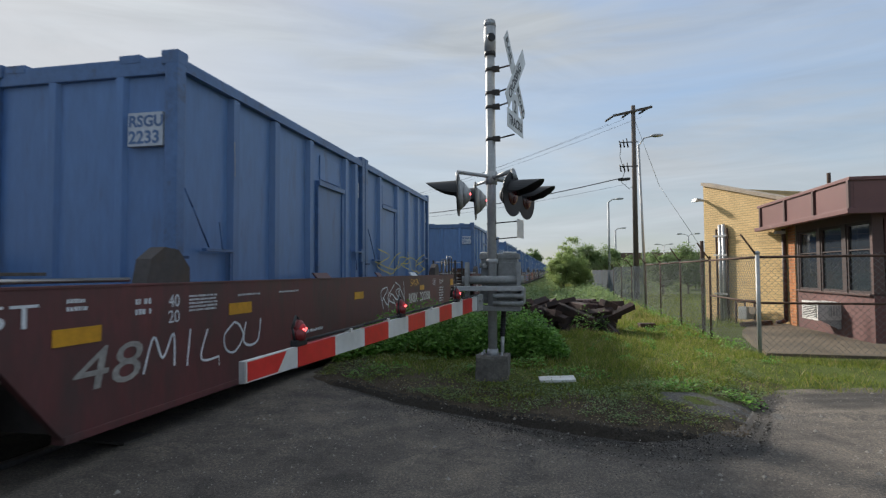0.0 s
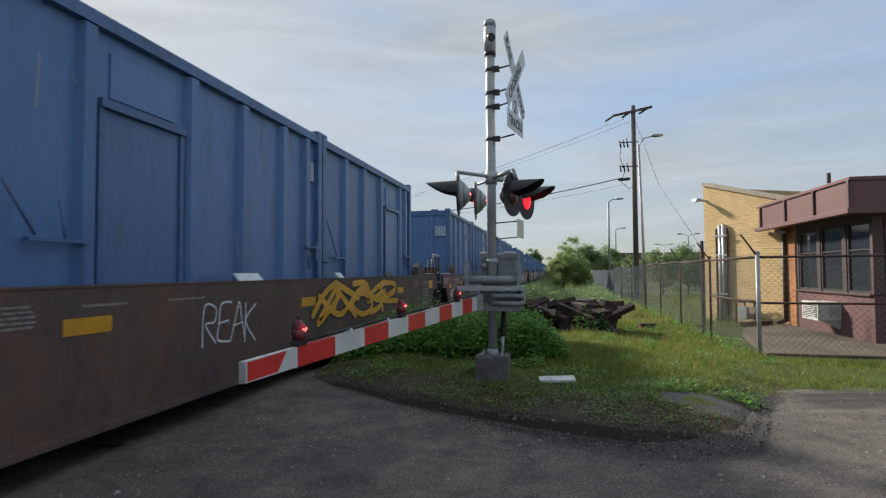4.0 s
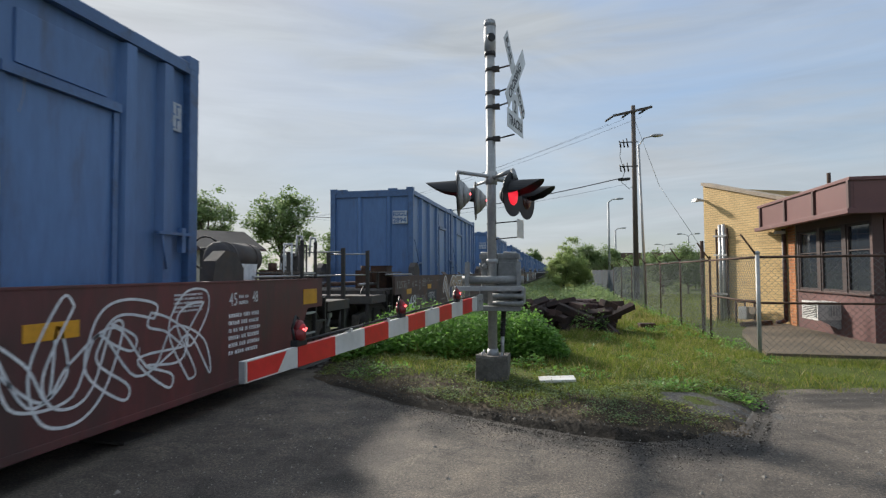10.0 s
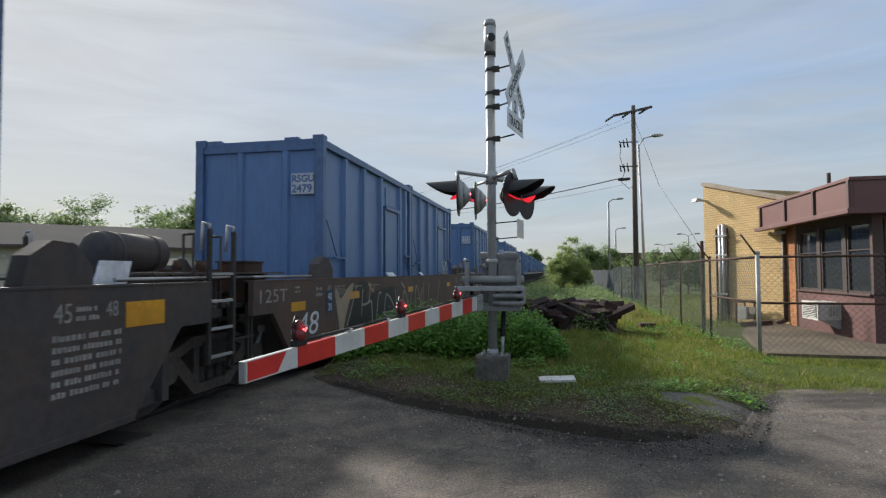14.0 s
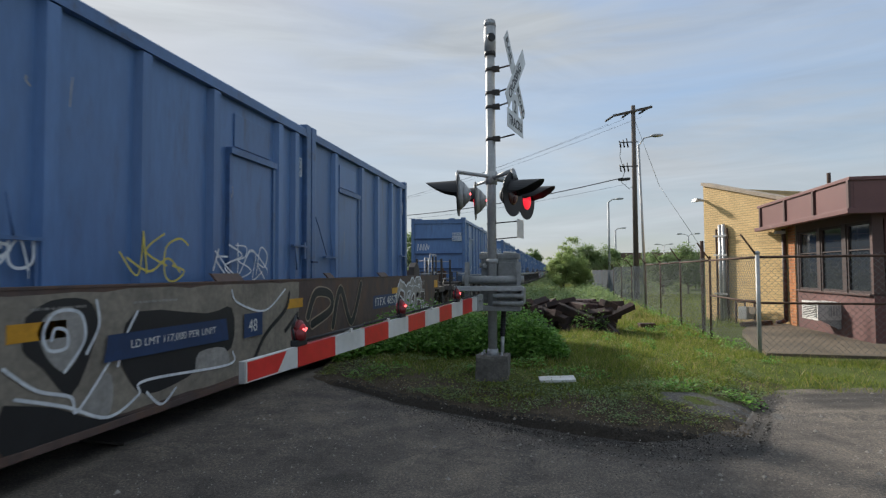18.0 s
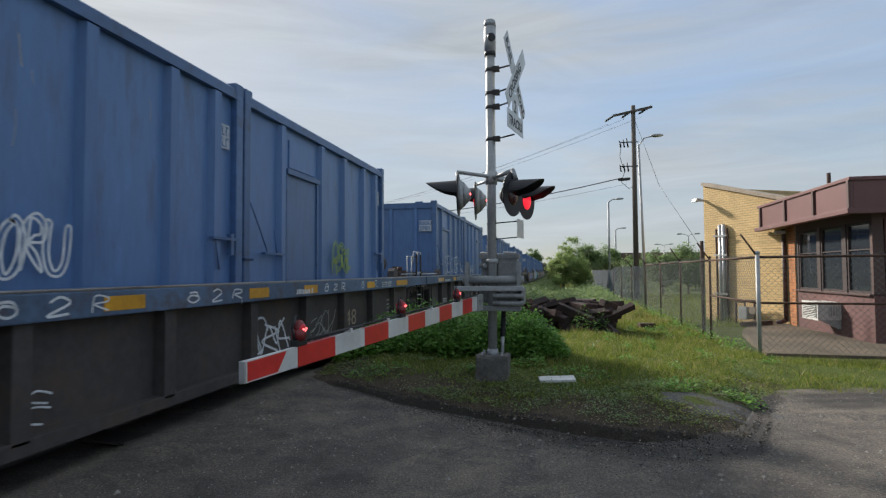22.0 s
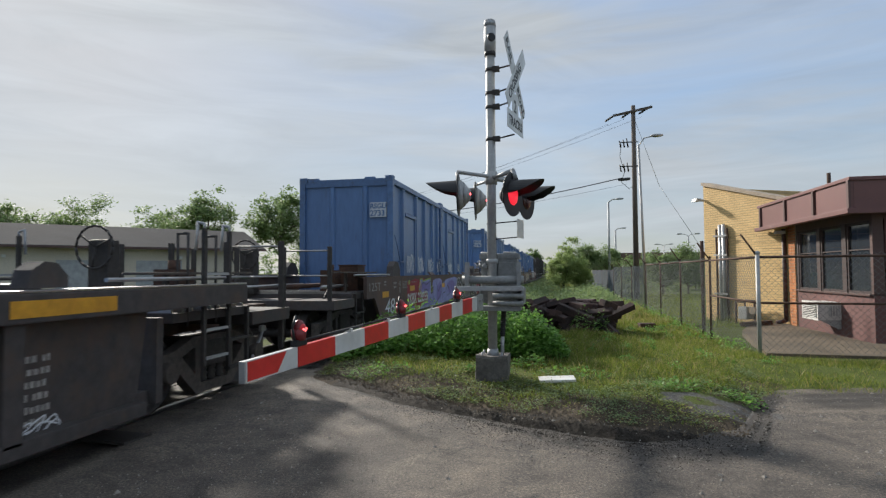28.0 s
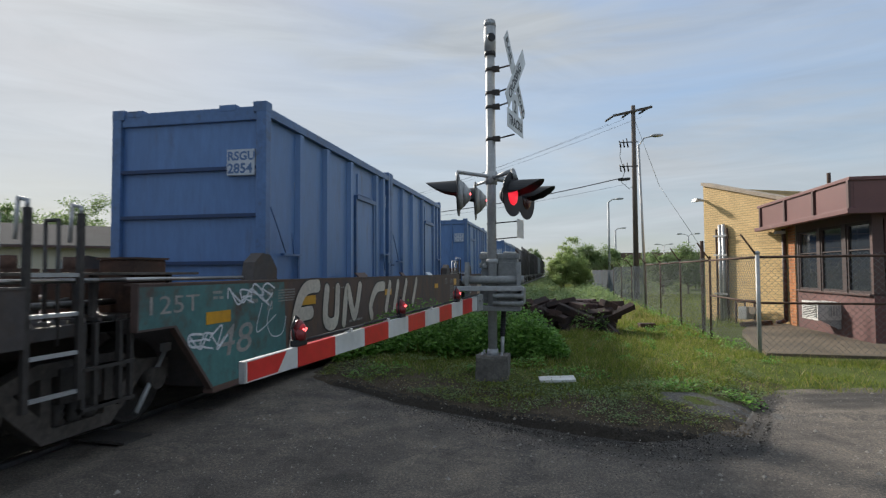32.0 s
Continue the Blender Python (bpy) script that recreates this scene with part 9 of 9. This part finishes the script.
flood(U[17], [(12.39, 0.66), (12.62, 0.98), (13.29, 1.18), (13.65, 0.75), (13.17, 0.45), (12.77, 0.36)], M["red_spray"], 2, "red sprayed patch")
strokes(U[17], [[(10.81, 1.2), (11.04, 1.22), (11.24, 1.3), (11.46, 1.31), (11.57, 1.18), (11.51, 0.98), (11.36, 0.84), (11.12, 0.79), (10.88, 0.87)], [(11.09, 0.78), (11.07, 0.61), (11.2, 0.51), (11.26, 0.35), (11.16, 0.29)], [(10.88, 0.67), (11.06, 0.8)], [(11.8, 0.61), (11.98, 0.95), (11.99, 1.09)], [(11.84, 1.29), (12.17, 1.27), (12.47, 1.14), (12.56, 0.98), (12.34, 0.78), (12.29, 0.64), (12.64, 0.54), (12.77, 0.4), (12.68, 0.29)]], M["white"], 5, 0.062)
strokes(U[17], [[(11.72, 0.43), (11.65, 0.54), (11.72, 0.63), (11.81, 0.56), (11.77, 0.43), (11.72, 0.43)], [(13.27, 0.94), (13.25, 0.81)], [(13.38, 0.96), (13.37, 0.82)], [(13.26, 0.64), (13.31, 0.75), (13.41, 0.68), (13.38, 0.6)]], M["white"], 5, 0.04)
flood(U[17], [(10.88, 0.67), (11.03, 0.78), (11.03, 0.63)], M["dark_red"], 4)
FLOWERS = [(11.0, 1.17), (11.71, 1.09), (12.55, 1.14), (12.87, 0.39), (11.24, 0.42), (12.53, 0.36), (10.95, 0.39)]
handwriting(U[17], "AKTS-GRAB R", 1.75, 3.35, 0.33, 0.47, B, 151, 0.022, layer=14)
for k in range(6):
    a = k * 1.05
    handwriting(U[17], "o", 1.62 + 0.10 * math.cos(a) - 0.06, 1.62 + 0.10 * math.cos(a) + 0.06, 1.14 + 0.10 * math.sin(a) - 0.06, 1.14 + 0.10 * math.sin(a) + 0.06, M["yellow"], 160 + k, 0.016, layer=14)
mural(U[17], 7, 7.5, 10.6, 0.45, 1.36, B, W, W, 53, 0.12, 0.022)
for cy, cz in FLOWERS:
    fb = bmesh.new()
    for k in range(7):
        a = k * 0.9
        ribbon(fb, [(cy, cz), (cy + 0.13 * math.cos(a), cz + 0.13 * math.sin(a))], 0.02, PX + 0.025 + 0.0003 * k)
        poly_mesh(fb, [(cy + 0.15 * math.cos(a) + 0.03 * math.cos(q), cz + 0.15 * math.sin(a) + 0.03 * math.sin(q)) for q in [t * 1.05 for t in range(6)]], PX + 0.028)
    tagged(part("sprayed_flower", fb, M["green_spray"], U[17], "lime green sprayed flower"), kind="stuff")


patch(U[18], jag(-0.47, 6.65, 0.29, 1.385, 58, 18, 0.02), M["maroon"], 1, label="dark red sprayed ground")
flood(U[18], [(4.09, 1.33), (4.8, 1.32), (4.78, 0.7), (4.72, 0.32), (4.51, 0.29), (4.61, 0.72), (4.31, 0.71), (4.2, 0.29), (4.0, 0.29), (4.08, 0.8)], M["white_spray"], 3, sharp=True)
flood(U[18], [(4.28, 1.15), (4.61, 1.15), (4.6, 0.89), (4.29, 0.9)], M["maroon"], 4, sharp=True)
flood(U[18], [(5.11, 1.33), (5.33, 1.33), (5.86, 0.67), (5.8, 1.32), (6.07, 1.32), (6.09, 0.55), (5.95, 0.29), (5.63, 0.29), (5.35, 0.85), (5.26, 0.29), (5.01, 0.29), (5.15, 0.76)], M["white_spray"], 3, sharp=True)
flood(U[18], [(2.76, 1.33), (2.98, 1.33), (3.51, 0.67), (3.45, 1.32), (3.72, 1.32), (3.74, 0.55), (3.6, 0.29), (3.28, 0.29), (3.0, 0.85), (2.91, 0.29), (2.66, 0.29), (2.8, 0.76)], M["white_spray"], 3, sharp=True)
flood(U[18], [(0.04, 1.33), (0.75, 1.32), (0.73, 0.7), (0.67, 0.32), (0.46, 0.29), (0.56, 0.72), (0.26, 0.71), (0.15, 0.29), (-0.05, 0.29), (0.03, 0.8)], M["white_spray"], 3, sharp=True)
flood(U[18], [(0.23, 1.15), (0.56, 1.15), (0.55, 0.89), (0.24, 0.9)], M["maroon"], 4, sharp=True)
flood(U[18], [(3.55, 1.38), (3.94, 1.38), (3.92, 0.9), (3.88, 0.3), (3.58, 0.3)], M["white_spray"], 3, sharp=True)
flood(U[18], [(1.55, 1.38), (2.35, 1.38), (2.35, 1.05), (2.0, 0.3), (1.7, 0.3), (2.05, 1.1), (1.55, 1.1)], M["white_spray"], 3, sharp=True)
flood(U[18], [(-0.5, 1.38), (-0.2, 1.38), (-0.25, 0.3), (-0.55, 0.3)], M["white_spray"], 3, sharp=True)
flood(U[18], [(6.18, 0.3), (6.65, 0.66), (6.53, 1.2), (6.67, 1.34), (7.28, 1.34), (7.24, 0.96), (6.75, 0.43)], M["white_spray"], 3)
flood(U[18], [(6.29, 0.34), (7.03, 0.86), (7.24, 0.94), (7.34, 1.3), (8.82, 1.32), (10.43, 1.34), (10.93, 0.95), (10.56, 0.66), (7.98, 0.45), (6.66, 0.29)], M["cyan"], 4, "cyan sprayed letter ground")
flood(U[18], [(10.49, 1.35), (11.66, 1.37), (11.82, 0.61), (10.91, 0.59), (10.78, 0.96)], M["white_spray"], 3)
strokes(U[18], [[(6.31, 0.35), (7.03, 0.86), (7.26, 0.94), (7.36, 1.3)], [(7.76, 1.32), (7.83, 0.98), (7.6, 0.69), (7.15, 0.5)], [(8.17, 0.87), (7.98, 0.62)], [(8.29, 1.26), (8.16, 1.02), (8.24, 0.72)], [(8.7, 1.31), (8.56, 0.91), (8.21, 0.91)], [(9.24, 1.3), (8.91, 1.11), (9.09, 0.81), (9.72, 0.83)], [(9.86, 1.33), (9.76, 0.76)], [(10.49, 1.32), (9.87, 1.0), (10.61, 0.7)]], M["black"], 6, 0.04)
patch(U[18], [(5.27, 1.205), (6.12, 1.205), (6.12, 1.325), (5.27, 1.325)], M["maroon"], 8)
fit_text(U[18], "RKBX 220355", 5.31, 6.08, 1.22, 1.31, M["white"], layer=10, bold=0.02)

tp = [(A_END + 0.02, 1.0), (-2.22, 1.0), (-1.60, ZB + 0.03), (0.10, ZB + 0.03), (0.02, ZT - 0.02), (A_END + 0.02, ZT - 0.02)]
patch(U[19], tp, M["teal"], 0.6, label="teal painted end panel")
handwriting(U[19], 4, -1.3, -0.3, 1.12, 1.34, W, 62, 0.022)
handwriting(U[19], 3, -2.0, -1.4, 0.70, 0.90, W, 63, 0.022)
handwriting(U[19], 2, -0.7, 0.0, 0.70, 1.1, W, 64, 0.018)
strokes(U[19], [[(0.25, 0.44), (0.4, 0.98), (0.68, 1.26), (1.12, 1.3)], [(0.45, 0.9), (0.87, 0.91)], [(1.48, 1.23), (1.43, 0.75), (1.85, 0.7), (1.94, 1.23)], [(2.23, 0.65), (2.4, 1.22), (2.75, 0.72), (3.05, 1.24)], [(3.75, 0.65), (3.69, 0.86), (4.04, 1.17), (4.55, 1.21)], [(4.72, 0.71), (5.01, 1.24)], [(5.35, 0.68), (5.68, 1.25)], [(6.05, 0.73), (6.42, 1.26)], [(7.04, 0.73), (7.46, 1.28)]], M["black"], 3, 0.25)
strokes(U[19], [[(0.25, 0.44), (0.4, 0.98), (0.68, 1.26), (1.12, 1.3)], [(0.45, 0.9), (0.87, 0.91)], [(1.48, 1.23), (1.43, 0.75), (1.85, 0.7), (1.94, 1.23)], [(2.23, 0.65), (2.4, 1.22), (2.75, 0.72), (3.05, 1.24)], [(3.75, 0.65), (3.69, 0.86), (4.04, 1.17), (4.55, 1.21)], [(4.72, 0.71), (5.01, 1.24)], [(5.35, 0.68), (5.68, 1.25)], [(6.05, 0.73), (6.42, 1.26)], [(7.04, 0.73), (7.46, 1.28)]], M["pale_tan"], 5, 0.20)
for q, k in ((20, 66), (21, 67)):
    piece(U[q], "SUNAKO", 1.0, 8.0, 0.40, 1.34, M["tan"] if q == 20 else M["grey_spray"], B, W, k)

# tags on the containers: unit index, which container, span, height, paint
CONT = {}
for ob, s0 in MOVERS:
    if ob.name.startswith("container"):
        for i, v in enumerate(S):
            if abs(s0 - v) < 0.01:
                CONT[(i, 0)] = ob
            if abs(s0 - v - 6.07) < 0.01:
                CONT[(i, 1)] = ob
CXP = CW - 0.005
TAGS = [(1, 1, 0.8, 5.4, 1.5, 2.0, "yellow_spray", 5), (2, 1, 1.2, 2.4, 1.5, 1.9, "yellow_spray", 4), (5, 1, 4.5, 5.2, 1.5, 1.8, "white_spray", 3),
        (8, 0, 1.25, 3.2, 1.5, 2.32, "white_spray", 2), (8, 0, 0.2, 0.8, 1.5, 2.0, "white_spray", 2), (10, 1, 2.4, 4.2, 1.55, 2.15, "white_spray", 5), (9, 1, 4.3, 5.2, 1.5, 1.9, "white_spray", 4),
        (7, 1, 3.2, 4.4, 1.5, 1.95, "white_spray", 4), (11, 0, 0.4, 1.0, 1.45, 1.85, "white_spray", 4), (11, 0, 2.0, 2.8, 1.45, 1.9, "yellow_spray", 3), (11, 0, 3.4, 4.6, 1.45, 1.85, "white_spray", 5),
        (12, 0, 1.22, 1.58, 1.47, 1.66, "white_spray", 5), (12, 0, 1.63, 1.95, 1.58, 1.80, "white_spray", 5), (12, 0, 2.5, 2.88, 1.62, 1.79, "white_spray", 5), (12, 0, 3.75, 4.15, 1.6, 1.72, "grey_spray", 5), (13, 0, 0.3, 1.0, 1.45, 1.75, "white_spray", 4), (13, 0, 2.6, 3.4, 1.5, 1.95, "white_spray", 4), (13, 1, 3.0, 3.8, 1.5, 2.0, "green_spray", 4),
        (14, 0, 1.45, 4.3, 1.43, 2.1, "white_spray", 6), (14, 0, 4.7, 5.4, 1.43, 1.9, "white_spray", 2), (14, 1, 1.25, 2.3, 1.45, 1.78, "white_spray", 5), (14, 1, 2.5, 3.3, 1.47, 1.9, "grey_spray", 5),
        (15, 1, 4.4, 5.4, 1.45, 1.9, "white_spray", 5), (16, 1, 3.6, 4.8, 1.45, 1.95, "white_spray", 5), (17, 0, 1.35, 2.1, 1.5, 1.95, "white_spray", 4), (17, 0, 2.6, 3.3, 1.5, 1.92, "white_spray", 4),
        (17, 0, 3.9, 4.6, 1.5, 1.9, "white_spray", 4), (17, 0, 5.2, 5.8, 1.5, 1.85, "white_spray", 4), (17, 1, 1.2, 1.9, 1.5, 1.8, "white_spray", 4), (17, 1, 3.0, 3.6, 1.5, 1.8, "white_spray", 4),
        (18, 0, 1.3, 3.2, 1.45, 2.15, "white_spray", 4), (18, 0, 3.1, 4.9, 1.6, 1.9, "white_spray", 6), (18, 1, 0.15, 0.95, 1.5, 1.85, "yellow_spray", 4), (18, 1, 2.5, 4.4, 1.45, 2.05, "white_spray", 4)]
for k, (i, w_, a, b, lo, hi, mname, n) in enumerate(TAGS):
    word = "BORU" if i in (13, 17) and mname == "white_spray" else "SEKUER" if i == 14 and b - a > 2 else "CLIPS" if (i, mname) == (18, "yellow_spray") else "PLAK" if i == 10 else "OMBIN" if i == 18 and n == 6 else n
    handwriting(CONT[(i, w_)], word, a, b, lo, hi, M[mname], 400 + k, 0.05 if i == 10 else 0.03 if hi - lo > 0.6 or i == 18 else 0.022 if b - a > 0.5 else 0.011, CXP, 2, bubble=(i in (13, 17, 8)) and b - a > 0.65)
long_scrape = bmesh.new()
ribbon(long_scrape, [(0.73, 2.9), (0.70, 2.2), (0.74, 1.9), (0.68, 1.45)], 0.022, CXP + 0.004)
part("scrape", long_scrape, W, CONT[(12, 0)], "long pale scrape in the paint")
# scrapes down to bare metal on the container sides
for j, ((i, w_), ob) in enumerate(sorted(CONT.items())):
    r_ = random.Random(700 + j)
    sb = bmesh.new()
    for q in range(r_.randrange(2, 6)):
        y, z, ln = r_.uniform(0.4, 5.6), r_.uniform(1.7, 3.3), r_.uniform(0.06, 0.5)
        ribbon(sb, [(y, z), (y + r_.uniform(-.02, .02), z - ln * 0.5), (y + r_.uniform(-.04, .04), z - ln)], r_.uniform(0.006, 0.016), CXP + 0.0015 + 0.0002 * q)
    tagged(part("scrape", sb, M["grey_spray"], ob, "pale scrapes in the paint"), kind="stuff")
bm_ = bmesh.new()
for k in range(4):
    ribbon(bm_, [(-0.95 + 0.13 * k, 2.45), (-0.92 + 0.13 * k, 2.75), (-0.85 + 0.13 * k, 2.5), (-0.80 + 0.13 * k, 2.7)], 0.025, 0.0)
tag = part("sprayed_tag", bm_, W, CONT[(12, 0)], "quick sprayed tag", Matrix.Translation((0, 0.064, 0)) @ Matrix.Rotation(-math.pi / 2, 4, "Z"))


def motions():
    for ob, s0 in MOVERS:
        walk(ob, [(0.0, pose(XT, s0, 0)), (16.0, pose(XT, s0 - V * 16, 0)), (32.0, pose(XT, s0 - V * 32, 0))])
    turn = V / 0.42
    start = {o: s0 for o, s0 in MOVERS}
    for ax, yy, ty, unit in WHEELSETS:
        y0 = start[unit] + ty + yy
        ta, tb = (y0 - 30.0) / V, (y0 + 1.5) / V
        fa, fb = max(0, math.ceil(ta * FPS)), min(32 * FPS, math.floor(tb * FPS))
        if fb - fa < 2:
            continue
        rows = [(f / FPS, pose(0, yy, 0.42, math.degrees(turn * (f - fa) / FPS))) for f in range(fa, fb + 1)]
        if fa > 0:
            rows.insert(0, (0.0, rows[0][1]))
        if fb < 32 * FPS:
            rows.append((32.0, rows[-1][1]))
        walk(ax, rows)
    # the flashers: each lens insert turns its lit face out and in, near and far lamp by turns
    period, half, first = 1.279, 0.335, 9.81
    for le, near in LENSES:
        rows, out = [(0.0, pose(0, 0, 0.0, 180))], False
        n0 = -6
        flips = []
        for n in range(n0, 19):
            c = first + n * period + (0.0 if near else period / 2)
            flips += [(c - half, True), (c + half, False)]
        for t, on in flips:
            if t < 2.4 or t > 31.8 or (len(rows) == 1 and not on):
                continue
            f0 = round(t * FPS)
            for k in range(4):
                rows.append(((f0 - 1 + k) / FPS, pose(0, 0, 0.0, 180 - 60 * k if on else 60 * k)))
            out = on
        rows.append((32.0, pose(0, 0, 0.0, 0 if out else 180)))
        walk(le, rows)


motions()
